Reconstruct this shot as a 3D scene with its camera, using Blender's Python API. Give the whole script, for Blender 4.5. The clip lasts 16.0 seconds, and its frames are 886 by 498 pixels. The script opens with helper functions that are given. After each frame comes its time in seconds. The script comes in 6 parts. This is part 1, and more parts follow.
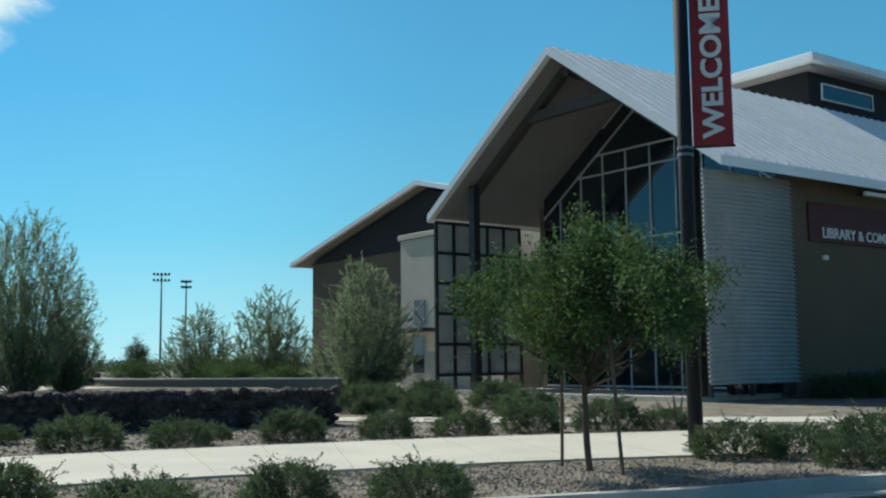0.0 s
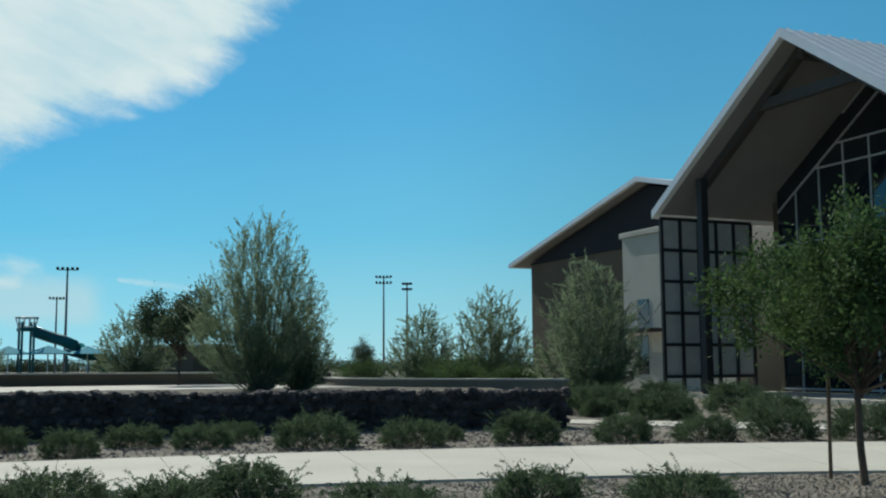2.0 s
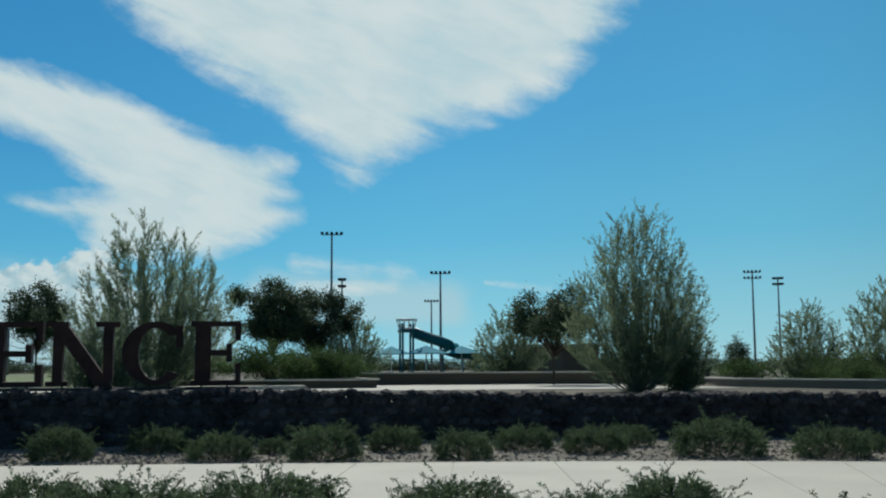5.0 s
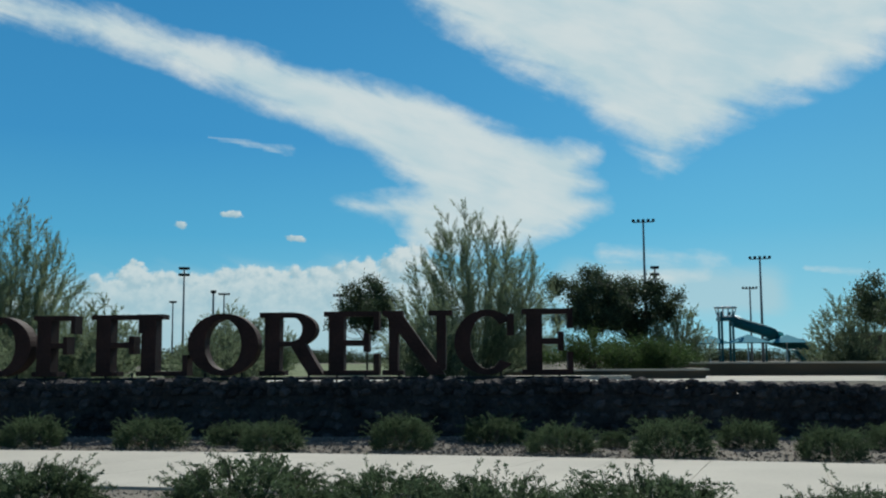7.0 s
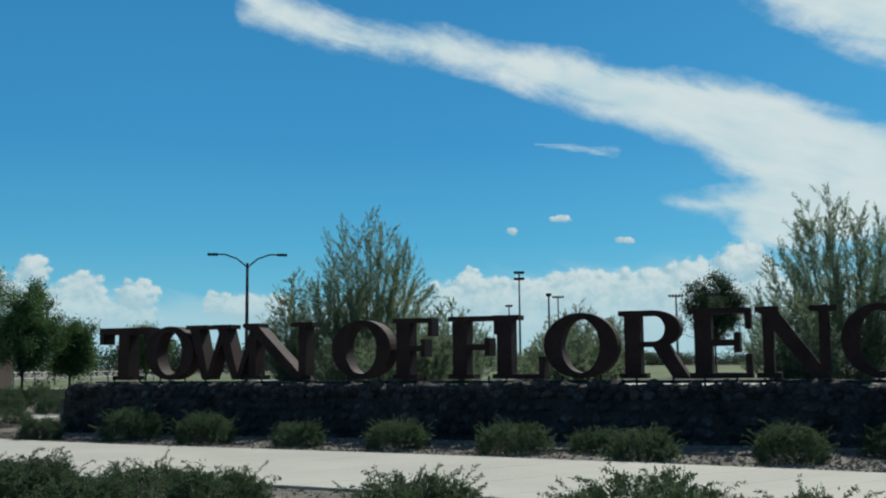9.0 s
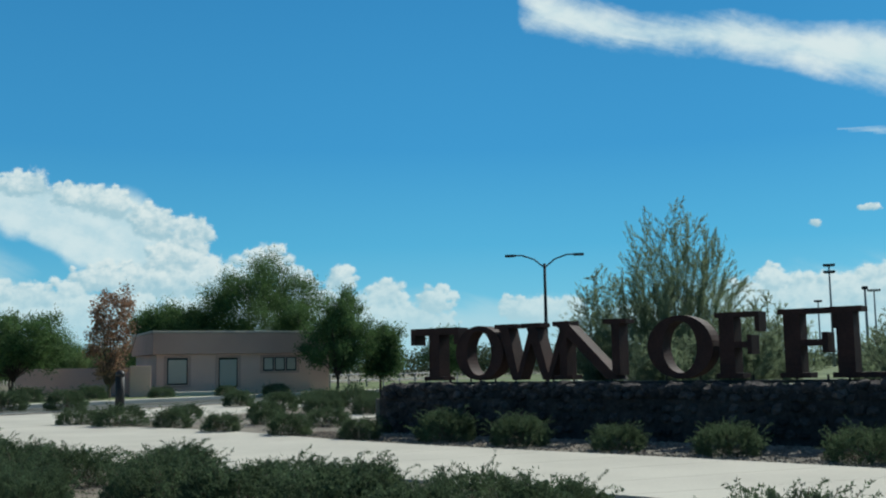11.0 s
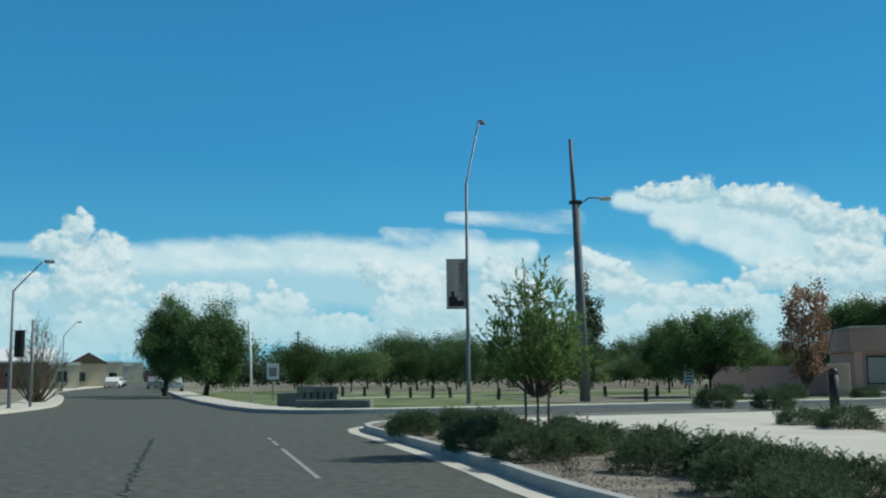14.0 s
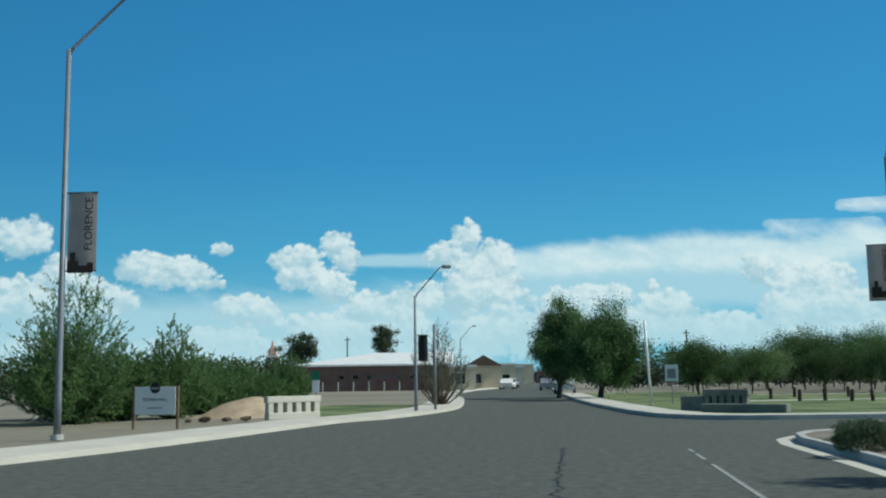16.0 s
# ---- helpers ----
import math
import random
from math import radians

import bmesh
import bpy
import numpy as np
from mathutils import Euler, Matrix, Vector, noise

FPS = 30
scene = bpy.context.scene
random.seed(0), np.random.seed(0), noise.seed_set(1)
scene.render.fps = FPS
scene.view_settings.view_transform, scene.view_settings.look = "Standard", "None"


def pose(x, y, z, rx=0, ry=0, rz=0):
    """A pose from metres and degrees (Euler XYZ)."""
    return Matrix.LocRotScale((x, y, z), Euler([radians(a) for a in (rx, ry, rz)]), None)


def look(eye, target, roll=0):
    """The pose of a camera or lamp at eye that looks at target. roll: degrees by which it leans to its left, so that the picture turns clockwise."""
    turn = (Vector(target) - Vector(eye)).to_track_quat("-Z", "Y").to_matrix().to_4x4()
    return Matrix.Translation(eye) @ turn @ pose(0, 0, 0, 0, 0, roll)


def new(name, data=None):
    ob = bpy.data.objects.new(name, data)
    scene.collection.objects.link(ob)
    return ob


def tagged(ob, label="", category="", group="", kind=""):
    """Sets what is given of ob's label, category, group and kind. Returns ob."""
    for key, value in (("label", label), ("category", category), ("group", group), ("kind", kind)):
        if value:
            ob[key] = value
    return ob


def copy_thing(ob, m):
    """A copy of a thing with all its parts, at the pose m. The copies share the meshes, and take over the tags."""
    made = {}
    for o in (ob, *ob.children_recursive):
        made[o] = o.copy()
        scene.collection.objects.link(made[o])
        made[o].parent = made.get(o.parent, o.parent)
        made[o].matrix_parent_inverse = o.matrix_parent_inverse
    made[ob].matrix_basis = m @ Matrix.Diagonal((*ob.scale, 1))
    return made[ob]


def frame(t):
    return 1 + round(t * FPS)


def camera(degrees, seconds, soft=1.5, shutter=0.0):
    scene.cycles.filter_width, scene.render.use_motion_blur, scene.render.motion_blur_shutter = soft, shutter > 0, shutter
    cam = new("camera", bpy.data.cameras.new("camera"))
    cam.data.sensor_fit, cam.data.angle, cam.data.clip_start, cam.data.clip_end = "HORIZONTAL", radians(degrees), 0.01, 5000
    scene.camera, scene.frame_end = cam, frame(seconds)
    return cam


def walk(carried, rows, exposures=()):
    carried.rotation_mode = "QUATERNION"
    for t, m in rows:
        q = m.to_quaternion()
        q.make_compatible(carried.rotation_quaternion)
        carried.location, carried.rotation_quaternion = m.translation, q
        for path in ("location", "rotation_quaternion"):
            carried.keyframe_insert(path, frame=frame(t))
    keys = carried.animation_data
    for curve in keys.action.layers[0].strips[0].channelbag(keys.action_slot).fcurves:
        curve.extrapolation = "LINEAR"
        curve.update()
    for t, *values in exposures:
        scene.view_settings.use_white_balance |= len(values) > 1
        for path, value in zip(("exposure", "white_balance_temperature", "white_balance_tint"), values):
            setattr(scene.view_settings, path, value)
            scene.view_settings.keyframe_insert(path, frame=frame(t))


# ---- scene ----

# camera and its way: seconds, x, y, z, heading from +Y to +X, rise, lean
cam = camera(45.98, 16.0, soft=2.1)
PATH = [
    (0.0, 0.0, 0.0, 1.417, 137.104, 6.221, -0.663),
    (0.5, 0.113, -0.046, 1.411, 134.306, 6.25, -0.77),
    (1.0, 0.314, -0.142, 1.415, 131.333, 6.249, -0.585),
    (1.5, 0.497, -0.177, 1.409, 128.343, 6.277, -0.464),
    (2.0, 0.71, -0.256, 1.407, 125.287, 6.382, -0.372),
    (2.5, 0.942, -0.332, 1.413, 122.163, 6.434, -0.31),
    (3.0, 1.142, -0.368, 1.418, 119.134, 6.48, -0.258),
    (3.5, 1.323, -0.391, 1.415, 116.13, 6.495, -0.286),
    (6.0, 2.495, -0.315, 1.422, 97.599, 6.243, -0.37),
    (6.5, 2.752, -0.222, 1.411, 93.281, 6.082, -0.38),
    (7.0, 2.987, -0.104, 1.401, 88.823, 6.01, -0.315),
    (7.5, 3.259, 0.015, 1.404, 84.367, 6.054, -0.231),
    (8.0, 3.552, 0.168, 1.403, 79.886, 6.136, -0.197),
    (8.5, 3.816, 0.339, 1.402, 75.381, 6.198, -0.385),
    (9.0, 4.044, 0.544, 1.393, 70.821, 6.264, -0.504),
    (11.5, 4.883, 1.489, 1.365, 50.096, 6.532, -0.904),
    (12.0, 4.98, 1.781, 1.379, 44.565, 6.547, -0.788),
    (12.5, 5.032, 2.107, 1.382, 38.606, 6.631, -0.619),
    (13.0, 5.053, 2.398, 1.38, 32.605, 6.583, -0.529),
    (13.5, 5.057, 2.761, 1.362, 26.029, 6.733, -0.558),
    (14.0, 5.048, 3.194, 1.343, 19.11, 6.887, -0.492),
    (14.5, 5.01, 3.684, 1.363, 12.202, 7.089, -0.46),
    (15.0, 4.99, 4.218, 1.408, 6.128, 7.146, -0.7),
    (15.5, 4.92, 4.82, 1.411, 1.549, 7.253, -0.777),
    (16.0, 4.82, 5.497, 1.43, -1.624, 7.138, -0.824)
]


def aim(x, y, z, yaw, pitch, roll):
    yaw, pitch = radians(yaw), radians(pitch)
    way = Vector((math.sin(yaw) * math.cos(pitch), math.cos(yaw) * math.cos(pitch), math.sin(pitch)))
    return look((x, y, z), Vector((x, y, z)) + way * 10, roll)


walk(cam, [(row[0], aim(*row[1:])) for row in PATH], [(0, 0.24, 6450, 4), (1, 0.15, 6430, 4), (2, -0.04, 6330, 3), (3.5, -0.18, 6240, 1), (6, -0.25, 6340, 6), (9, -0.18, 6320, 5), (12, -0.01, 6270, 3), (14, -0.02, 6200, 2), (16, 0.0, 6140, 1)])

# ---- light ----
SUN_AZ, SUN_EL = 95.0, 43.0
world = bpy.data.worlds.new("world")
scene.world = world
world.use_nodes = True
wn = world.node_tree.nodes
sky = wn.new("ShaderNodeTexSky")
sky.sky_type, sky.sun_disc = "NISHITA", False
sky.sun_elevation, sky.sun_rotation = radians(SUN_EL), radians(SUN_AZ)
sky.air_density, sky.dust_density, sky.ozone_density = 1.0, 0.3, 3.0
wn["Background"].inputs["Strength"].default_value = 0.065
world.node_tree.links.new(sky.outputs[0], wn["Background"].inputs["Color"])
sun_data = bpy.data.lights.new("sun", "SUN")
sun_data.energy, sun_data.angle, sun_data.color = 4.0, radians(0.55), (1.0, 0.965, 0.90)
sun = new("sun", sun_data)
sun_way = Vector((math.sin(radians(SUN_AZ)) * math.cos(radians(SUN_EL)), math.cos(radians(SUN_AZ)) * math.cos(radians(SUN_EL)), math.sin(radians(SUN_EL))))
sun.matrix_world = look(sun_way * 80, (0, 0, 0))


# ---- materials ----
def material(name, base, rough=0.85, metal=0.0, vary=0.18, scale=6.0, fine=60.0, bump=0.15, island=0.0, spec=0.3, tint=None, translucent=0.0, grain=0.5):
    """A procedural surface: base colour with stains at one scale and grain at another, and fine relief."""
    m = bpy.data.materials.new(name)
    m.use_nodes = True
    nt = m.node_tree
    n, link = nt.nodes, nt.links.new
    bsdf = n["Principled BSDF"]
    bsdf.inputs["Roughness"].default_value, bsdf.inputs["Metallic"].default_value = rough, metal
    bsdf.inputs["Specular IOR Level"].default_value = spec
    coord = n.new("ShaderNodeTexCoord")
    big, small = n.new("ShaderNodeTexNoise"), n.new("ShaderNodeTexNoise")
    for node, s, d in ((big, scale, 4), (small, fine, 3)):
        node.inputs["Scale"].default_value, node.inputs["Detail"].default_value = s, d
        link(coord.outputs["Object"], node.inputs["Vector"])
    add = n.new("ShaderNodeMath")
    add.operation = "MULTIPLY_ADD"
    link(small.outputs["Fac"], add.inputs[0])
    add.inputs[1].default_value = grain
    level = n.new("ShaderNodeMath")
    level.operation = "SUBTRACT"
    link(big.outputs["Fac"], level.inputs[0])
    level.inputs[1].default_value = (grain - 0.5) * 0.5
    link(level.outputs[0], add.inputs[2])
    ramp = n.new("ShaderNodeValToRGB")
    lo = [c * (1 - vary) for c in base]
    hi = [min(1, c * (1 + vary)) for c in (tint or base)]
    ramp.color_ramp.elements[0].position, ramp.color_ramp.elements[1].position = 0.5, 1.0
    ramp.color_ramp.elements[0].color, ramp.color_ramp.elements[1].color = (*lo, 1), (*hi, 1)
    link(add.outputs[0], ramp.inputs[0])
    out = ramp.outputs[0]
    if island:
        geo, hsv, mp = n.new("ShaderNodeNewGeometry"), n.new("ShaderNodeHueSaturation"), n.new("ShaderNodeMapRange")
        link(geo.outputs["Random Per Island"], mp.inputs["Value"])
        mp.inputs["To Min"].default_value, mp.inputs["To Max"].default_value = 1 - island, 1 + island
        link(mp.outputs[0], hsv.inputs["Value"])
        link(out, hsv.inputs["Color"])
        out = hsv.outputs[0]
    link(out, bsdf.inputs["Base Color"])
    if bump:
        b = n.new("ShaderNodeBump")
        b.inputs["Strength"].default_value, b.inputs["Distance"].default_value = bump, 0.02
        link(small.outputs["Fac"], b.inputs["Height"])
        link(b.outputs[0], bsdf.inputs["Normal"])
    if translucent:
        tr, mix = n.new("ShaderNodeBsdfTranslucent"), n.new("ShaderNodeMixShader")
        link(out, tr.inputs["Color"])
        mix.inputs[0].default_value = translucent
        link(bsdf.outputs[0], mix.inputs[1])
        link(tr.outputs[0], mix.inputs[2])
        link(mix.outputs[0], n["Material Output"].inputs["Surface"])
    return m


M_DIRT = material("desert_soil", (0.235, 0.215, 0.158), 0.95, vary=0.25, scale=0.05, fine=2.0)
M_SOIL = material("heaped_soil", (0.46, 0.35, 0.24), 0.95, vary=0.25, scale=1.5, fine=14.0, bump=0.6)
M_GRASS = material("dry_grass", (0.078, 0.140, 0.038), 0.95, vary=0.45, scale=0.30, fine=9.0, tint=(0.165, 0.190, 0.082))
M_ASPHALT = material("asphalt", (0.077, 0.084, 0.071), 0.9, vary=0.26, scale=5.0, fine=42.0, bump=1.0, tint=(0.112, 0.118, 0.100), grain=1.5)
M_TAR = material("tar", (0.018, 0.017, 0.016), 0.6, vary=0.2)
M_PEBBLE = material("pebble", (0.285, 0.235, 0.18), 0.95, vary=0.3, scale=3.0, fine=30.0, bump=0.2, island=0.45)
M_GRAVEL = material("gravel", (0.212, 0.188, 0.150), 0.95, vary=0.45, scale=1.5, fine=38.0, bump=0.9, grain=1.3)
M_GRIT = material("terrace_grit", (0.105, 0.098, 0.068), 0.95, vary=0.4, scale=0.5, fine=14.0, bump=0.6, tint=(0.15, 0.13, 0.095))
M_CONC = material("concrete", (0.56, 0.53, 0.445), 0.85, vary=0.10, scale=0.6, fine=30.0)
M_WEATHERED = material("weathered_concrete", (0.20, 0.205, 0.175), 0.9, vary=0.3, scale=2.0, fine=25.0, bump=0.3)
M_KERB = material("kerb_concrete", (0.43, 0.43, 0.40), 0.85, vary=0.14, scale=1.2, fine=30.0)
M_PAINT = material("road_paint", (0.30, 0.30, 0.28), 0.8, vary=0.2, scale=3.0, fine=40.0)
M_ROCK = material("basalt_rock", (0.040, 0.034, 0.033), 0.9, vary=0.55, scale=2.2, fine=16.0, bump=0.9, island=0.5, tint=(0.072, 0.060, 0.056))
M_RUST = material("rusted_steel", (0.046, 0.021, 0.017), 0.75, metal=0.1, vary=0.45, scale=1.8, fine=22.0, bump=0.3)
M_STUCCO = material("tan_stucco", (0.135, 0.106, 0.073), 0.95, vary=0.08, scale=0.5, fine=60.0, bump=0.3)
M_STUCCO_L = material("pale_stucco", (0.50, 0.47, 0.39), 0.95, vary=0.08, scale=0.5, fine=60.0, bump=0.3)
M_TAN = material("tan_wall_render", (0.235, 0.200, 0.150), 0.95, vary=0.12, scale=0.6, fine=40.0, bump=0.3)
M_PINK = material("pink_stucco", (0.75, 0.51, 0.41), 0.95, vary=0.10, scale=0.4, fine=40.0, bump=0.3)
M_PINK_D = material("dusty_pink_trim", (0.56, 0.37, 0.30), 0.95, vary=0.10, scale=0.4, fine=40.0, bump=0.3)
M_ROOF = material("white_metal_roof", (0.80, 0.82, 0.82), 0.45, metal=0.05, vary=0.06, scale=0.5, fine=8.0, bump=0.03, spec=0.5)
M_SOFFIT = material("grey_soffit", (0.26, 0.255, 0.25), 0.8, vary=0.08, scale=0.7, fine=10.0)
M_DARKCLAD = material("dark_cladding", (0.017, 0.016, 0.018), 0.75, vary=0.15, scale=0.5, fine=8.0)
M_RAFTER = material("brown_painted_timber", (0.075, 0.068, 0.062), 0.7, vary=0.12, scale=1.0, fine=14.0, bump=0.05)
M_STEEL = material("dark_painted_steel", (0.035, 0.032, 0.03), 0.5, vary=0.15, scale=2.0, fine=20.0, bump=0.05)
M_MULLION = material("pale_aluminium", (0.55, 0.55, 0.54), 0.45, metal=0.3, vary=0.06, bump=0.02)
M_CORR = material("galvanised_sheet", (0.42, 0.44, 0.43), 0.45, metal=0.35, vary=0.12, scale=1.2, fine=12.0, bump=0.04)
M_GLASS = material("dark_glazing", (0.015, 0.02, 0.025), 0.04, vary=0.1, bump=0.0, spec=0.9)
M_GALV = material("galvanised_pole", (0.21, 0.225, 0.24), 0.55, metal=0.3, vary=0.12, scale=2.0, fine=15.0, bump=0.03)
M_POLE = material("grey_pole_paint", (0.020, 0.022, 0.026), 0.75, vary=0.12, scale=2.0, fine=15.0, bump=0.03)
M_UTIL = material("weathered_grey_pole", (0.15, 0.155, 0.16), 0.7, vary=0.2, scale=2.0, fine=15.0, bump=0.05)
M_WHITE = material("white_paint", (0.74, 0.74, 0.71), 0.6, vary=0.06, scale=1.0, fine=20.0, bump=0.05)
M_BLACK = material("black_plastic", (0.02, 0.02, 0.02), 0.6, vary=0.1)
M_RED = material("red_banner_cloth", (0.34, 0.045, 0.055), 0.85, vary=0.12, scale=2.0, fine=60.0)
M_BANNER = material("tan_banner_cloth", (0.58, 0.53, 0.50), 0.85, vary=0.12, scale=2.0, fine=60.0, translucent=0.5)
M_BANNER_D = material("brown_banner_ink", (0.05, 0.035, 0.03), 0.85, vary=0.2)
M_MAROON = material("maroon_sign", (0.085, 0.022, 0.022), 0.6, vary=0.12, scale=2.0)
M_BARK = material("bark", (0.13, 0.095, 0.07), 0.95, vary=0.35, scale=5.0, fine=30.0, bump=0.6)
M_TWIG = material("grey_green_twig", (0.135, 0.145, 0.095), 0.9, vary=0.25, scale=4.0, fine=20.0, bump=0.3)
M_BARK_D = material("dark_bark", (0.06, 0.048, 0.038), 0.95, vary=0.35, scale=5.0, fine=30.0, bump=0.6)
M_WOOD = material("weathered_wood", (0.17, 0.12, 0.075), 0.9, vary=0.3, scale=4.0, fine=25.0)
M_LEAF = material("green_leaf", (0.080, 0.132, 0.044), 0.8, vary=0.3, scale=1.2, fine=10.0, bump=0, island=0.45, translucent=0.36)
M_LEAF_DK = material("dark_leaf", (0.075, 0.105, 0.055), 0.6, vary=0.3, scale=1.2, fine=10.0, bump=0, island=0.45, translucent=0.35)
M_LEAF_MID = material("mesquite_leaf", (0.150, 0.245, 0.090), 0.8, vary=0.3, scale=0.5, fine=6.0, bump=0, island=0.45, translucent=0.58)
M_LEAF_PALE = material("pale_green_leaf", (0.185, 0.260, 0.110), 0.8, vary=0.3, scale=0.5, fine=6.0, bump=0, island=0.45, translucent=0.55)
M_MESQUITE = material("deep_green_leaf", (0.098, 0.168, 0.060), 0.8, vary=0.3, scale=0.5, fine=6.0, bump=0, island=0.45, translucent=0.42)
M_LEAF_FAR = material("far_muted_leaf", (0.090, 0.118, 0.066), 0.9, vary=0.3, scale=0.2, fine=2.0, bump=0, island=0.35, translucent=0.3)
M_FEATHER = material("grey_green_leaf", (0.205, 0.255, 0.150), 0.7, vary=0.3, scale=1.0, fine=8.0, bump=0, island=0.4, translucent=0.5)
M_LEAF_Y = material("yellow_green_leaf", (0.160, 0.245, 0.075), 0.75, vary=0.3, scale=1.2, fine=8.0, bump=0, island=0.4, translucent=0.5)
M_SHRUB = material("shrub_leaf", (0.094, 0.136, 0.070), 0.85, vary=0.35, scale=2.0, fine=12.0, bump=0, island=0.5, translucent=0.48)
M_BROWNLEAF = material("dry_brown_leaf", (0.36, 0.21, 0.13), 0.75, vary=0.3, scale=1.2, fine=8.0, bump=0, island=0.4, translucent=0.25)
M_TEAL = material("teal_plastic", (0.01, 0.11, 0.12), 0.4, vary=0.1)
M_CANVAS = material("turquoise_canvas", (0.03, 0.33, 0.42), 0.8, vary=0.1)
M_BRICK = material("brown_brick_wall", (0.22, 0.13, 0.11), 0.95, vary=0.2, scale=1.0, fine=20.0)
M_CREAM = material("cream_stucco", (0.62, 0.54, 0.38), 0.95, vary=0.1, scale=0.6, fine=20.0)


# ---- mesh helpers ----
def mesh_of(name, verts, faces, mat, smooth=False):
    me = bpy.data.meshes.new(name)
    me.from_pydata([tuple(v) for v in verts], [], [tuple(f) for f in faces])
    me.materials.append(mat)
    if smooth:
        me.polygons.foreach_set("use_smooth", [True] * len(me.polygons))
    me.update()
    return me


def link_bm(name, bm, mat, parent=None, label="", smooth=False):
    me = bpy.data.meshes.new(name)
    bmesh.ops.recalc_face_normals(bm, faces=bm.faces)
    bm.to_mesh(me)
    bm.free()
    me.materials.append(mat)
    if smooth:
        me.polygons.foreach_set("use_smooth", [True] * len(me.polygons))
    ob = new(name, me)
    if parent:
        ob.parent = parent
    if label:
        tagged(ob, label)
    return ob


def part(name, bm, mat, parent, label="", smooth=False):
    return link_bm(name, bm, mat, parent, label, smooth)


def box(bm, x0, x1, y0, y1, z0, z1, bevel=0.0, m=None):
    r = bmesh.ops.create_cube(bm, size=1)
    for v in r["verts"]:
        v.co = Vector(((x0 + x1) / 2 + v.co.x * (x1 - x0), (y0 + y1) / 2 + v.co.y * (y1 - y0), (z0 + z1) / 2 + v.co.z * (z1 - z0)))
    vs = r["verts"]
    if bevel:
        es = list({e for v in vs for e in v.link_edges})
        res = bmesh.ops.bevel(bm, geom=es, offset=bevel, segments=1, affect="EDGES", profile=0.5)
        vs = list({v for f in res["faces"] for v in f.verts} | {v for v in vs if v.is_valid})
    if m is not None:
        bmesh.ops.transform(bm, matrix=m, verts=vs)
    return bm


def prism(bm, poly, z0, z1):
    """A closed upright solid over a plan polygon."""
    lo = [bm.verts.new((x, y, z0)) for x, y in poly]
    hi = [bm.verts.new((x, y, z1)) for x, y in poly]
    bm.faces.new(hi)
    bm.faces.new(lo[::-1])
    for i in range(len(poly)):
        j = (i + 1) % len(poly)
        bm.faces.new((lo[i], lo[j], hi[j], hi[i]))
    return bm


def tube(bm, path, radii, sides=8, cap=True):
    """A round bar along a path of points."""
    path = [Vector(p) for p in path]
    if not hasattr(radii, "__len__"):
        radii = [radii] * len(path)
    rings = []
    for i, p in enumerate(path):
        d = (path[min(i + 1, len(path) - 1)] - path[max(i - 1, 0)]).normalized()
        a = d.orthogonal().normalized() if abs(d.z) < 0.99 else Vector((1, 0, 0))
        b = d.cross(a).normalized()
        rings.append([bm.verts.new(p + (a * math.cos(q) + b * math.sin(q)) * radii[i]) for q in (2 * math.pi * k / sides for k in range(sides))])
    for r0, r1 in zip(rings, rings[1:]):
        for k in range(sides):
            bm.faces.new((r0[k], r0[(k + 1) % sides], r1[(k + 1) % sides], r1[k]))
    if cap:
        bm.faces.new(rings[0][::-1])
        bm.faces.new(rings[-1])
    return bm


def root(name, x, y, z, rz, label, category, group="", kind=""):
    ob = new(name)
    ob.matrix_world = pose(x, y, z, 0, 0, rz)
    ob.empty_display_size = 0.2
    return tagged(ob, label, category, group, kind)


def offset_line(line, d):
    """The polyline moved sideways by d (to the right of its run)."""
    out = []
    for i, p in enumerate(line):
        a, b = Vector(line[max(i - 1, 0)]), Vector(line[min(i + 1, len(line) - 1)])
        t = (b - a).normalized()
        out.append((p[0] + t.y * d, p[1] - t.x * d))
    return out


def smooth_line(line, steps=5):
    """Catmull-Rom through plan points."""
    pts = [Vector(p) for p in line]
    out = []
    for i in range(len(pts) - 1):
        p0, p1, p2, p3 = pts[max(i - 1, 0)], pts[i], pts[i + 1], pts[min(i + 2, len(pts) - 1)]
        for k in range(steps):
            t = k / steps
            out.append(tuple(0.5 * (2 * p1 + (p2 - p0) * t + (2 * p0 - 5 * p1 + 4 * p2 - p3) * t * t + (3 * p1 - p0 - 3 * p2 + p3) * t ** 3)))
    out.append(tuple(pts[-1]))
    return out


def strip(bm, left, right, z0, z1):
    """A solid ribbon between two plan lines of equal length."""
    rows = [[bm.verts.new((*p, z)) for p, z in ((l, z0), (l, z1), (r, z1), (r, z0))] for l, r in zip(left, right)]
    for a, b in zip(rows, rows[1:]):
        for k in range(4):
            bm.faces.new((a[k], b[k], b[(k + 1) % 4], a[(k + 1) % 4]))
    bm.faces.new(rows[0])
    bm.faces.new(rows[-1][::-1])
    return bm

# ---- setting: ground, road, kerbs, pavements ----
KERB = smooth_line([(-60, -80), (-20, -39), (-6, -24.5), (1.5, -16.4), (4.35, -11.8), (5.35, -9.45), (6.2, -7.95), (8.15, -3.9), (9.3, 1.0), (9.8, 7.0), (10.1, 13.5), (10.65, 17.8), (11.16, 23.0), (11.55, 27.6)], 4) + [(11.9, 29.2), (12.5, 30.3), (13.5, 31.1), (15.0, 31.6), (18, 31.9), (30, 32.6), (60, 34), (200, 40)]

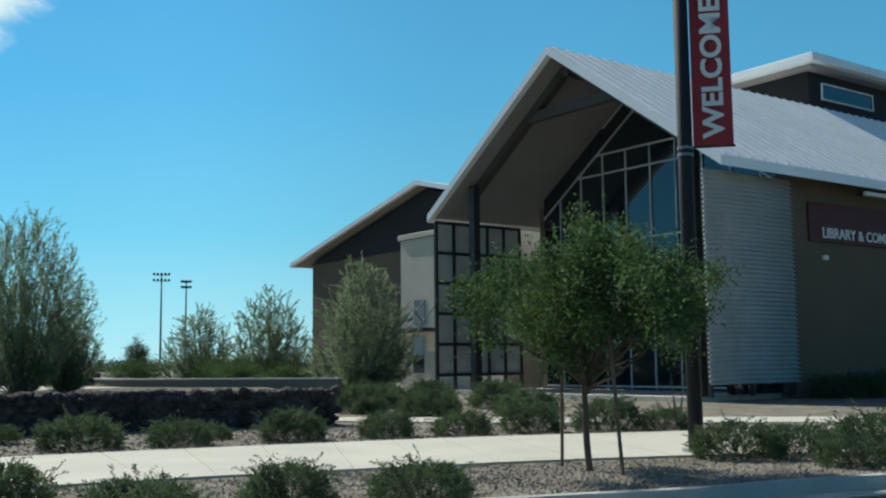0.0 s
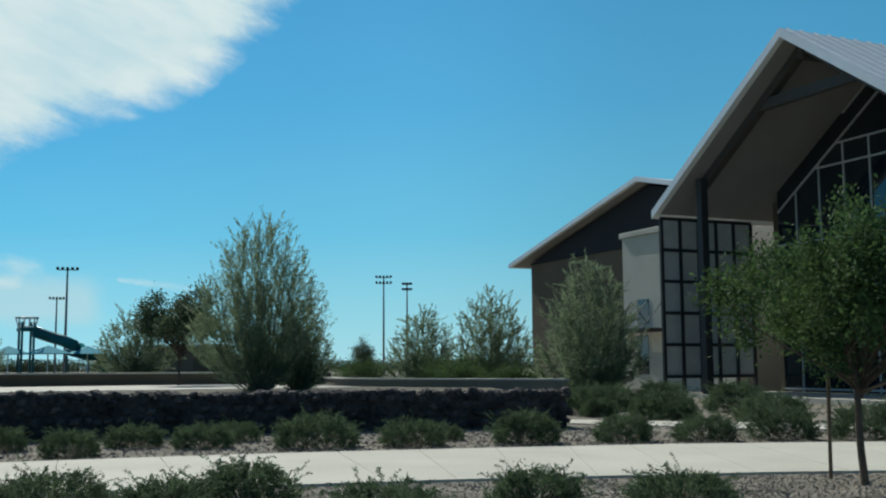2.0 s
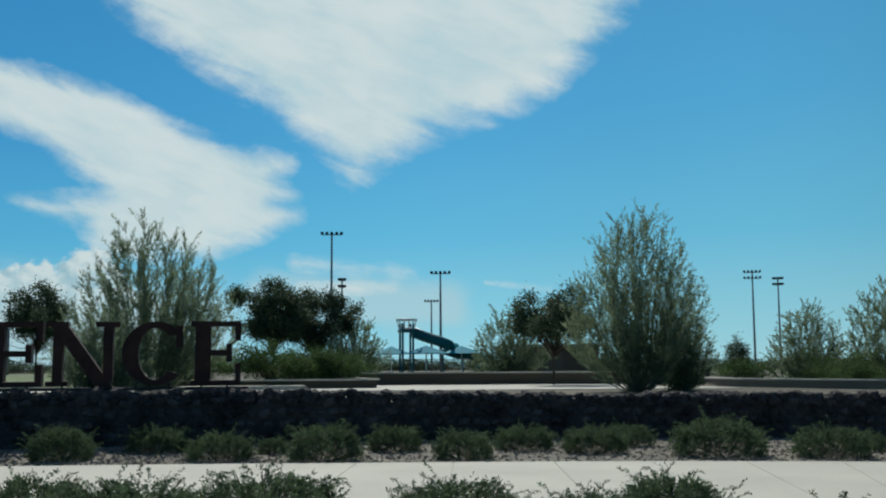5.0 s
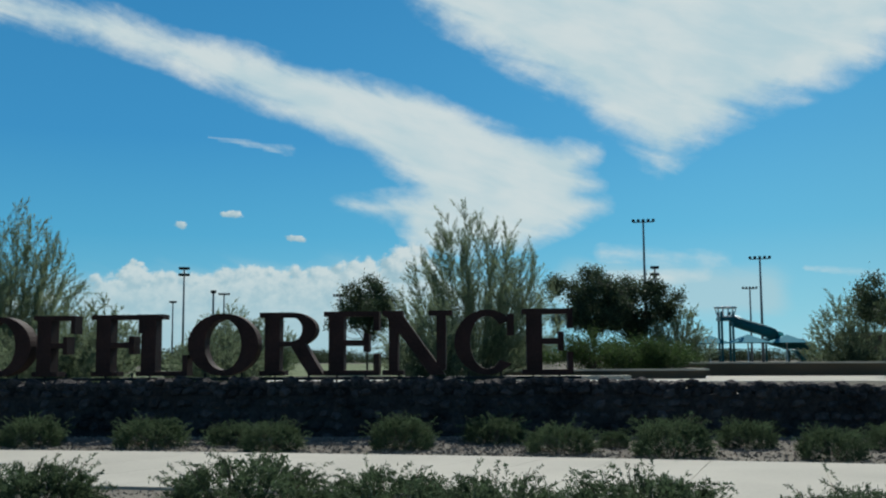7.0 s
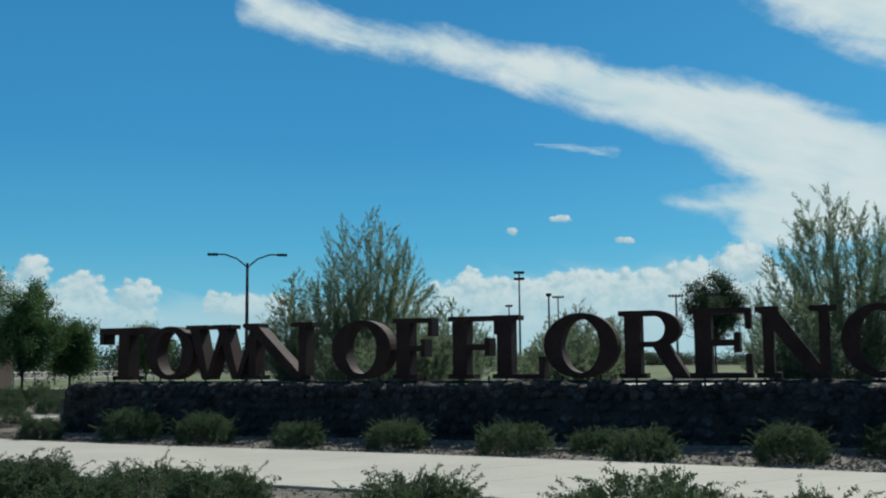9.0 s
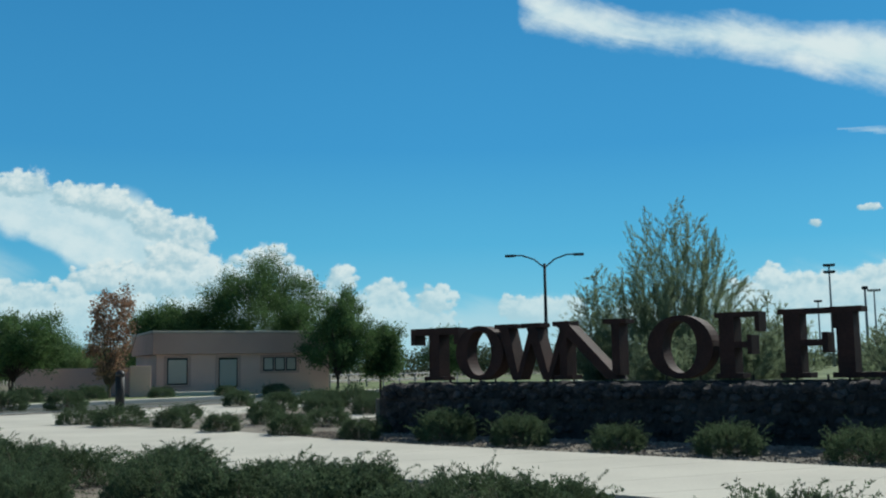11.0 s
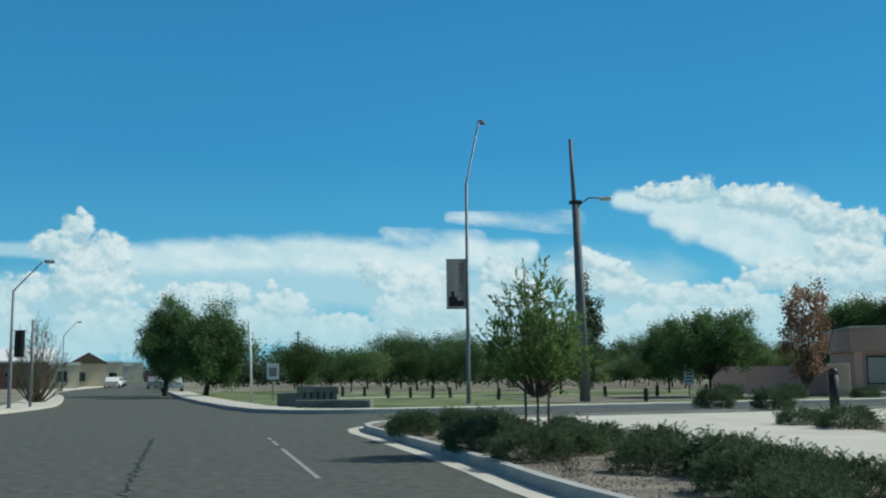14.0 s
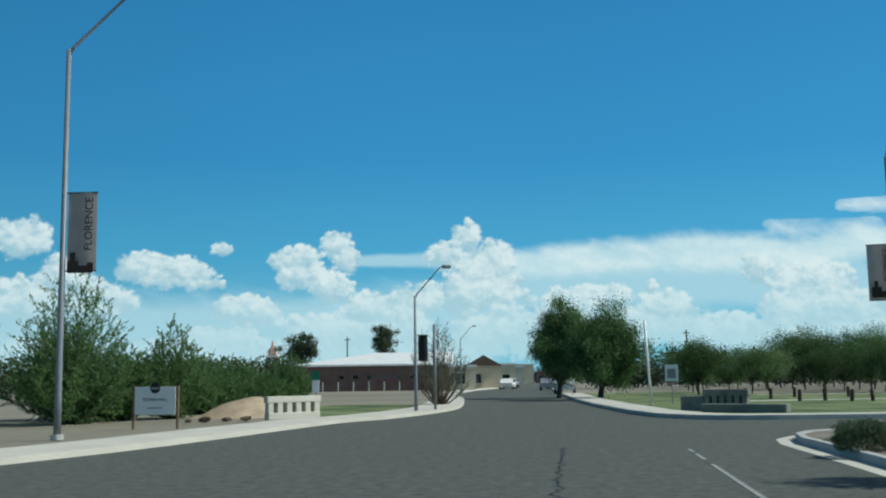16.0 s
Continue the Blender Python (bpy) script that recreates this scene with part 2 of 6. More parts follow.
bm = bmesh.new()
prism(bm, [(-4200, -4200), (4200, -4200), (4200, 4200), (-4200, 4200)], -3.0, -0.02)
tagged(link_bm("ground", bm, M_DIRT), "pale desert soil reaching the horizon", "ground", kind="structure")

LEFT_KERB = smooth_line([(-90, -70), (-40, -26), (-14, 2), (-6.5, 16), (-3.9, 24.4), (-2.3, 30), (0.1, 41.5), (1.6, 45.0), (3.3, 52.0), (4.1, 60), (4.0, 81), (3.0, 106), (5.2, 140), (8.8, 170), (13.5, 225), (19, 320)], 4)
RIGHT_FAR = [(18.0, 39.8), (14.6, 39.9), (13.2, 40.2), (12.2, 40.9), (11.3, 43.0), (10.9, 47.3), (10.8, 58), (11.0, 70), (12.2, 96), (13.4, 120), (16.2, 165), (20.5, 230), (26, 320)]
bm = bmesh.new()
road_poly = LEFT_KERB + RIGHT_FAR[::-1] + [(60, 41.5), (200, 48), (200, 41)] + KERB[::-1]
prism(bm, road_poly, -0.4, 0.0)
tagged(link_bm("road", bm, M_ASPHALT), "worn grey asphalt street with faint cracks", "road", kind="structure")


def pavement(name, poly, z0, z1, mat, label):
    b = bmesh.new()
    prism(b, poly, z0, z1)
    return tagged(link_bm(name, b, mat), label, "ground", kind="structure")


LAND_IN = offset_line(KERB, 0.155)
pavement("planting_bed", LAND_IN + [(400, 48), (400, -300), (-60, -300)], -0.3, 0.12, M_GRAVEL, "brown decorative gravel bed between kerb and plaza")
bm = bmesh.new()
strip(bm, KERB, offset_line(KERB, 0.15), -0.3, 0.15)
tagged(link_bm("kerb", bm, M_KERB), "pale concrete kerb along the planting bed", "kerb", kind="structure")
bm = bmesh.new()
gut = KERB[8:]
strip(bm, offset_line(gut, -0.42), offset_line(gut, -0.004), -0.2, 0.006)
tagged(link_bm("gutter", bm, M_CONC), "pale concrete gutter pan at the kerb foot", "kerb", kind="structure")

# curving pavement between the two rows of shrubs
NEAR = smooth_line([(-4, -26.5), (2.5, -18.5), (7.4, -12.5), (9.6, -8.7), (10.95, -5.6), (12.6, -0.6), (13.6, 3.5), (14.15, 8.0), (14.1, 12.9), (14.0, 16.0), (14.9, 19.5), (17.0, 24.0)], 4)
FAR = smooth_line([(0, -30.5), (6.4, -21.5), (11.1, -15.1), (13.1, -11.4), (14.95, -6.9), (16.3, -2.0), (17.0, 1.0), (17.85, 6.0), (18.5, 11.5), (19.3, 15.0), (20.1, 18.0), (20.6, 24.0)], 4)
bm = bmesh.new()
strip(bm, NEAR, FAR, -0.1, 0.135)
walkway = tagged(link_bm("pavement", bm, M_CONC), "pale concrete pavement slabs curving along the street", "pavement", kind="structure")
for i in range(0, len(NEAR) - 1):
    quad = []
    for s, t in ((NEAR, 0.004), (NEAR, 0.996), (FAR, 0.996), (FAR, 0.004)):
        a, b_ = Vector(s[i]), Vector(s[i + 1])
        quad.append(tuple(a.lerp(b_, t)))
    bm = bmesh.new()
    prism(bm, quad, 0.13, 0.15)
    link_bm("slab", bm, M_CONC, walkway)
pavement("plaza_corner", [(16.6, 23.0), (20.6, 24.0), (24.5, 23.2), (30, 25.5), (60, 27.5), (60, 31.5), (30, 30.5), (16, 30.3), (14.6, 29.2), (14.9, 27.2)], -0.1, 0.153, M_CONC, "pale concrete corner plaza by the side street")
pavement("entrance_path", [(19.5, -16.6), (15.4, -19.0), (11.9, -21.3), (7.5, -24.0), (3.0, -27.4), (1.9, -25.9), (6.2, -22.6), (11.0, -19.4), (14.4, -17.2), (18.7, -15.5)], -0.1, 0.148, M_CONC, "pale concrete path to the library entrance")
pavement("garden_path", [(24, 18.2), (34, 19.0), (44, 24), (44, 25.2), (33.6, 20.6), (24, 19.6)], -0.1, 0.153, M_CONC, "pale concrete garden path")

# far side of the side street
pavement("park_verge", RIGHT_FAR[:9] + [(120, 96), (400, 96), (400, 52), (60, 42.5)], -0.3, 0.10, M_GRASS, "dry green park grass with bare patches")
bm = bmesh.new()
far_kerb = [(200, 48), (60, 41.5)] + RIGHT_FAR
strip(bm, offset_line(far_kerb, -0.01), offset_line(far_kerb, 0.16), -0.3, 0.15)
tagged(link_bm("kerb", bm, M_KERB), "low concrete kerb round the park corner", "kerb", kind="structure")
bm = bmesh.new()
walk_in = [(200, 48), (60, 41.5)] + RIGHT_FAR[:9]
strip(bm, offset_line(walk_in, 0.165), offset_line(walk_in, 1.7), -0.3, 0.14)
tagged(link_bm("pavement", bm, M_CONC), "pale pavement along the park", "pavement", kind="structure")
pavement("park_court", [(24.5, 44.6), (34, 46.0), (47, 51.5), (43, 57.5), (33, 55.0), (25.5, 53.0)], -0.2, 0.118, M_GRAVEL, "grey gravel court beside the park grass")
pavement("park_path", [(17.6, 60.9), (21.6, 62.0), (27, 62.2), (33.5, 59.6), (33.2, 58.6), (26.8, 61.0), (21.8, 60.9), (17.7, 59.9)], -0.2, 0.125, M_CONC, "narrow pale path across the park grass")
pavement("park_path", [(24, 79), (35, 78.4), (48, 70.4), (47.6, 69.2), (34.6, 77.0), (24, 77.6)], -0.2, 0.124, M_CONC, "narrow pale path between the park trees")
pavement("dry_ground", [(22, 82), (36, 81), (52, 72), (120, 66), (120, 94.5), (24, 94.5)], -0.2, 0.112, M_DIRT, "bare dry ground under the park trees")
# left side
bm = bmesh.new()
lk = LEFT_KERB[6:]
strip(bm, offset_line(lk, -2.2), offset_line(lk, 0.0), -0.3, 0.13)
tagged(link_bm("pavement", bm, M_CONC), "pale concrete pavement on the far side of the street", "pavement", kind="structure")

pavement("lawn", [(-0.9, 46.8), (1.0, 49.5), (2.0, 54), (2.2, 66), (-3.5, 68), (-5, 52)], -0.2, 0.04, M_GRASS, "patch of dry green grass by the far pavement")
# tar-filled crack
bm = bmesh.new()
crack = [(6.6 + 0.16 * noise.noise(Vector((k * 0.35, 0, 0))) - k * 0.012, 27.5 - k * 0.13) for k in range(95)]
strip(bm, crack, [(x + 0.03 + 0.03 * abs(noise.noise(Vector((k * 0.9, 5, 0)))), y) for k, (x, y) in enumerate(crack)], -0.05, 0.004)
tagged(link_bm("tar_crack", bm, M_TAR), "dark tar-filled crack in the asphalt", "road marking", kind="structure")
# painted lane line
bm = bmesh.new()
for y0, y1 in ((25.8, 26.6), (23.9, 25.3), (17.0, 22.9)):
    x0, x1 = 8.12 + (y0 - 17.9) * 0.1, 8.12 + (y1 - 17.9) * 0.1
    prism(bm, [(x0, y0), (x0 + 0.075, y0), (x1 + 0.075, y1), (x1, y1)], -0.1, 0.006)
tagged(link_bm("lane_line", bm, M_PAINT), "worn white painted lane line", "road marking", kind="structure")

# ---- retaining wall and terraces ----
WALL = smooth_line([(16.92, -14.8), (18.3, -12.3), (19.6, -8.8), (20.3, -4.6), (20.55, 0), (20.75, 5), (20.95, 10), (21.08, 14.35)], 5)
terrace = WALL + [(23, 16.0), (30, 18), (60, 20), (200, 60), (200, -75), (66, -44), (44, -31), (30, -22.5), (21, -17.0), (18.5, -15.8)]
TERRACE_IN = offset_line(WALL, 0.30)
pavement("terrace", TERRACE_IN + terrace[len(WALL):-1], -0.2, 0.72, M_GRIT, "gravel terrace behind the stone wall")
bm = bmesh.new()
strip(bm, WALL, offset_line(WALL, 0.29), -0.2, 0.80)
CORE = [p for p in WALL if p[1] > -4.5]
strip(bm, offset_line(CORE, 0.02), offset_line(CORE, 0.27), 0.5, 0.95)
wall = tagged(link_bm("stone_wall", bm, M_ROCK), "dark volcanic rock retaining wall with a ragged top", "wall", kind="structure")
pavement("park_lawn", [(45.5, 2), (150, -1), (185, 54), (62, 18), (45.5, 15.5)], 0.3, 0.728, M_GRASS, "dry green lawn beyond the terrace plaza")
pavement("plaza", [(30.5, -18), (33, -6), (34, 4), (34, 14), (43.2, 15), (42.6, 4), (41.6, -6), (39.8, -18)], 0.3, 0.74, M_CONC, "pale concrete plaza on the terrace")
bm = bmesh.new()
low = smooth_line([(37, -20.5), (40.5, -14.5), (42.6, -8.2), (43.4, -5.5)], 5)
strip(bm, low, offset_line(low, 0.4), 0.3, 1.17)
tagged(link_bm("low_wall", bm, M_STUCCO), "low brown stucco seat wall with a pale cap", "wall", kind="structure")
bm = bmesh.new()
strip(bm, offset_line(low, -0.04), offset_line(low, 0.44), 1.17, 1.23)
tagged(link_bm("trim", bm, M_CONC), "pale cap along the seat wall", "trim", kind="structure")
bm = bmesh.new()
pl = [(36.6, -7.75), (36.9, 1.5), (41.0, 1.5), (41.0, -7.75)]
prism(bm, pl, 0.3, 0.99)
tagged(link_bm("planter", bm, M_STUCCO), "low stucco planter box filled with shrubs", "planter", kind="structure")
bm = bmesh.new()
prism(bm, [(36.5, -7.85), (36.8, 1.6), (37.15, 1.6), (36.85, -7.85)], 0.992, 1.05)
prism(bm, [(36.87, -7.85), (36.88, -7.5), (41.1, -7.5), (41.1, -7.85)], 0.992, 1.05)
tagged(link_bm("trim", bm, M_CONC), "pale coping on the planter edge", "trim", kind="structure")
bm = bmesh.new()
prism(bm, [(35.4, -5.2), (35.6, -1.2), (36.55, -1.2), (36.5, -5.2)], 0.3, 0.86)
tagged(link_bm("seat_step", bm, M_CONC), "low pale concrete step before the planter", "step", kind="structure")
bm = bmesh.new()
low2 = smooth_line([(24.6, -21.8), (27.3, -20.6), (31, -19.6), (34, -19.6), (38, -21)], 5)
strip(bm, low2, offset_line(low2, -0.35), 0.3, 0.95)
tagged(link_bm("low_wall", bm, M_TAN), "low tan planter wall with a light cap", "wall", kind="structure")
bm = bmesh.new()
strip(bm, offset_line(low2, 0.04), offset_line(low2, -0.39), 0.95, 1.0)
tagged(link_bm("trim", bm, M_CONC), "pale cap along the planter wall", "trim", kind="structure")

# ---- library ----
LM, LG, LR = Vector((22.34, -29.71, 0)), Vector((-0.983, 0.187, 0)), Vector((-0.187, -0.983, 0))
LIB = Matrix(((LG.x, LR.x, 0, LM.x), (LG.y, LR.y, 0, LM.y), (0, 0, 1, 0), (0, 0, 0, 1)))


def gable_roof(parent, half, z_eave, z_top, b0, b1, thick, mat, under):
    """Two thick slopes; returns the two parts."""
    for s in (-1, 1):
        b = bmesh.new()
        v = [b.verts.new(c) for c in ((s * half, b0, z_eave), (0, b0, z_top), (0, b1, z_top), (s * half, b1, z_eave), (s * half, b0, z_eave - thick), (0, b0, z_top - thick), (0, b1, z_top - thick), (s * half, b1, z_eave - thick))]
        for f in ((0, 1, 2, 3), (7, 6, 5, 4), (0, 4, 5, 1), (1, 5, 6, 2), (2, 6, 7, 3), (3, 7, 4, 0)):
            b.faces.new([v[i] for i in f])
        part("roof", b, mat, parent, "white standing-seam metal roof slope")
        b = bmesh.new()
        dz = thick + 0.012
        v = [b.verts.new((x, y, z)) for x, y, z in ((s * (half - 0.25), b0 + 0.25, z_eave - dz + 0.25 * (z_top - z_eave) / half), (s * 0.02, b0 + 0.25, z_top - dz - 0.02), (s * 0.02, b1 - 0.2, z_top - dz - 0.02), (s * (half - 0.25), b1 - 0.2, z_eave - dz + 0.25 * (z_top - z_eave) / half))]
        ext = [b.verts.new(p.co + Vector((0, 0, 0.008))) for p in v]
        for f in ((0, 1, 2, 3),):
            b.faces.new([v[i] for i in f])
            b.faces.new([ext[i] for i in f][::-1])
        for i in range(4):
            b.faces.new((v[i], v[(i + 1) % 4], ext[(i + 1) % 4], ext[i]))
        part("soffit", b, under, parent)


library = new("library")
library.matrix_world = LIB
tagged(library, "tan library with a white metal gable roof over a glazed porch", "building")
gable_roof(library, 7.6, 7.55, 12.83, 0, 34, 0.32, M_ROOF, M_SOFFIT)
slope = (12.83 - 7.55) / 7.6
# standing seams on the street-side slope
for k in range(54):
    bb = 0.3 + k * 0.62
    b = bmesh.new()
    p0, p1 = Vector((7.55, bb, 7.55 + 0.05 * slope + 0.006)), Vector((0.05, bb, 12.83 - 0.05 * slope + 0.006))
    v = []
    for p in (p0, p1):
        for dx, dz in ((-0.03, -0.02), (-0.022, 0.065), (0.022, 0.065), (0.03, -0.02)):
            v.append(b.verts.new((p.x, p.y + dx, p.z + dz)))
    for f in ((0, 1, 5, 4), (1, 2, 6, 5), (2, 3, 7, 6), (0, 3, 2, 1), (4, 5, 6, 7)):
        b.faces.new([v[i] for i in f])
    part("roof_seam", b, M_ROOF, library)
# body behind the porch
b = bmesh.new()
box(b, 6.1, 6.55, 4.7, 34, 0, 7.7)
part("wall", b, M_STUCCO, library, "tan stucco side wall")
b = bmesh.new()
box(b, -6.4, -6.0, 5.2, 34, 0, 8.0)
part("wall", b, M_STUCCO, library, "tan stucco side wall")
b = bmesh.new()
box(b, -6.4, 6.5, 33.5, 34, 0, 8.0)
part("wall", b, M_STUCCO, library)
b = bmesh.new()
box(b, -7.0, 5.9, 0.2, 34, 0.0, 0.28)
part("floor_slab", b, M_CONC, library, "pale concrete porch slab")

# ---- second building ----
hall = new("community_hall")
hall.matrix_world = Matrix.Translation((46.8, -47.8, 0)) @ LIB.to_3x3().to_4x4()
tagged(hall, "tan stucco hall with a dark gable and white roof edge", "building")
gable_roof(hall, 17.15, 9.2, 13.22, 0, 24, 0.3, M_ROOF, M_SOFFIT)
b = bmesh.new()
v = [b.verts.new(c) for c in ((-15.4, 0.9, 9.0), (15.4, 0.9, 9.0), (0, 0.9, 12.72), (-15.4, 1.2, 9.0), (15.4, 1.2, 9.0), (0, 1.2, 12.72))]
for f in ((0, 1, 2), (5, 4, 3), (0, 3, 4, 1), (1, 4, 5, 2), (2, 5, 3, 0)):
    b.faces.new([v[i] for i in f])
part("gable", b, M_DARKCLAD, hall, "dark clad gable end")
b = bmesh.new()
box(b, -15.3, 15.3, 1.0, 23.5, 0, 8.99)
part("wall", b, M_STUCCO, hall, "tan stucco wall")
annex = new("annex")
annex.matrix_world = Matrix.Translation((40.95, -40.6, 0)) @ LIB.to_3x3().to_4x4()
tagged(annex, "flat-topped pale stucco entrance block beside the library", "building")
b = bmesh.new()
box(b, 0, 9, 0.0, 8, 0, 8.15, 0.03)
part("wall", b, M_STUCCO_L, annex)
b = bmesh.new()
box(b, -0.12, 9.1, -0.12, 8.1, 8.15, 8.45, 0.03)
part("parapet_cap", b, M_STUCCO_L, annex)


# rocks of the wall face and its ragged top
rng = random.Random(7)


def rock_mesh(seed, n=1):
    r = random.Random(seed)
    b = bmesh.new()
    bmesh.ops.create_icosphere(b, subdivisions=1, radius=1.0)
    for v in b.verts:
        v.co *= r.uniform(0.78, 1.15)
        v.co = Vector((max(-0.8, min(0.8, v.co.x)), max(-0.85, min(0.85, v.co.y)), max(-0.8, min(0.85, v.co.z))))
    me = bpy.data.meshes.new("rock")
    b.to_mesh(me)
    b.free()
    me.materials.append(M_ROCK)
    return me


ROCKS = [rock_mesh(s) for s in range(8)]


def along(line, step):
    """Points every step metres along a plan line, with the run's heading."""
    out, rest = [], 0.0
    for a, b in zip(line, line[1:]):
        a, b = Vector(a), Vector(b)
        d = (b - a).length
        q = rest
        while q < d:
            out.append((a + (b - a) * (q / d), math.degrees(math.atan2(b.y - a.y, b.x - a.x))))
            q += step
        rest = q - d
    return out


def lay_rock(me, p, z, rz, sx, sy, sz, owner):
    ob = new("rock", me)
    ob.parent = owner
    ob.matrix_world = pose(p[0], p[1], z, rng.uniform(-14, 14), rng.uniform(-14, 14), rz) @ Matrix.Diagonal((sx, sy, sz, 1))


def wall_rise(y):
    """The wall stands a little higher under the letters than towards its south end."""
    t = max(0.0, min(1.0, (y + 9.0) / 8.0))
    return 0.14 * t * t * (3 - 2 * t)


for p, rz in along(offset_line(WALL, 0.12), 0.16):
    lay_rock(rng.choice(ROCKS), p, 0.84 + wall_rise(p[1]) + rng.uniform(-0.03, 0.05), rz + rng.uniform(-20, 20), rng.uniform(0.12, 0.17), rng.uniform(0.16, 0.20), rng.uniform(0.09, 0.14), wall)
verts, faces = [], []
for row in range(6):
    for p, rz in along(offset_line(WALL, 0.02 if row < 5 else 0.10), 0.23 if row < 5 else 0.15):
        me = rng.choice(ROCKS)
        m = pose(p.x + rng.uniform(-0.03, 0.03), p.y + rng.uniform(-0.08, 0.08), 0.1 + row * (0.165 + wall_rise(p.y) / 6) + rng.uniform(-0.03, 0.03), rng.uniform(-25, 25), rng.uniform(-25, 25), rz) @ Matrix.Diagonal((rng.uniform(0.10, 0.15), rng.uniform(0.08, 0.13), rng.uniform(0.07, 0.11) if row < 5 else 0.12, 1))
        if row == 5:
            m = Matrix.Translation((0, 0, -0.13)) @ m
        k = len(verts)
        verts += [m @ v.co for v in me.vertices]
        faces += [[k + i for i in f.vertices] for f in me.polygons]
ob = new("rock_facing", mesh_of("rock_facing", verts, faces, M_ROCK))
ob.parent = wall
tagged(ob, kind="stuff")

# ---- plants ----
NPR = np.random.RandomState(3)


def unit(v):
    return v / np.maximum(np.linalg.norm(v, axis=1, keepdims=True), 1e-9)


def leaf_mesh(name, c, d, length, width, mat, r):
    """Lozenge leaves at the points c pointing along d."""
    n = len(c)
    d = unit(d)
    s = unit(np.cross(d, r.normal(size=(n, 3))))
    ln = length * r.uniform(0.6, 1.3, (n, 1))
    w = width * r.uniform(0.6, 1.3, (n, 1))
    v = np.stack([c, c + d * ln * 0.5 + s * w * 0.5, c + d * ln, c + d * ln * 0.5 - s * w * 0.5], 1).reshape(-1, 3)
    me = bpy.data.meshes.new(name)
    me.vertices.add(4 * n)
    me.vertices.foreach_set("co", v.ravel())
    me.loops.add(4 * n)
    me.loops.foreach_set("vertex_index", np.arange(4 * n))
    me.polygons.add(n)
    me.polygons.foreach_set("loop_start", np.arange(n) * 4)
    me.polygons.foreach_set("loop_total", np.full(n, 4))
    me.materials.append(mat)
    me.update(calc_edges=True)
    return me


def limb(bm, a, b, r0, r1, r, bend=0.12, sides=6):
    a, b = Vector(a), Vector(b)
    side = Vector(r.normal(size=3)) * (b - a).length * bend
    tube(bm, [a, a.lerp(b, 0.35) + side * 0.6, a.lerp(b, 0.7) + side * 0.7, b], [r0, r0 * 0.75 + r1 * 0.25, r0 * 0.4 + r1 * 0.6, r1], sides, cap=False)


def round_tree(h, w, trunk_h, trunk_r, clusters, leaves, leaf, spread, mat, bark, seed, squash=1.0, droop=0.0, lean=0.0, lump=0.42):
    """Trunk, limbs to leaf clusters inside an uneven crown. Returns a thing at the origin."""
    r = np.random.RandomState(seed)
    clusters, spread = int(clusters * 1.9), spread * 0.68
    ob = new("tree")
    cz, hz, hw = trunk_h + (h - trunk_h) * 0.5, (h - trunk_h) * 0.5, w * 0.5
    dirs = unit(r.normal(size=(clusters, 3)))
    rad = r.uniform(0.25, 1.0, (clusters, 1)) ** 0.55 * r.uniform(0.88, 1.12, (clusters, 1))
    bumps = 1 + lump * np.sin(dirs[:, :1] * 5 + seed) * np.cos(dirs[:, 1:2] * 4 + seed * 2)
    cc = dirs * rad * bumps * np.array([hw, hw, hz * squash]) * 0.9 + np.array([lean, 0, cz])
    b = bmesh.new()
    top = Vector((lean * 0.5, 0, trunk_h + hz * 0.25))
    limb(b, (0, 0, -0.15), top, trunk_r, trunk_r * 0.6, r, 0.03, 8)
    for k in range(0, clusters, max(1, clusters // 30)):
        limb(b, Vector((lean * 0.4, 0, trunk_h * r.uniform(0.75, 1.05))), cc[k], trunk_r * 0.42, trunk_r * 0.07, r, 0.1, 5)
    part("trunk", b, bark, ob, smooth=True)
    idx = r.randint(0, clusters, leaves)
    c = cc[idx] + r.normal(size=(leaves, 3)) * spread
    d = r.normal(size=(leaves, 3)) + (c - np.array([0, 0, cz])) * 0.3 + np.array([0, 0, -droop])
    crown = new("crown", leaf_mesh("crown", c, d, leaf[0], leaf[1], mat, r))
    crown.parent = ob
    return ob


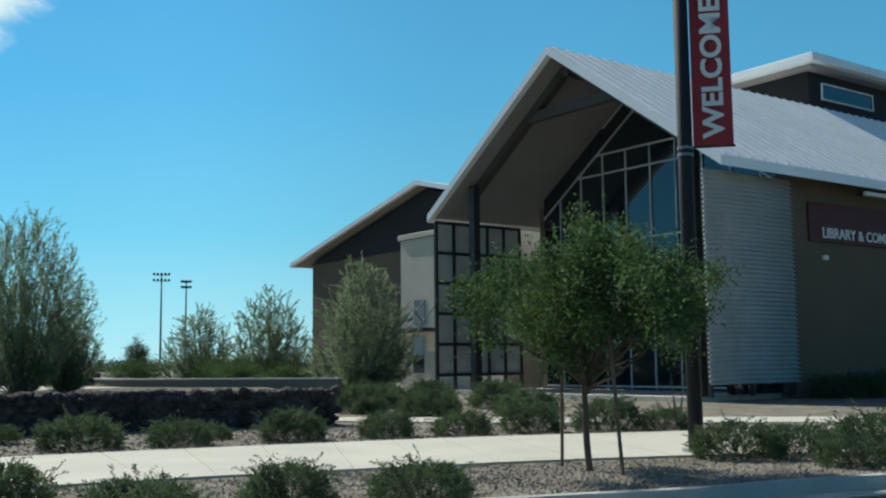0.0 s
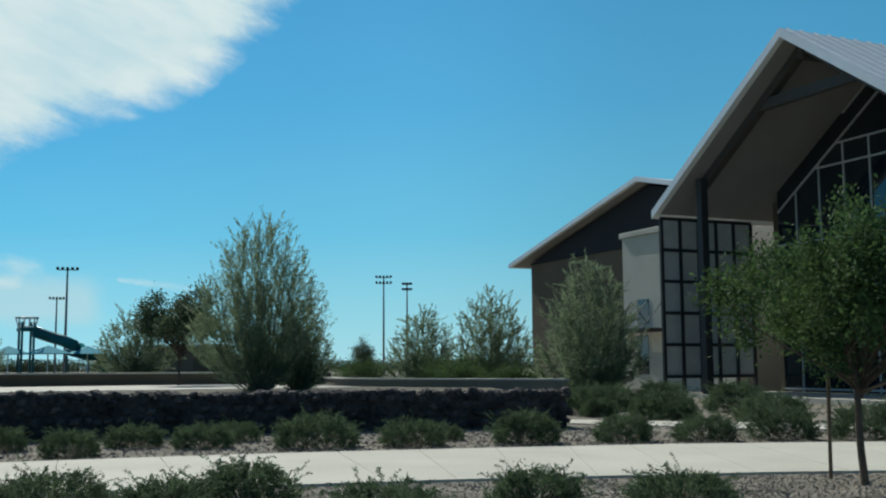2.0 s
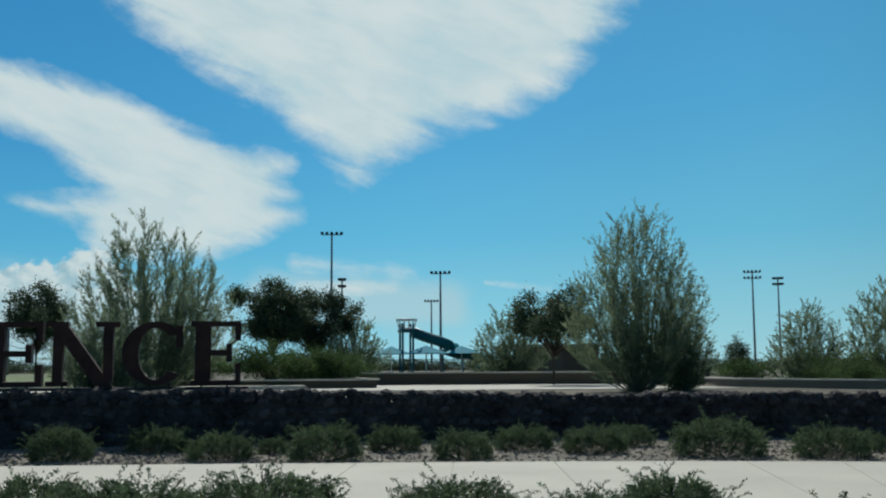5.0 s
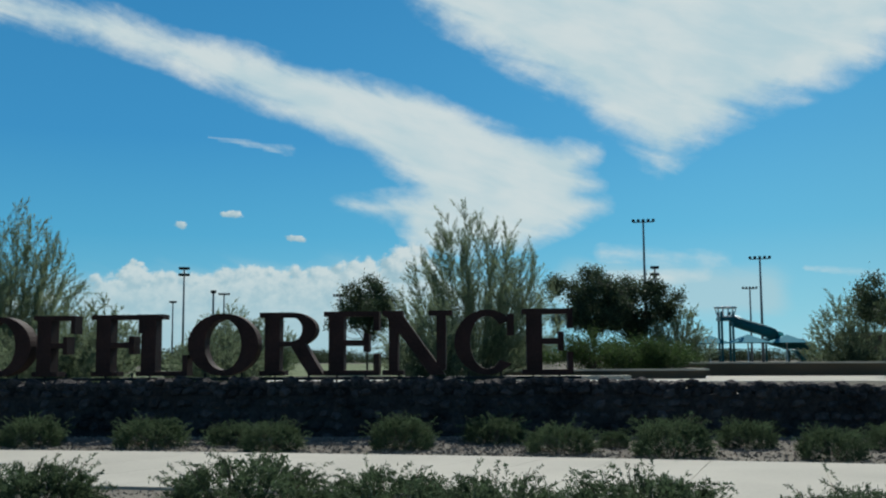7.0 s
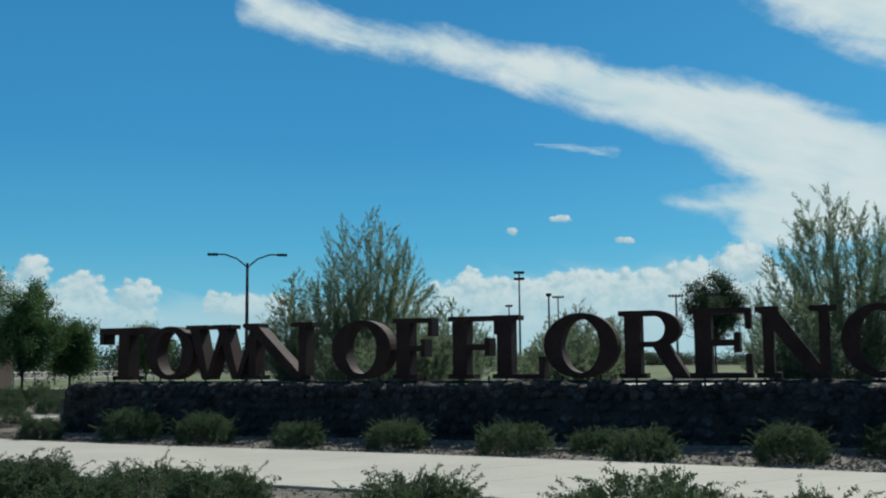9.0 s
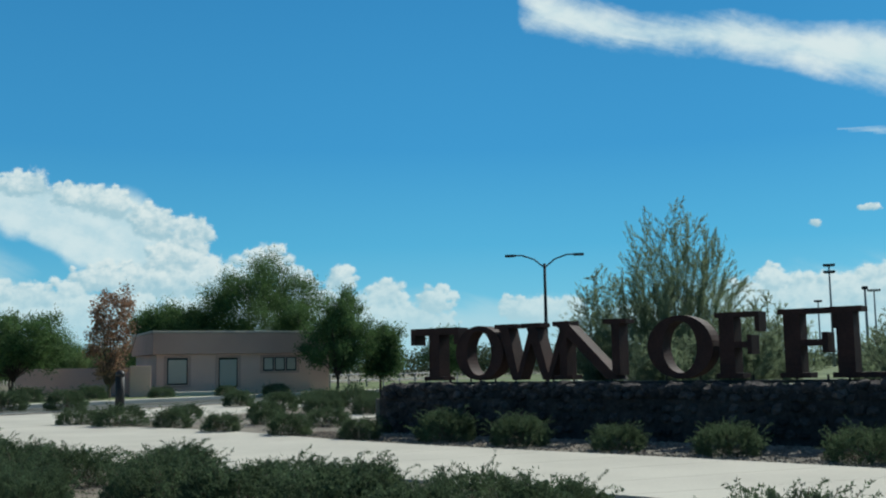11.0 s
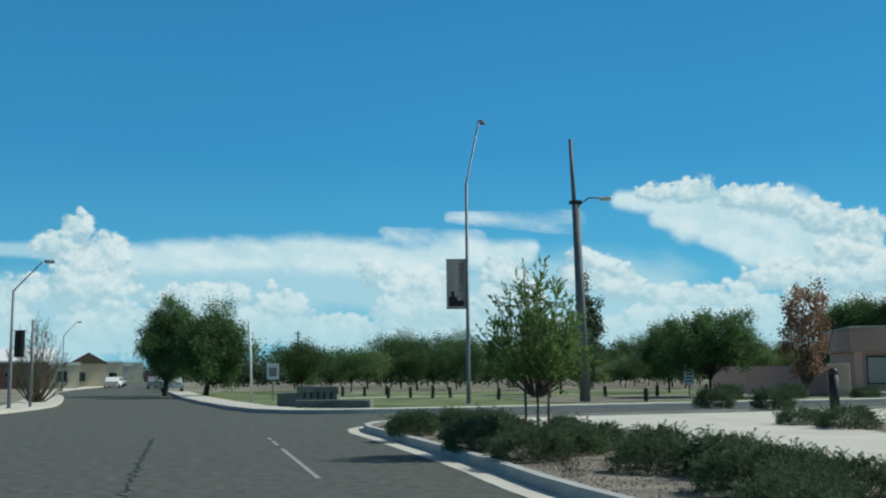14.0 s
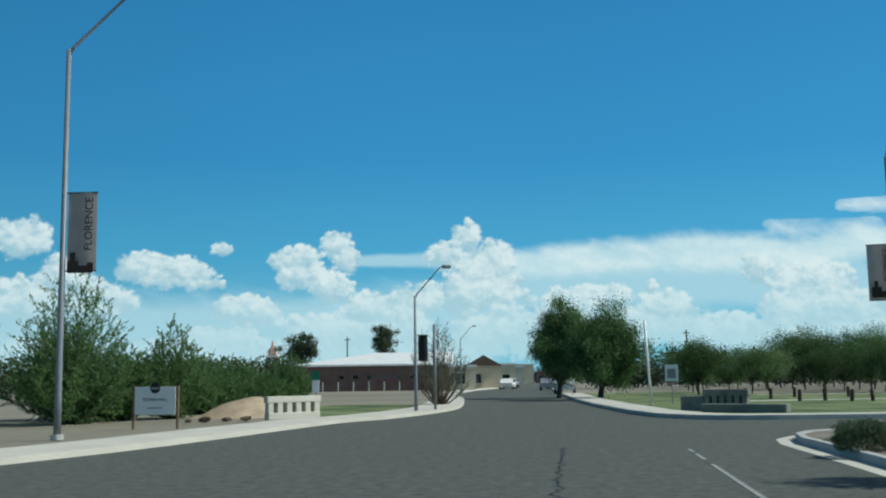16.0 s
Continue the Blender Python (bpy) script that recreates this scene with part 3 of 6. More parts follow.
def feather_tree(h, w, stems, shoots, leaves, leaf, mat, bark, seed, base=0.25, trunk_r=0.07, clear=0.0, up=1.1):
    """Many upright stems fanning out from the base, with fine leaves along thin shoots."""
    r = np.random.RandomState(seed)
    ob = new("tree")
    b = bmesh.new()
    lines = []
    h -= clear
    lift = np.array([0, 0, clear])
    if clear:
        limb(b, (0, 0, -0.1), (0, 0, clear + 0.1), trunk_r * 1.2, trunk_r * 0.8, r, 0.03, 7)
    for s in range(stems):
        a = 2.39996 * s + r.uniform(-0.3, 0.3)
        q = math.sqrt((s + 0.5) / stems)
        top = h * (0.20 + 0.80 * (1 - q ** 1.9) ** 0.8) * r.uniform(0.90, 1.06)
        tip = np.array([math.cos(a) * w * 0.5 * q, math.sin(a) * w * 0.5 * q, top])
        mid = np.array([tip[0] * 0.64, tip[1] * 0.64, tip[2] * 0.30])
        p0 = np.array([math.cos(a) * 0.08, math.sin(a) * 0.08, -0.1])
        pts = [p0 * (1 - t) ** 2 + 2 * mid * t * (1 - t) + tip * t * t + lift for t in (0, 0.25, 0.5, 0.75, 1.0)]
        rr = trunk_r * r.uniform(0.5, 1.0)
        tube(b, pts, [rr, rr * 0.7, rr * 0.45, rr * 0.25, rr * 0.08], 5, cap=False)
        for k in range(shoots):
            t = base + (1 - base) * r.uniform(0, 1) ** 0.8
            p = p0 * (1 - t) ** 2 + 2 * mid * t * (1 - t) + tip * t * t + lift
            dr = np.array([math.cos(a) * 0.55 * q, math.sin(a) * 0.55 * q, up]) + r.normal(size=3) * 0.42
            dr /= np.linalg.norm(dr)
            ln = h * r.uniform(0.08, 0.17)
            lines.append((p, dr, ln))
            if k % 3 == 0:
                tube(b, [p, p + dr * ln], [rr * 0.12, rr * 0.04], 3, cap=False)
    part("trunk", b, bark, ob, smooth=True)
    idx = r.randint(0, len(lines), leaves)
    P = np.array([l[0] for l in lines])[idx]
    D = np.array([l[1] for l in lines])[idx]
    L = np.array([l[2] for l in lines])[idx][:, None]
    c = P + D * L * r.uniform(0, 1, (leaves, 1)) + r.normal(size=(leaves, 3)) * 0.02 * h / 5
    crown = new("crown", leaf_mesh("crown", c, D + r.normal(size=(leaves, 3)) * 0.30, leaf[0], leaf[1], mat, r))
    crown.parent = ob
    return ob


def put(ob, x, y, z, label, category="tree", group="", rz=0.0, s=1.0, name=""):
    ob.matrix_world = pose(x, y, z, 0, 0, rz) @ Matrix.Scale(s, 4)
    if name:
        ob.name = name
    return tagged(ob, label, category, group)


def shrub_model(seed, shoots=230, rad=0.55, h=0.55, mat=M_SHRUB):
    """A dense lumpy mound reaching the ground, with leafy shoots that rise and curl over."""
    r = np.random.RandomState(seed)
    b = bmesh.new()
    n = 11000
    a = r.uniform(0, 2 * math.pi, n)
    rise = r.uniform(0.0, 1.0, n)
    flat = np.sqrt(1 - rise ** 2)
    lumps = 1 + 0.12 * np.sin(a * 3 + seed) + 0.09 * np.sin(a * 5 + rise * 6 + 2 * seed) + 0.06 * np.sin(a * 9 + rise * 11)
    deep = r.uniform(0.45, 1.0, n) ** 0.4 * lumps
    inner = np.column_stack([np.cos(a) * rad * flat ** 0.8 * deep, np.sin(a) * rad * flat ** 0.8 * deep, h * 0.86 * rise ** 0.85 * deep + 0.01])
    cs = [inner]
    ds = [np.column_stack([np.cos(a) * flat, np.sin(a) * flat, 0.35 + rise * 0.6]) + r.normal(size=(n, 3)) * 0.55]
    for k in range(shoots):
        a, up = r.uniform(0, 2 * math.pi), r.uniform(0.02, 1.0)
        q = math.sqrt(1 - up * up) ** 0.8
        out = np.array([math.cos(a), math.sin(a), 0.0])
        side = np.array([-math.sin(a), math.cos(a), 0.0]) * r.uniform(-1, 1)
        p0 = out * rad * q * 0.86 + np.array([0, 0, h * 0.74 * up ** 0.85])
        ln = r.uniform(0.08, 0.16) * (2.0 if r.rand() < 0.22 else 1.0)
        mid = p0 + out * ln * (0.15 + 0.5 * q) + side * ln * 0.25 + np.array([0, 0, ln * 0.75])
        tip = p0 + out * ln * (0.35 + 0.65 * q) + side * ln * 0.8 + np.array([0, 0, ln * r.uniform(0.35, 1.05)])
        t = np.linspace(0, 1.0, 64)[:, None]
        p = p0 * (1 - t) ** 2 + 2 * mid * t * (1 - t) + tip * t * t
        tan = unit(2 * (1 - t) * (mid - p0) + 2 * t * (tip - mid))
        cs.append(p + r.normal(size=p.shape) * 0.004)
        ds.append(tan * 0.65 + unit(r.normal(size=p.shape)) * 0.85)
        if k % 6 == 0:
            tube(b, [np.array([0, 0, 0.0]) + p0 * 0.3, p0, mid], [0.007, 0.005, 0.003], 3, cap=False)
    ob = new("shrub", leaf_mesh("shrub", np.concatenate(cs), np.concatenate(ds), 0.033, 0.0115, mat, r))
    part("stem", b, M_BARK, ob)
    return tagged(ob, "low mounded green shrub with curling shoots on gravel", "shrub", "low shrubs along the pavement")


SHRUBS = [shrub_model(s, rad=q, h=e) for s, q, e in ((1, 0.57, 0.62), (2, 0.62, 0.58), (3, 0.53, 0.66), (4, 0.66, 0.60))]
used = set()


def plant_shrub(x, y, z=0.12, s=1.0):
    k = rng.randrange(4)
    m = pose(x, y, z - 0.02, 0, 0, rng.uniform(0, 360)) @ Matrix.Scale(s * rng.uniform(0.85, 1.12), 4)
    if k in used:
        ob = copy_thing(SHRUBS[k], m)
        ob.matrix_basis = m
    else:
        used.add(k)
        SHRUBS[k].matrix_world = m


FRONT = [(6.9, -7.1), (7.5, -6.0), (7.6, -4.6), (9.1, -4.1), (8.8, -3.3), (9.9, -2.7), (10.2, -1.3), (10.4, -0.3), (11.0, 0.5), (11.3, 1.6), (11.1, 3.2), (11.4, 5.0), (10.8, 5.8), (11.0, 6.7), (12.2, 8.3), (11.2, 8.9), (10.2, 9.6), (10.6, 10.5), (11.9, 14.9),
         (11.9, 9.7), (11.3, 11.3), (12.2, 11.6), (11.6, 12.4), (12.5, 12.9), (12.3, 14.0), (12.6, 10.4), (11.0, 7.8), (11.9, 7.2), (12.0, 6.1)]
BACK = [(18.61, 4.59, 1.0), (19.0, 3.42, 0.8), (17.95, 2.65, 0.95), (18.09, 0.82, 0.95), (19.15, -0.54, 0.83), (17.47, -1.37, 0.93), (18.28, -2.23, 0.6), (16.9, -2.81, 0.98), (18.13, -4.09, 0.8), (16.36, -4.68, 0.85), (17.73, -6.09, 0.95), (16.83, -6.91, 1.0), (17.83, -7.91, 0.82), (15.71, -8.39, 1.11), (14.95, -9.73, 0.93), (15.71, -10.87, 0.6),
        (14.27, -11.49, 1.05), (13.5, -13.02, 1.07), (17.56, -18.58, 1.07), (19.84, -18.52, 1.14), (12.75, -14.15, 0.99), (12.1, -15.39, 1.27), (11.23, -16.54, 1.35), (10.49, -17.39, 1.06), (5.7, -15.2, 1.1), (6.3, -13.9, 1.0), (6.7, -12.9, 1.0), (5.1, -12.8, 1.1), (19.59, 11.72, 1.1), (19.23, 10.02, 0.96), (19.01, 8.17, 0.99), (18.88, 6.46, 0.95)]
BACK_NORTH = [(20.67, 23.41, 1.0), (20.56, 21.68, 1.08), (20.73, 20.03, 1.03), (19.86, 17.53, 0.95), (22.63, 19.01, 0.9), (19.66, 15.44, 1.06), (22.52, 17.0, 0.9), (19.31, 13.39, 0.82), (27.34, 19.48, 1.21), (21.48, 14.1, 0.98), (25.78, 34.57, 1.5), (26.71, 32.58, 1.5), (30.77, 28.47, 1.38), (32.11, 25.43, 1.34), (25.2, 21.6, 1.0), (28.2, 22.2, 1.0), (31.5, 21.8, 1.1), (24.8, 16.6, 1.0), (24.2, 23.6, 0.9), (35.0, 26.0, 1.2), (38.0, 24.2, 1.3)]
CORNER = [(11.47, 23.87, 1.07), (11.96, 22.47, 0.75), (11.16, 19.25, 1.17), (11.17, 17.11, 1.12), (12.93, 18.65, 1.14), (12.9, 16.55, 1.09), (13.87, 21.67, 0.85), (12.7, 27.6, 0.8), (13.9, 28.0, 0.8), (13.2, 25.6, 0.9), (12.5, 21.0, 1.0), (13.3, 24.3, 1.0), (12.2, 25.4, 0.9), (13.0, 23.0, 1.0), (12.3, 18.0, 1.1), (12.4, 26.8, 0.8)]
ENTRANCE = [(31.6, -27.6), (25.2, -26.4), (27.8, -25.3), (23.6, -22.7), (19.2, -22.8), (20.8, -19.0), (18.1, -18.9), (15.6, -19.6), (22.2, -20.9)]
for x, y in FRONT:
    plant_shrub(x, y, s=0.84)
for x, y, w in BACK + BACK_NORTH:
    plant_shrub(x, y, s=w / 1.24)
for x, y, w in CORNER:
    plant_shrub(x, y, s=w / 1.2)
for x, y in ENTRANCE:
    plant_shrub(x, y, s=1.25)
for x, y in ((33.2, 27.0), (32.2, 24.4), (28.5, 24.2), (36.5, 44.5), (39.5, 43.0), (33.8, 45.6), (42.5, 41.6), (45.0, 40.5)):
    plant_shrub(x, y, s=1.1)

# staked young trees
def stake(x, y, ob, h=1.6, lean=0.0):
    b = bmesh.new()
    tube(b, [(x, y, -0.1), (x + lean, y, h)], 0.022, 7)
    part("stake", b, M_WOOD, ob)


t0 = round_tree(2.86, 2.85, 1.2, 0.045, 46, 34000, (0.070, 0.030), 0.19, M_LEAF, M_BARK, 11, lump=0.55)
for dx, dy, le in ((0.48, -0.44, -0.03), (-0.50, 0.42, 0.12)):
    stake(dx, dy, t0, 1.6, le)
put(t0, 7.36, -10.46, 0.12, "young green leafy tree tied between two wooden stakes", rz=20)
t3 = feather_tree(3.0, 2.0, 40, 26, 22000, (0.062, 0.022), M_LEAF_Y, M_BARK, 12, 0.22, 0.022, clear=0.95, up=0.6)
for dx, dy, le in ((0.15, -0.12, 0.03), (-0.17, 0.06, -0.02)):
    stake(dx, dy, t3, 1.7, le)
put(t3, 12.35, 19.5, 0.12, "slim young tree with yellow-green leaves between stakes")

# feathery desert trees on the terrace
for x, y, h, w, sd, lv in ((28.4, -13.35, 4.9, 3.55, 21, 13500), (34.4, -0.5, 5.05, 4.7, 22, 20000), (33.4, 13.2, 4.95, 4.0, 23, 18000)):
    put(feather_tree(h, w * 1.12, 54, 34, lv * 5, (0.115, 0.0175), M_FEATHER, M_TWIG, sd, 0.20, 0.035), x, y, 0.70, "feathery grey-green desert tree with many upright stems", group="desert trees")
for x, y, z, h, w, sd in ((33.4, 15.6, 0.7, 3.4, 2.0, 24), (29.2, -15.1, 0.7, 2.6, 1.5, 25), (46.7, -16.1, 0.7, 3.3, 3.0, 26), (47.5, -9.0, 0.7, 3.0, 2.7, 27), (46.7, -31.5, 0.3, 4.1, 3.2, 28), (42.2, -32.6, 0.3, 4.8, 3.3, 29), (26.4, -24.4, 0.15, 4.8, 2.8, 30), (52, 9, 0.7, 2.6, 2.4, 33), (30.5, 0.8, 0.7, 2.2, 2.0, 34), (28.0, 9.6, 0.7, 1.7, 2.6, 35), (27.0, 5.6, 0.7, 1.3, 2.2, 36), (29.5, 12.0, 0.7, 1.5, 2.0, 37), (36.5, 11.6, 0.7, 2.5, 2.6, 38), (31.2, 6.3, 0.7, 2.1, 2.2, 39), (40.5, 16.8, 0.7, 2.2, 2.8, 143), (43.5, 9.5, 0.7, 1.9, 2.8, 144)):
    put(feather_tree(h, w * 1.25, 46, 30, int(4000 * h * w), (0.120, 0.024), M_FEATHER, M_TWIG, sd, 0.06, 0.028, up=0.75), x, y, z, "small feathery grey-green desert tree", group="desert trees")

# dark leafy park trees
for x, y, z, h, w, sd in ((47.1, -5.5, 0.7, 4.5, 4.0, 41), (47.9, -7.3, 0.7, 4.1, 3.6, 42), (38.6, -14.9, 0.7, 3.5, 3.2, 43), (50.2, 4.3, 0.7, 4.4, 3.2, 44), (65.6, -39.0, 0.5, 2.7, 1.5, 45)):
    put(round_tree(h, w, h * 0.38, 0.05, 24, int(1600 * w * w), (0.115, 0.058), 0.27, M_LEAF_DK, M_BARK_D, sd), x, y, z, "dark-leaved shade tree with a bare slim trunk", group="park shade trees")

# green planter shrubs
for x, y, z, w, h, sd in ((38.3, -6.6, 0.95, 2.6, 0.95, 51), (38.6, -4.4, 0.95, 3.4, 1.25, 52), (38.6, -1.8, 0.95, 3.0, 1.1, 53), (39.8, -6.2, 0.95, 2.4, 1.0, 58), (41.5, -29.5, 0.3, 3.6, 1.5, 54), (45.5, -27.0, 0.3, 3.2, 1.4, 55), (37.0, -27.0, 0.3, 2.6, 1.1, 56), (32.5, -26.0, 0.3, 2.0, 1.0, 57)):
    r_ = round_tree(h, w, 0.05, 0.03, 40, 11000, (0.085, 0.036), 0.22, M_LEAF, M_BARK, sd)
    put(r_, x, y, z, "bright green rounded garden bush", "bush", "garden bushes", name="bush")

# trees round the pink building and the park
TREE_SPOTS = [(61.9, 58.4, 9.6, 11.4, 0.8, 61), (56.0, 61.5, 6.1, 6.0, 1.4, 62), (50.0, 40.6, 5.6, 4.8, 1.0, 63), (53.9, 40.6, 3.9, 3.2, 0.8, 64), (36.0, 50.2, 4.3, 6.2, 1.2, 65), (40.8, 62.3, 4.2, 3.8, 1.2, 66), (33.0, 62.0, 4.2, 4.0, 1.2, 67), (66, 44, 3.8, 3.4, 1.2, 68)]
for x, y, h, w, th, sd in TREE_SPOTS:
    big = h > 6
    put(round_tree(h, w, th, 0.16 if big else 0.08, 90 if big else 44, 110000 if big else 26000, (0.17, 0.060), 0.62 if big else 0.34, M_MESQUITE, M_BARK_D, sd, droop=-0.3, lump=0.14 if big else 0.5), x, y, 0.1, "green mesquite tree beside the pink building", group="mesquite trees")
red = round_tree(6.0, 2.7, 0.6, 0.09, 46, 6500, (0.15, 0.08), 0.24, M_BROWNLEAF, M_BARK, 71)
put(red, 39.1, 46.6, 0.1, "drying tree with brown and rust leaves")
for x, y, h, w, sd in ((39.4, 79.8, 7.8, 2.6, 72), (43.2, 78.1, 8.8, 2.7, 73)):
    put(round_tree(h, w, 1.0, 0.12, 44, 5200, (0.22, 0.12), 0.3, M_LEAF_DK, M_BARK_D, sd), x, y, 0.1, "tall narrow dark evergreen tree", group="evergreens")
for x, y, h, w, sd in ((10.9, 82.0, 6.6, 4.8, 74), (12.9, 73.9, 5.7, 4.8, 75)):
    put(round_tree(h, w, 1.0, 0.20, 80, 46000, (0.24, 0.055), 0.46, M_MESQUITE, M_BARK_D, sd, droop=1.2, lean=0.4), x, y, 0.1, "weeping pepper tree with a dense drooping crown", group="pepper trees")
for x, y, h, w, sd in ((-15.5, 42.5, 6.2, 5.6, 86), (-10.3, 44.4, 5.4, 4.6, 76), (-7.8, 49.2, 3.7, 3.4, 77), (-9.6, 47.6, 2.9, 4.0, 88), (-12.6, 49.5, 4.0, 4.4, 87), (-8.7, 63.2, 2.8, 3.8, 78), (-6.4, 59.7, 2.1, 4.0, 79), (-8.0, 78.7, 3.3, 3.4, 80), (-8.0, 55.2, 2.3, 4.0, 82), (-11.5, 58.0, 3.0, 4.6, 83), (-12.5, 72.0, 3.2, 5.0, 84)):
    put(feather_tree(h, w, 60, 26, int(26000 + 3000 * h), (0.125, 0.036), M_LEAF_MID, M_BARK_D, sd, 0.03, 0.04, up=0.55), x, y, 0.02, "feathery green mesquite bush by the street", group="street mesquites")

# park orchard rows: one set of models, many copies
ORCH = [round_tree(h, w, 1.15, 0.075, 44, 15000, (0.145, 0.055), 0.44, lm_, M_BARK_D, sd, droop=0.3, lean=ln_) for h, w, sd, ln_, lm_ in ((4.3, 5.6, 91, 0.3, M_MESQUITE), (3.4, 4.8, 92, -0.5, M_LEAF_PALE), (5.1, 5.0, 93, 0.2, M_MESQUITE), (3.0, 3.8, 94, 0.4, M_LEAF_PALE), (4.4, 4.0, 95, -0.2, M_LEAF))]
first = set()
for row in range(6):
    for col in range(15):
        x = 19.0 + col * 5.6 + row * 2.3 + rng.uniform(-2.0, 2.0)
        y = 84.0 + row * 9.0 - col * 0.9 + rng.uniform(-2.5, 2.5)
        if x > 30 and y < 76:
            continue
        k = rng.randrange(5)
        m = pose(x, y, 0.08, 0, 0, rng.uniform(0, 360)) @ Matrix.Scale(rng.uniform(0.62, 1.18), 4)
        ob = ORCH[k] if k not in first else copy_thing(ORCH[k], m)
        first.add(k)
        ob.matrix_basis = m
        tagged(ob, "round green park tree in mown dry grass", "tree", "park orchard trees")

# distant tree line, uncountable
def tree_line(points, h, thick, mat, n, leaf, seed, label):
    r = np.random.RandomState(seed)
    pts = np.array(points, float)
    seg = r.randint(0, len(pts) - 1, 220)
    t = r.uniform(0, 1, (220, 1))
    cc = pts[seg] * (1 - t) + pts[seg + 1] * t
    hh = h * r.uniform(0.55, 1.15, 220)
    idx = r.randint(0, 220, n)
    q = unit(r.normal(size=(n, 3))) * r.uniform(0.2, 1, (n, 1)) ** 0.5
    c = np.column_stack([cc[idx, 0] + q[:, 0] * thick, cc[idx, 1] + q[:, 1] * thick, hh[idx] * 0.52 + q[:, 2] * hh[idx] * 0.5])
    ob = new("tree_line", leaf_mesh("tree_line", c, r.normal(size=(n, 3)), leaf, leaf * 0.6, mat, r))
    return tagged(ob, label, "trees", kind="stuff")


tree_line([(-70, 120), (-40, 150), (-22, 170)], 5.0, 6.0, M_LEAF_FAR, 22000, 0.6, 5, "distant green trees beyond the empty lot")
tree_line([(22, 150), (60, 140), (110, 120), (160, 90), (190, 60)], 5.0, 5.0, M_LEAF_FAR, 80000, 0.45, 6, "distant green trees behind the park")
tree_line([(170, 60), (230, 30), (260, -30), (230, -110)], 3.4, 5.0, M_LEAF_FAR, 90000, 0.4, 8, "far dark hedge of trees")


tree_line([(-30, 345), (10, 350), (60, 350)], 5.0, 6.0, M_LEAF_FAR, 16000, 0.7, 14, "distant trees at the end of the street")
tree_line([(235, -95), (205, -165), (150, -215)], 3.2, 6.0, M_LEAF_FAR, 50000, 0.4, 9, "far dark trees beyond the hall")

# ---- rusted letters ----
def slab(b, poly, depth, back=0.0):
    """A flat polygon (u, v) made solid: u runs along the word, v up."""
    lo = [b.verts.new((u, -back, v)) for u, v in poly]
    hi = [b.verts.new((u, depth + back, v)) for u, v in poly]
    b.faces.new(lo)
    b.faces.new(hi[::-1])
    for i in range(len(poly)):
        j = (i + 1) % len(poly)
        b.faces.new((lo[j], lo[i], hi[i], hi[j]))


def rect(u0, v0, u1, v1):
    return [(u0, v0), (u1, v0), (u1, v1), (u0, v1)]


def ring(b, cx, cy, rx, ry, tx, ty, a0, a1, depth, back, seg=36):
    """A thick elliptical arc from a0 to a1 degrees."""
    full = abs(a1 - a0) >= 359.9
    n = seg
    rows = []
    for i in range(n if full else n + 1):
        a = radians(a0 + (a1 - a0) * i / n)
        o = (cx + rx * math.cos(a), cy + ry * math.sin(a))
        p = (cx + (rx - tx) * math.cos(a), cy + (ry - ty) * math.sin(a))
        rows.append([b.verts.new(q) for q in ((o[0], -back, o[1]), (p[0], -back, p[1]), (p[0], depth + back, p[1]), (o[0], depth + back, o[1]))])
    for i in range(len(rows) if full else len(rows) - 1):
        r0, r1 = rows[i], rows[(i + 1) % len(rows)]
        for k in range(4):
            b.faces.new((r0[k], r1[k], r1[(k + 1) % 4], r0[(k + 1) % 4]))
    if not full:
        b.faces.new(rows[0])
        b.faces.new(rows[-1][::-1])


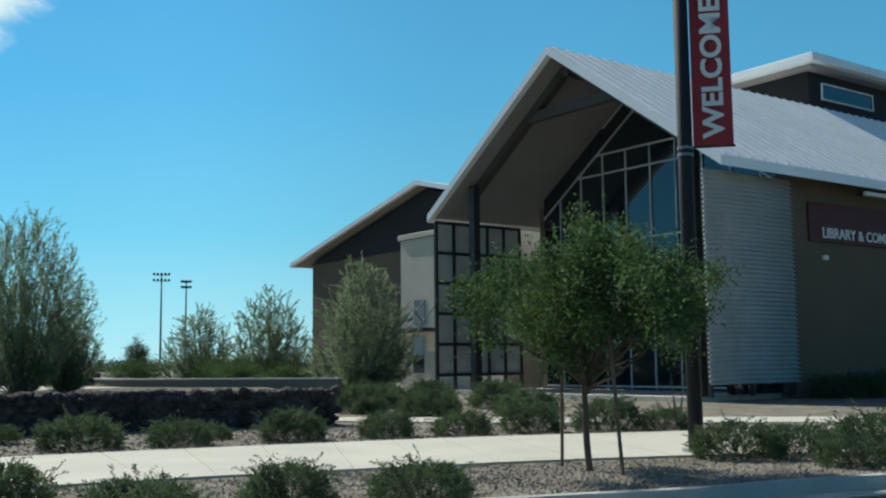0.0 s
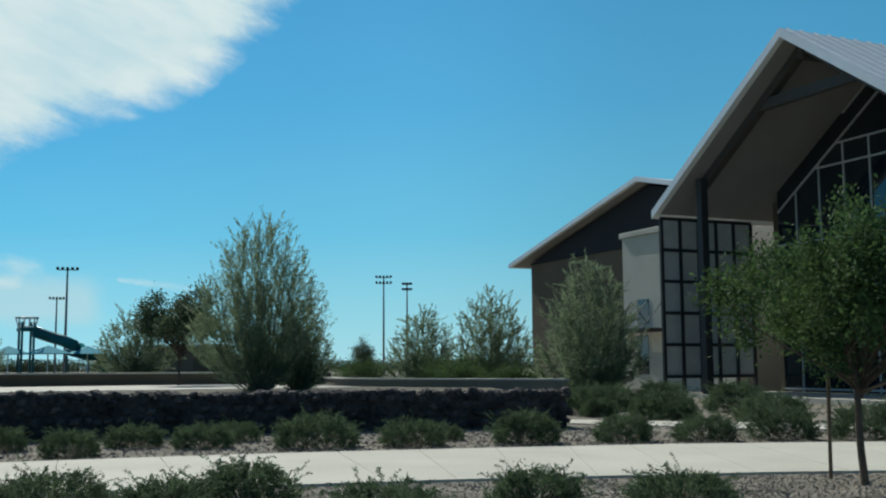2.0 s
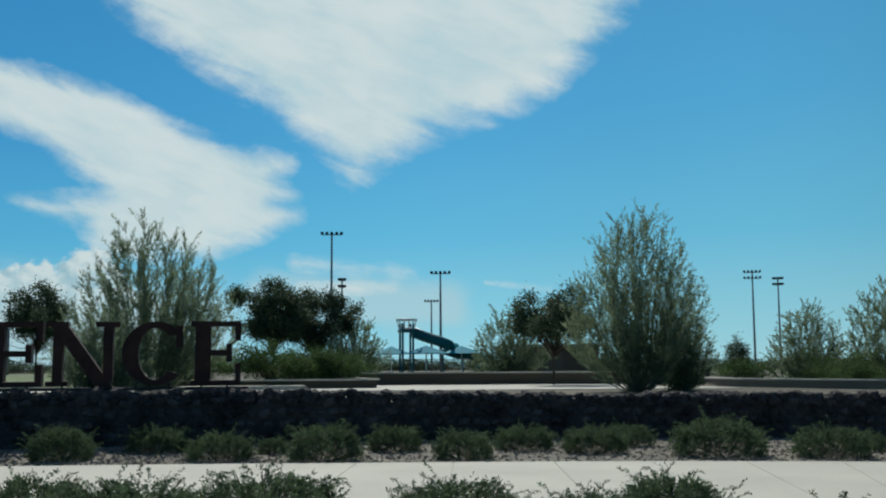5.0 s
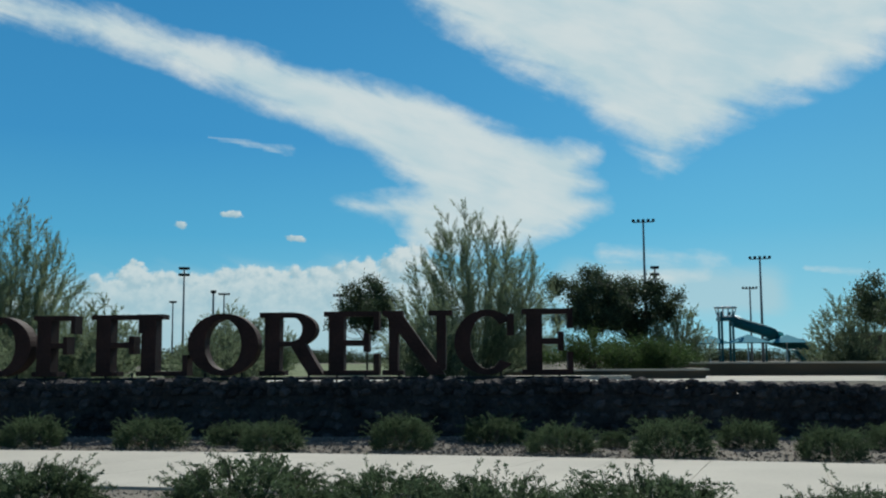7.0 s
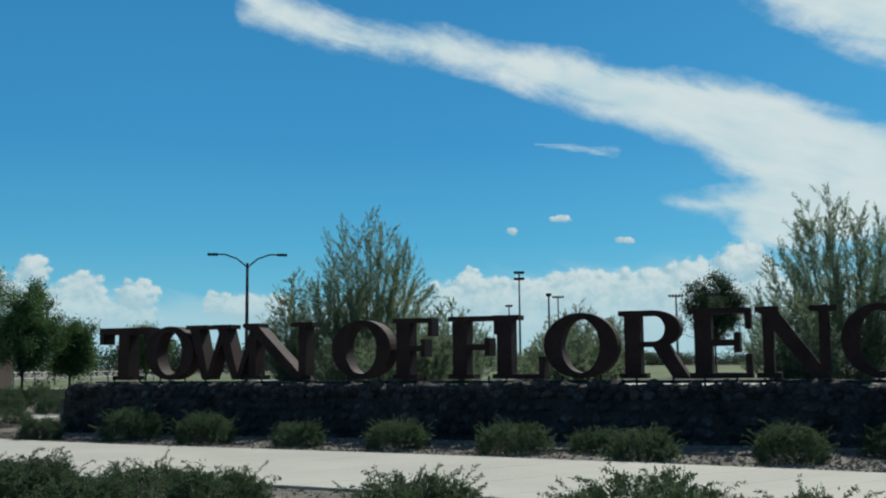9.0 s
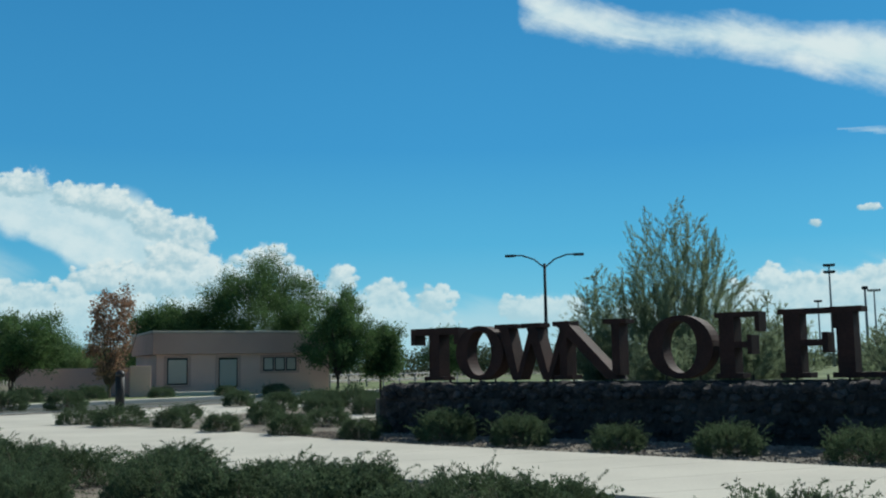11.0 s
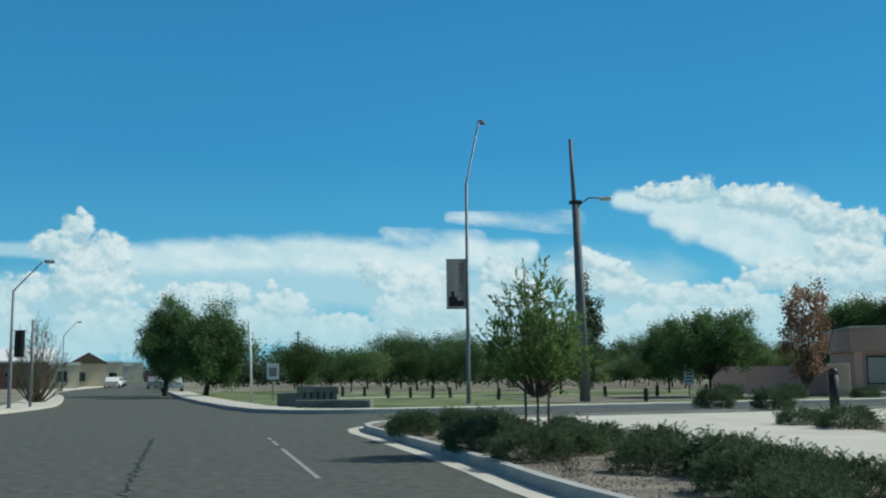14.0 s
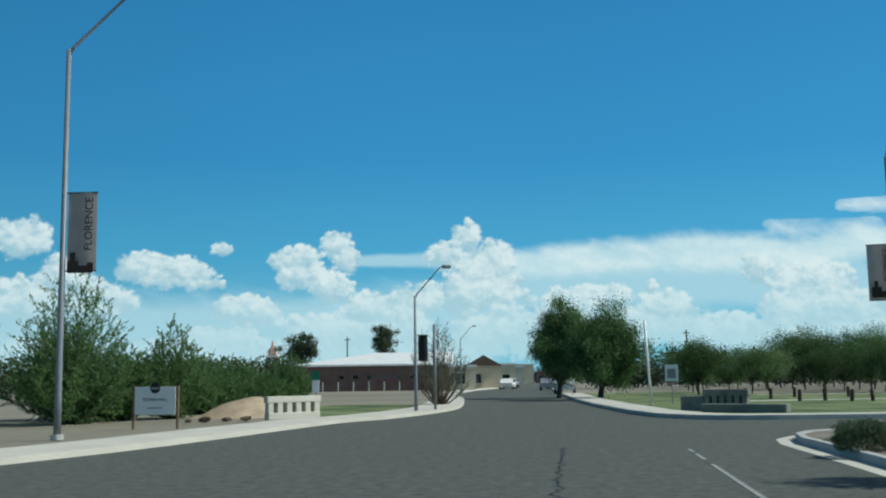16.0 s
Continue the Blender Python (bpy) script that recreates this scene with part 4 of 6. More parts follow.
def glyph(ch, w, h, depth):
    b = bmesh.new()
    s, f = 0.24 * h, 0.075 * h
    if ch == "T":
        c = w / 2
        slab(b, rect(c - s / 2, f, c + s / 2, h - 0.1 * h), depth)
        slab(b, rect(0, h * 0.87, w, h), depth, 0.004)
        slab(b, rect(0, h * 0.68, 0.09 * w, h * 0.88), depth, 0.002)
        slab(b, rect(w * 0.91, h * 0.68, w, h * 0.88), depth, 0.002)
        slab(b, rect(c - s, 0, c + s, f), depth, 0.004)
    elif ch == "O":
        ring(b, w / 2, h / 2, w / 2, h * 0.5, w * 0.24, h * 0.09, 0, 360, depth, 0)
    elif ch == "C":
        ring(b, w * 0.52, h / 2, w * 0.52, h * 0.5, w * 0.25, h * 0.09, 42, 318, depth, 0)
        slab(b, rect(w * 0.84, h * 0.60, w * 0.95, h * 0.93), depth, 0.004)
    elif ch in "FEL":
        x0 = 0.09 * w
        slab(b, rect(x0, f * 0.9, x0 + s, h - f * 0.9), depth)
        slab(b, rect(0, 0, (x0 + s * 1.5 if ch == "F" else w), f), depth, 0.004)
        slab(b, rect(0, h - f, (x0 + s * 1.5 if ch == "L" else w), h), depth, 0.004)
        if ch in "FE":
            slab(b, rect(x0 + s * 0.9, h * 0.46, w * 0.80, h * 0.55), depth, 0.003)
            slab(b, rect(w * 0.72, h * 0.36, w * 0.82, h * 0.65), depth, 0.005)
            slab(b, rect(w * 0.90, h * 0.70, w, h - f * 0.9), depth, 0.002)
        if ch in "EL":
            slab(b, rect(w * 0.90, f * 0.9, w, h * 0.34), depth, 0.002)
    elif ch == "R":
        x0 = 0.08 * w
        slab(b, rect(x0, f * 0.9, x0 + s, h - f * 0.9), depth)
        slab(b, rect(0, 0, x0 + s * 1.35, f), depth, 0.004)
        slab(b, rect(0, h - f, w * 0.5, h), depth, 0.004)
        slab(b, rect(x0 + s * 0.9, h * 0.46, w * 0.5, h * 0.54), depth, 0.003)
        ring(b, w * 0.50, h * 0.73, w * 0.38, h * 0.27, w * 0.22, h * 0.08, -90, 90, depth, 0.006, 18)
        slab(b, [(w * 0.48, h * 0.47), (w * 0.70, h * 0.50), (w * 0.98, f * 0.3), (w * 0.98, 0), (w * 0.76, 0)], depth, 0.002)
    elif ch == "N":
        q = 0.6 * s
        slab(b, rect(0.09 * w, f * 0.9, 0.09 * w + q, h - f * 0.9), depth)
        slab(b, rect(w * 0.91 - q, f * 0.9, w * 0.91, h - f * 0.9), depth)
        slab(b, [(0.05 * w, h - f), (0.05 * w + s * 1.1, h - f), (w * 0.90, 0), (w * 0.90 - s, 0)], depth, 0.003)
        slab(b, rect(0, 0, 0.17 * w + q, f), depth, 0.005)
        slab(b, rect(0, h - f, 0.05 * w + s * 1.1, h), depth, 0.005)
        slab(b, rect(w * 0.80 - q, h - f, w, h), depth, 0.005)
    elif ch == "W":
        for x0, x1, wide in ((0.05, 0.24, 1.0), (0.50, 0.29, 0.62), (0.44, 0.66, 1.0), (0.92, 0.71, 0.62)):
            t = s * wide * 0.85
            slab(b, [(x0 * w, h - f * 0.5), (x0 * w + t, h - f * 0.5), (x1 * w + t * 0.7, 0), (x1 * w, 0)], depth, 0.002 + 0.002 * x0)
        slab(b, rect(0, h - f, w * 0.30, h), depth, 0.006)
        slab(b, rect(w * 0.38, h - f, w * 0.64, h), depth, 0.006)
        slab(b, rect(w * 0.82, h - f, w * 1.02, h), depth, 0.006)
    return b


LETTERS = [("T", 13.75, 12.6), ("O", 12.66, 11.58), ("W", 11.75, 10.2), ("N", 10.5, 9.05), ("O", 8.66, 7.5), ("F", 7.46, 6.72), ("F", 6.42, 5.5), ("L", 5.62, 4.72), ("O", 4.72, 3.48), ("R", 3.46, 2.33), ("E", 2.34, 1.38), ("N", 1.32, 0.12), ("C", 0.08, -1.0), ("E", -1.08, -1.95)]
LETTER_Z = 1.13
for ch, y0, y1 in LETTERS:
    w = y0 - y1
    ob = link_bm("sign_letter", glyph(ch, w, 1.115 - 0.0075 * y0, 0.34), M_RUST)
    ob.matrix_world = pose(21.0 + 0.025 * y0, y0, LETTER_Z, 0, 0, -90 - 1.4)
    tagged(ob, "rusted steel slab-serif letter %s on posts above the stone wall" % ch, "letter", "letters of the town sign")
    for u in (w * 0.22, w * 0.74):
        b = bmesh.new()
        tube(b, [(u, 0.16, -0.44), (u, 0.16, 0.05)], 0.018, 6)
        part("post", b, M_STEEL, ob)
b = bmesh.new()
box(b, -0.06, 0.06, -2.1, 13.9, LETTER_Z - 0.08, LETTER_Z - 0.03)
rail = link_bm("letter_rail", b, M_STEEL)
rail.matrix_world = pose(21.16, 0, 0, 0, 0, -1.4)
tagged(rail, "thin dark steel rail under the rusted letters", "rail")


# ---- library porch and fittings ----
def words(name, text, size, mat, parent, m, depth=0.01, stretch=1.0, bold=0.0):
    """Raised lettering along a line centred on m, each word a part of its own."""
    made, run = [], 0.0
    for word in text.split():
        cu = bpy.data.curves.new(name, "FONT")
        cu.body, cu.size, cu.extrude, cu.align_x, cu.align_y = word, size, depth, "LEFT", "CENTER"
        cu.offset = bold
        tmp = new("lettering_source", cu)
        me = bpy.data.meshes.new_from_object(tmp.evaluated_get(bpy.context.evaluated_depsgraph_get()))
        bpy.data.objects.remove(tmp)
        me.materials.clear()
        me.materials.append(mat)
        ob = new(name, me)
        ob.parent = parent
        made.append((ob, run))
        run += max(v.co.x for v in me.vertices) + size * 0.28
    for ob, start in made:
        ob.matrix_local = m @ Matrix.Diagonal((stretch, 1, 1, 1)) @ Matrix.Translation((start - (run - size * 0.28) / 2, 0, 0))


def under(a):
    """Height of the porch soffit over the plan line a."""
    return 12.83 - abs(a) * slope - 0.35


for a, bb in ((-5.35, 0.75), (5.9, 0.75)):
    b = bmesh.new()
    box(b, a - 0.16, a + 0.16, bb - 0.16, bb + 0.16, 0.28, under(a) - 0.25, 0.015)
    part("column", b, M_STEEL, library, "dark steel porch column")
for s in (-1, 1):
    b = bmesh.new()
    v = []
    for a in (s * 5.9, s * 0.0):
        for db in (0.95, 1.3):
            for dz in (-0.36, -0.01):
                v.append(b.verts.new((a, db, under(a) + dz)))
    for f in ((0, 1, 3, 2), (4, 6, 7, 5), (0, 4, 5, 1), (2, 3, 7, 6), (0, 2, 6, 4), (1, 5, 7, 3)):
        b.faces.new([v[i] for i in f])
    part("rafter", b, M_RAFTER, library, "dark raking porch rafter")
b = bmesh.new()
box(b, -0.12, 0.12, 0.9, 4.9, under(0) - 0.62, under(0) - 0.1)
part("ridge_beam", b, M_RAFTER, library)
b = bmesh.new()
box(b, -2.25, 2.25, 1.0, 1.25, under(2.2) - 0.42, under(2.2) - 0.04)
part("collar_tie", b, M_RAFTER, library)
# glazed gable wall
GB = 5.0
b = bmesh.new()
pts = [(-5.9, 0.3), (5.9, 0.3), (5.9, under(5.9) - 0.04), (0, under(0) - 0.04), (-5.9, under(5.9) - 0.04)]
lo = [b.verts.new((a, GB, z)) for a, z in pts]
hi = [b.verts.new((a, GB + 0.05, z)) for a, z in pts]
b.faces.new(lo)
b.faces.new(hi[::-1])
for i in range(5):
    b.faces.new((lo[i], lo[(i + 1) % 5], hi[(i + 1) % 5], hi[i]))
part("glazing", b, M_GLASS, library, "dark reflective glazed gable wall")
for a in [-6.1 + 1.27 * k for k in range(1, 10)]:
    b = bmesh.new()
    box(b, a - 0.028, a + 0.028, GB - 0.06, GB - 0.003, 0.3, min(under(a) - 0.9, 9.75))
    part("mullion", b, M_MULLION, library)
for z in (0.42, 2.9, 6.15, 8.95, 9.75):
    half = min(5.85, max(0.5, (12.83 - 0.35 - 0.9 - z) / slope))
    b = bmesh.new()
    box(b, -half, half, GB - 0.064, GB - 0.004, z - 0.035, z + 0.035)
    part("transom", b, M_MULLION, library)
for s in (-1, 1):
    for drop in (0.9, 0.12):
        b = bmesh.new()
        v = []
        for a in (s * (5.85 if drop > 0.5 else 2.2), s * 0.03):
            for db in (GB - 0.066, GB - 0.006):
                for dz in (-0.04, 0.04):
                    v.append(b.verts.new((a, db, under(a) - drop + dz)))
        for f in ((0, 1, 3, 2), (4, 6, 7, 5), (0, 4, 5, 1), (2, 3, 7, 6), (0, 2, 6, 4), (1, 5, 7, 3)):
            b.faces.new([v[i] for i in f])
        part("raking_transom", b, M_MULLION, library)
b = bmesh.new()
box(b, 5.95, 6.05, GB, 33, 7.3, 7.9)
part("clerestory_band", b, M_GLASS, library)
# lattice screen under the other eave
screen = root("lattice_screen", 0, 0, 0, 0, "dark steel lattice screen with translucent panels under the eave", "screen")
screen.matrix_world = LIB.copy()
for k in range(6):
    bb = 0.15 + k * 0.9
    b = bmesh.new()
    box(b, -7.26, -7.14, bb - 0.065, bb + 0.065, 0.3, 7.18)
    part("post", b, M_STEEL, screen)
for k in range(6):
    z = 0.92 + k * 1.255
    b = bmesh.new()
    box(b, -7.25, -7.15, 0.12, 4.68, z - 0.065, z + 0.065)
    part("bar", b, M_STEEL, screen)
M_MESH = material("fine_metal_mesh", (0.50, 0.48, 0.43), 0.7, vary=0.1, scale=2.0, fine=30.0)
for k in range(5):
    for j in range(5):
        b = bmesh.new()
        box(b, -7.21, -7.20, 0.2 + k * 0.9, 0.2 + k * 0.9 + 0.8, 0.97 + j * 1.255, 0.97 + j * 1.255 + 1.15)
        part("panel", b, M_MESH, screen)
# corrugated screen on the street side
corr = root("corrugated_screen", 0, 0, 0, 0, "ribbed galvanised sheet screen beside the library entrance", "screen")
corr.matrix_world = LIB.copy()
verts, faces = [], []
nz = 46 * 8
for k in range(nz + 1):
    z = 0.66 + (7.28 - 0.66) * k / nz
    off = 0.05 * math.sin(2 * math.pi * k / 8)
    for bb in (0.15, 4.55):
        verts += [(6.78 + off, bb, z), (6.74 + off, bb, z)]
for k in range(nz):
    i = 4 * k
    faces += [(i, i + 4, i + 6, i + 2), (i + 1, i + 3, i + 7, i + 5), (i, i + 1, i + 5, i + 4), (i + 2, i + 6, i + 7, i + 3)]
ob = new("sheet", mesh_of("sheet", verts, faces, M_CORR, True))
ob.parent = corr
for bb in (0.3, 2.3, 4.4):
    b = bmesh.new()
    box(b, 6.58, 6.70, bb - 0.06, bb + 0.06, 0.28, 7.3)
    part("post", b, M_STEEL, corr)
# wall sign
plaque = root("library_sign", 0, 0, 0, 0, "maroon wall panel with white library lettering", "sign")
plaque.matrix_world = LIB.copy()
b = bmesh.new()
box(b, 6.56, 6.64, 5.7, 15.2, 5.38, 6.72, 0.01)
part("panel", b, M_MAROON, plaque)
words("lettering", "LIBRARY & COMMUNITY CENTER", 0.50, M_WHITE, plaque, Matrix.Translation((6.66, 10.35, 5.68)) @ Matrix(((0, 0, 1, 0), (1, 0, 0, 0), (0, 1, 0, 0), (0, 0, 0, 1))), 0.012, 1.05, 0.008)
fix = root("wall_light", 0, 0, 0, 0, "white linear wall light on a dark bracket", "lamp")
fix.matrix_world = LIB.copy()
b = bmesh.new()
box(b, 7.25, 7.4, 8.0, 9.7, 7.02, 7.16, 0.02)
part("housing", b, M_WHITE, fix)
b = bmesh.new()
box(b, 6.56, 7.3, 8.8, 8.9, 7.17, 7.22)
part("bracket", b, M_STEEL, fix)
cm = root("wall_camera", 0, 0, 0, 0, "small white box fixture on the tan wall", "fixture")
cm.matrix_world = LIB.copy()
b = bmesh.new()
box(b, 6.56, 6.72, 6.4, 6.62, 4.75, 4.92, 0.02)
part("housing", b, M_WHITE, cm)
# low windows by the ground
for bb in (2.2, 3.5):
    b = bmesh.new()
    box(b, 6.2, 6.5, bb - 0.6, bb + 0.55, 0.32, 0.62)
    part("low_window", b, M_GLASS, library)
b = bmesh.new()
box(b, 6.05, 6.45, 4.6, 4.72, 0.2, 7.4)
part("pilaster", b, M_STEEL, library)

# higher roof behind
upper = new("upper_roof_block")
upper.matrix_world = LIB.copy()
tagged(upper, "dark clad clerestory block under a flat white-edged roof", "building")
b = bmesh.new()
box(b, -10, -1.0, 17.4, 31, 8.5, 14.9)
part("wall", b, M_DARKCLAD, upper)
b = bmesh.new()
box(b, -11, 0.0, 16.4, 32, 15.05, 15.45, 0.03)
part("roof", b, M_ROOF, upper, "white metal roof edge")
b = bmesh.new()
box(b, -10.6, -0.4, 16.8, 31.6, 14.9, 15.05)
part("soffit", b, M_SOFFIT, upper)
b = bmesh.new()
box(b, -0.99, -0.94, 18.4, 22.6, 13.7, 14.4)
win = part("window", b, M_GLASS, upper)
for z in (13.64, 14.4):
    b = bmesh.new()
    box(b, -0.98, -0.88, 18.34, 22.66, z, z + 0.06)
    part("window_frame", b, M_WHITE, win)
for q in (18.34, 22.6):
    b = bmesh.new()
    box(b, -0.98, -0.88, q, q + 0.06, 13.7, 14.4)
    part("window_frame", b, M_WHITE, win)

# annex canopy, windows
can_ = root("entrance_canopy", 0, 0, 0, 0, "dark steel canopy hung on rods over a doorway", "canopy")
can_.matrix_world = annex.matrix_world.copy()
b = bmesh.new()
box(b, 0.3, 4.2, -1.5, -0.13, 3.05, 3.22)
part("deck", b, M_STEEL, can_)
for a in (0.8, 2.2, 3.6):
    b = bmesh.new()
    tube(b, [(a, -1.35, 3.2), (a, -0.02, 4.7)], 0.025, 6)
    part("rod", b, M_STEEL, can_)
for a0, a1, z0, z1 in ((1.2, 2.2, 0.9, 2.9), (1.3, 2.3, 3.5, 4.8)):
    b = bmesh.new()
    box(b, a0, a1, -0.03, 0.02, z0, z1)
    part("window", b, M_GLASS, annex)
can2 = root("entrance_canopy", 0, 0, 0, 0, "dark steel canopy on the hall side wall", "canopy")
can2.matrix_world = hall.matrix_world.copy()
b = bmesh.new()
box(b, -17.2, -15.32, 2.0, 6.0, 3.9, 4.1)
part("deck", b, M_STEEL, can2)


# ---- posts, lamps and banners ----
def street_lamp(x, y, h, arm, az, rise, label, group="street lamps", mat=M_GALV, r=0.09):
    """Pole with a raking arm; az is the heading of the arm in degrees from +Y to +X."""
    ob = root("street_lamp", x, y, 0, 0, label, "street lamp", group)
    b = bmesh.new()
    tube(b, [(0, 0, 0.05), (0, 0, 1.2), (0, 0, h)], [r * 1.15, r, r * 0.72], 10)
    part("pole", b, mat, ob, smooth=True)
    b = bmesh.new()
    tube(b, [(0, 0, 0.0), (0, 0, 0.14)], r * 1.9, 10)
    part("base_plate", b, M_KERB, ob)
    dx, dy = math.sin(radians(az)), math.cos(radians(az))
    tip = (dx * arm, dy * arm, h + rise)
    b = bmesh.new()
    tube(b, [(0, 0, h - 0.12), (dx * arm * 0.06, dy * arm * 0.06, h + rise * 0.04), (dx * arm * 0.86, dy * arm * 0.86, h + rise * 0.95), tip], [r * 0.5, r * 0.48, r * 0.4, r * 0.36], 8)
    part("arm", b, mat, ob, smooth=True)
    b = bmesh.new()
    box(b, -0.05, 0.05 + r * 4, -0.12, 0.12, -0.08, 0.06, 0.03, Matrix.Translation(tip) @ pose(0, 0, 0, 0, 0, 90 - az))
    part("lamp_head", b, mat, ob, "grey cobra lamp head")
    return ob


def street_banner(x, y, z0, z1, width, az, mat, label, text="", text_mat=None, side=1, bars=True):
    """A cloth banner held by two rods on one side of a post."""
    ob = root("banner", x, y, 0, 90 - az, label, "banner", "street banners")
    b = bmesh.new()
    n = 8
    for k in range(n + 1):
        u = 0.12 + width * k / n
        q = 0.02 * math.sin(k * 0.9)
        for z in (z0, z1):
            b.verts.new((u, q - 0.006, z))
            b.verts.new((u, q + 0.006, z))
    b.verts.ensure_lookup_table()
    V = b.verts
    for k in range(n):
        i = 4 * k
        for f in ((i, i + 4, i + 6, i + 2), (i + 1, i + 3, i + 7, i + 5), (i, i + 1, i + 5, i + 4), (i + 2, i + 6, i + 7, i + 3)):
            b.faces.new([V[q] for q in f])
    part("cloth", b, mat, ob)
    for z in (z0, z1):
        b = bmesh.new()
        tube(b, [(0, 0, z), (0.14 + width, 0, z)], 0.018, 6)
        part("rod", b, M_STEEL, ob)
    return ob


# dark post with the red banner
post = root("banner_post", 7.49, -13.2, 0, 0, "dark grey steel post carrying a red banner", "post")
b = bmesh.new()
tube(b, [(0, 0, 0.1), (0, 0, 7.6)], 0.105, 12)
part("pole", b, M_POLE, post, smooth=True)
b = bmesh.new()
tube(b, [(0, 0, 0.1), (0, 0, 0.2)], 0.2, 12)
part("base_plate", b, M_KERB, post)
for z in (4.32, 4.42):
    b = bmesh.new()
    tube(b, [(0, 0, z), (0, 0, z + 0.04)], 0.115, 12)
    part("clamp", b, M_GALV, post)
wb = street_banner(7.49, -13.2, 4.45, 6.75, 0.56, 238, M_RED, "red cloth welcome banner with white lettering")
words("lettering", "WELCOME", 0.40, M_WHITE, wb, Matrix.Translation((0.42, -0.045, 5.60)) @ Matrix(((0, -1, 0, 0), (0, 0, -1, 0), (1, 0, 0, 0), (0, 0, 0, 1))), 0.008, 1.06, 0.012)

street_lamp(20.85, 45.6, 9.75, 2.0, 40, 3.2, "tall galvanised street lamp with a raking arm at the park corner")
sb = street_banner(20.9, 45.6, 4.2, 6.35, 0.84, 290, M_BANNER, "pale town banner with dark lettering on the street lamp")
words("lettering", "FLORENCE", 0.26, M_MAROON, sb, Matrix.Translation((0.30, 0.045, 5.55)) @ Matrix(((0, 1, 0, 0), (0, 0, 1, 0), (1, 0, 0, 0), (0, 0, 0, 1))), 0.006, 1.0)
b = bmesh.new()
for u0, u1, z0, z1 in ((0.2, 0.55, 4.3, 4.55), (0.5, 0.85, 4.3, 4.72), (0.62, 0.75, 4.72, 4.95)):
    box(b, u0, u1, 0.035, 0.05, z0, z1)
part("print", b, M_BANNER_D, sb)
street_lamp(-6.25, 33.2, 10.65, 2.4, 75, 2.4, "tall galvanised street lamp with a raking arm beside the street")
fb = street_banner(-6.25, 33.2, 4.48, 6.62, 0.80, 92, M_BANNER, "tan town banner with dark lettering on the street lamp")
words("lettering", "FLORENCE", 0.30, M_BANNER_D, fb, Matrix.Translation((0.72, -0.04, 5.75)) @ Matrix(((0, -1, 0, 0), (0, 0, -1, 0), (1, 0, 0, 0), (0, 0, 0, 1))), 0.006, 1.0)
b = bmesh.new()
for u0, u1, z0, z1 in ((0.16, 0.45, 4.42, 4.75), (0.45, 0.7, 4.42, 4.62), (0.22, 0.36, 4.75, 4.98), (0.7, 0.86, 4.42, 4.7)):
    box(b, u0, u1, -0.05, -0.035, z0, z1)
part("print", b, M_BANNER_D, fb)
street_lamp(2.3, 50.5, 5.05, 1.3, 72, 1.3, "galvanised street lamp with a raking arm past the junction", r=0.07)
street_banner(2.3, 50.5, 2.25, 3.35, 0.40, 92, M_BLACK, "black-framed narrow banner on the street lamp")
# white slim pole and its leaning neighbour
for x, y, h, lean, lab in ((3.05, 52.3, 3.9, 0.0, "slim pale metal pole by the kerb"), (13.15, 55.6, 4.1, -0.2, "slim white leaning pole by the park corner")):
    ob = root("slim_pole", x, y, 0, 0, lab, "pole")
    b = bmesh.new()
    tube(b, [(0, 0, 0.05), (lean, 0, h)], 0.06, 8)
    part("shaft", b, M_WHITE if lean else M_GALV, ob, smooth=True)
    b = bmesh.new()
    tube(b, [(0, 0, 0.0), (0, 0, 0.12)], 0.12, 8)
    part("foot", b, M_KERB, ob)
# tall utility pole with a small lamp
up = root("utility_pole", 26.2, 45.7, 0, 0, "tall dark grey utility pole with a bracket lamp", "pole")
b = bmesh.new()
tube(b, [(0.25, 0, 0.05), (0.0, 0, 9.15)], [0.24, 0.17], 12)
part("lower_shaft", b, M_UTIL, up, smooth=True)
b = bmesh.new()
tube(b, [(-0.06, 0, 8.7), (-0.2, 0, 12.05)], [0.10, 0.08], 10)
part("upper_shaft", b, M_UTIL, up, smooth=True)
b = bmesh.new()
tube(b, [(0.05, 0, 8.9), (0.5, -0.3, 9.30), (1.0, -0.6, 9.28)], 0.035, 7)
part("arm", b, M_GALV, up, smooth=True)
b = bmesh.new()
box(b, -0.1, 0.45, -0.13, 0.13, -0.08, 0.08, 0.03, Matrix.Translation((1.0, -0.6, 9.24)) @ pose(0, 0, 0, 0, 0, -31))
part("lamp_head", b, M_WHITE, up)
b = bmesh.new()
box(b, -0.24, 0.22, -0.22, 0.22, 9.05, 9.2, 0.02)
part("collar", b, M_POLE, up)

# twin-arm lamp in the car park
tl = root("twin_lamp", 57.8, 31.38, 0, 0, "twin-arm parking lamp on a grey pole", "street lamp")
b = bmesh.new()
tube(b, [(0, 0, 0), (0, 0, 7.35)], [0.13, 0.08], 10)
part("pole", b, M_POLE, tl, smooth=True)
for s in (-1, 1):
    dx, dy = 0.49 * s, -0.87 * s
    b = bmesh.new()
    tube(b, [(0, 0, 7.1), (dx * 0.6, dy * 0.6, 7.6), (dx * 1.3, dy * 1.3, 7.85), (dx * 1.8, dy * 1.8, 7.85)], 0.045, 8)
    part("arm", b, M_POLE, tl, smooth=True)
    b = bmesh.new()
    box(b, -0.1, 0.5, -0.15, 0.15, -0.08, 0.06, 0.03, Matrix.Translation((dx * 1.8, dy * 1.8, 7.85)) @ pose(0, 0, 0, 0, 0, math.degrees(math.atan2(dy, dx))))
    part("lamp_head", b, M_POLE, tl)


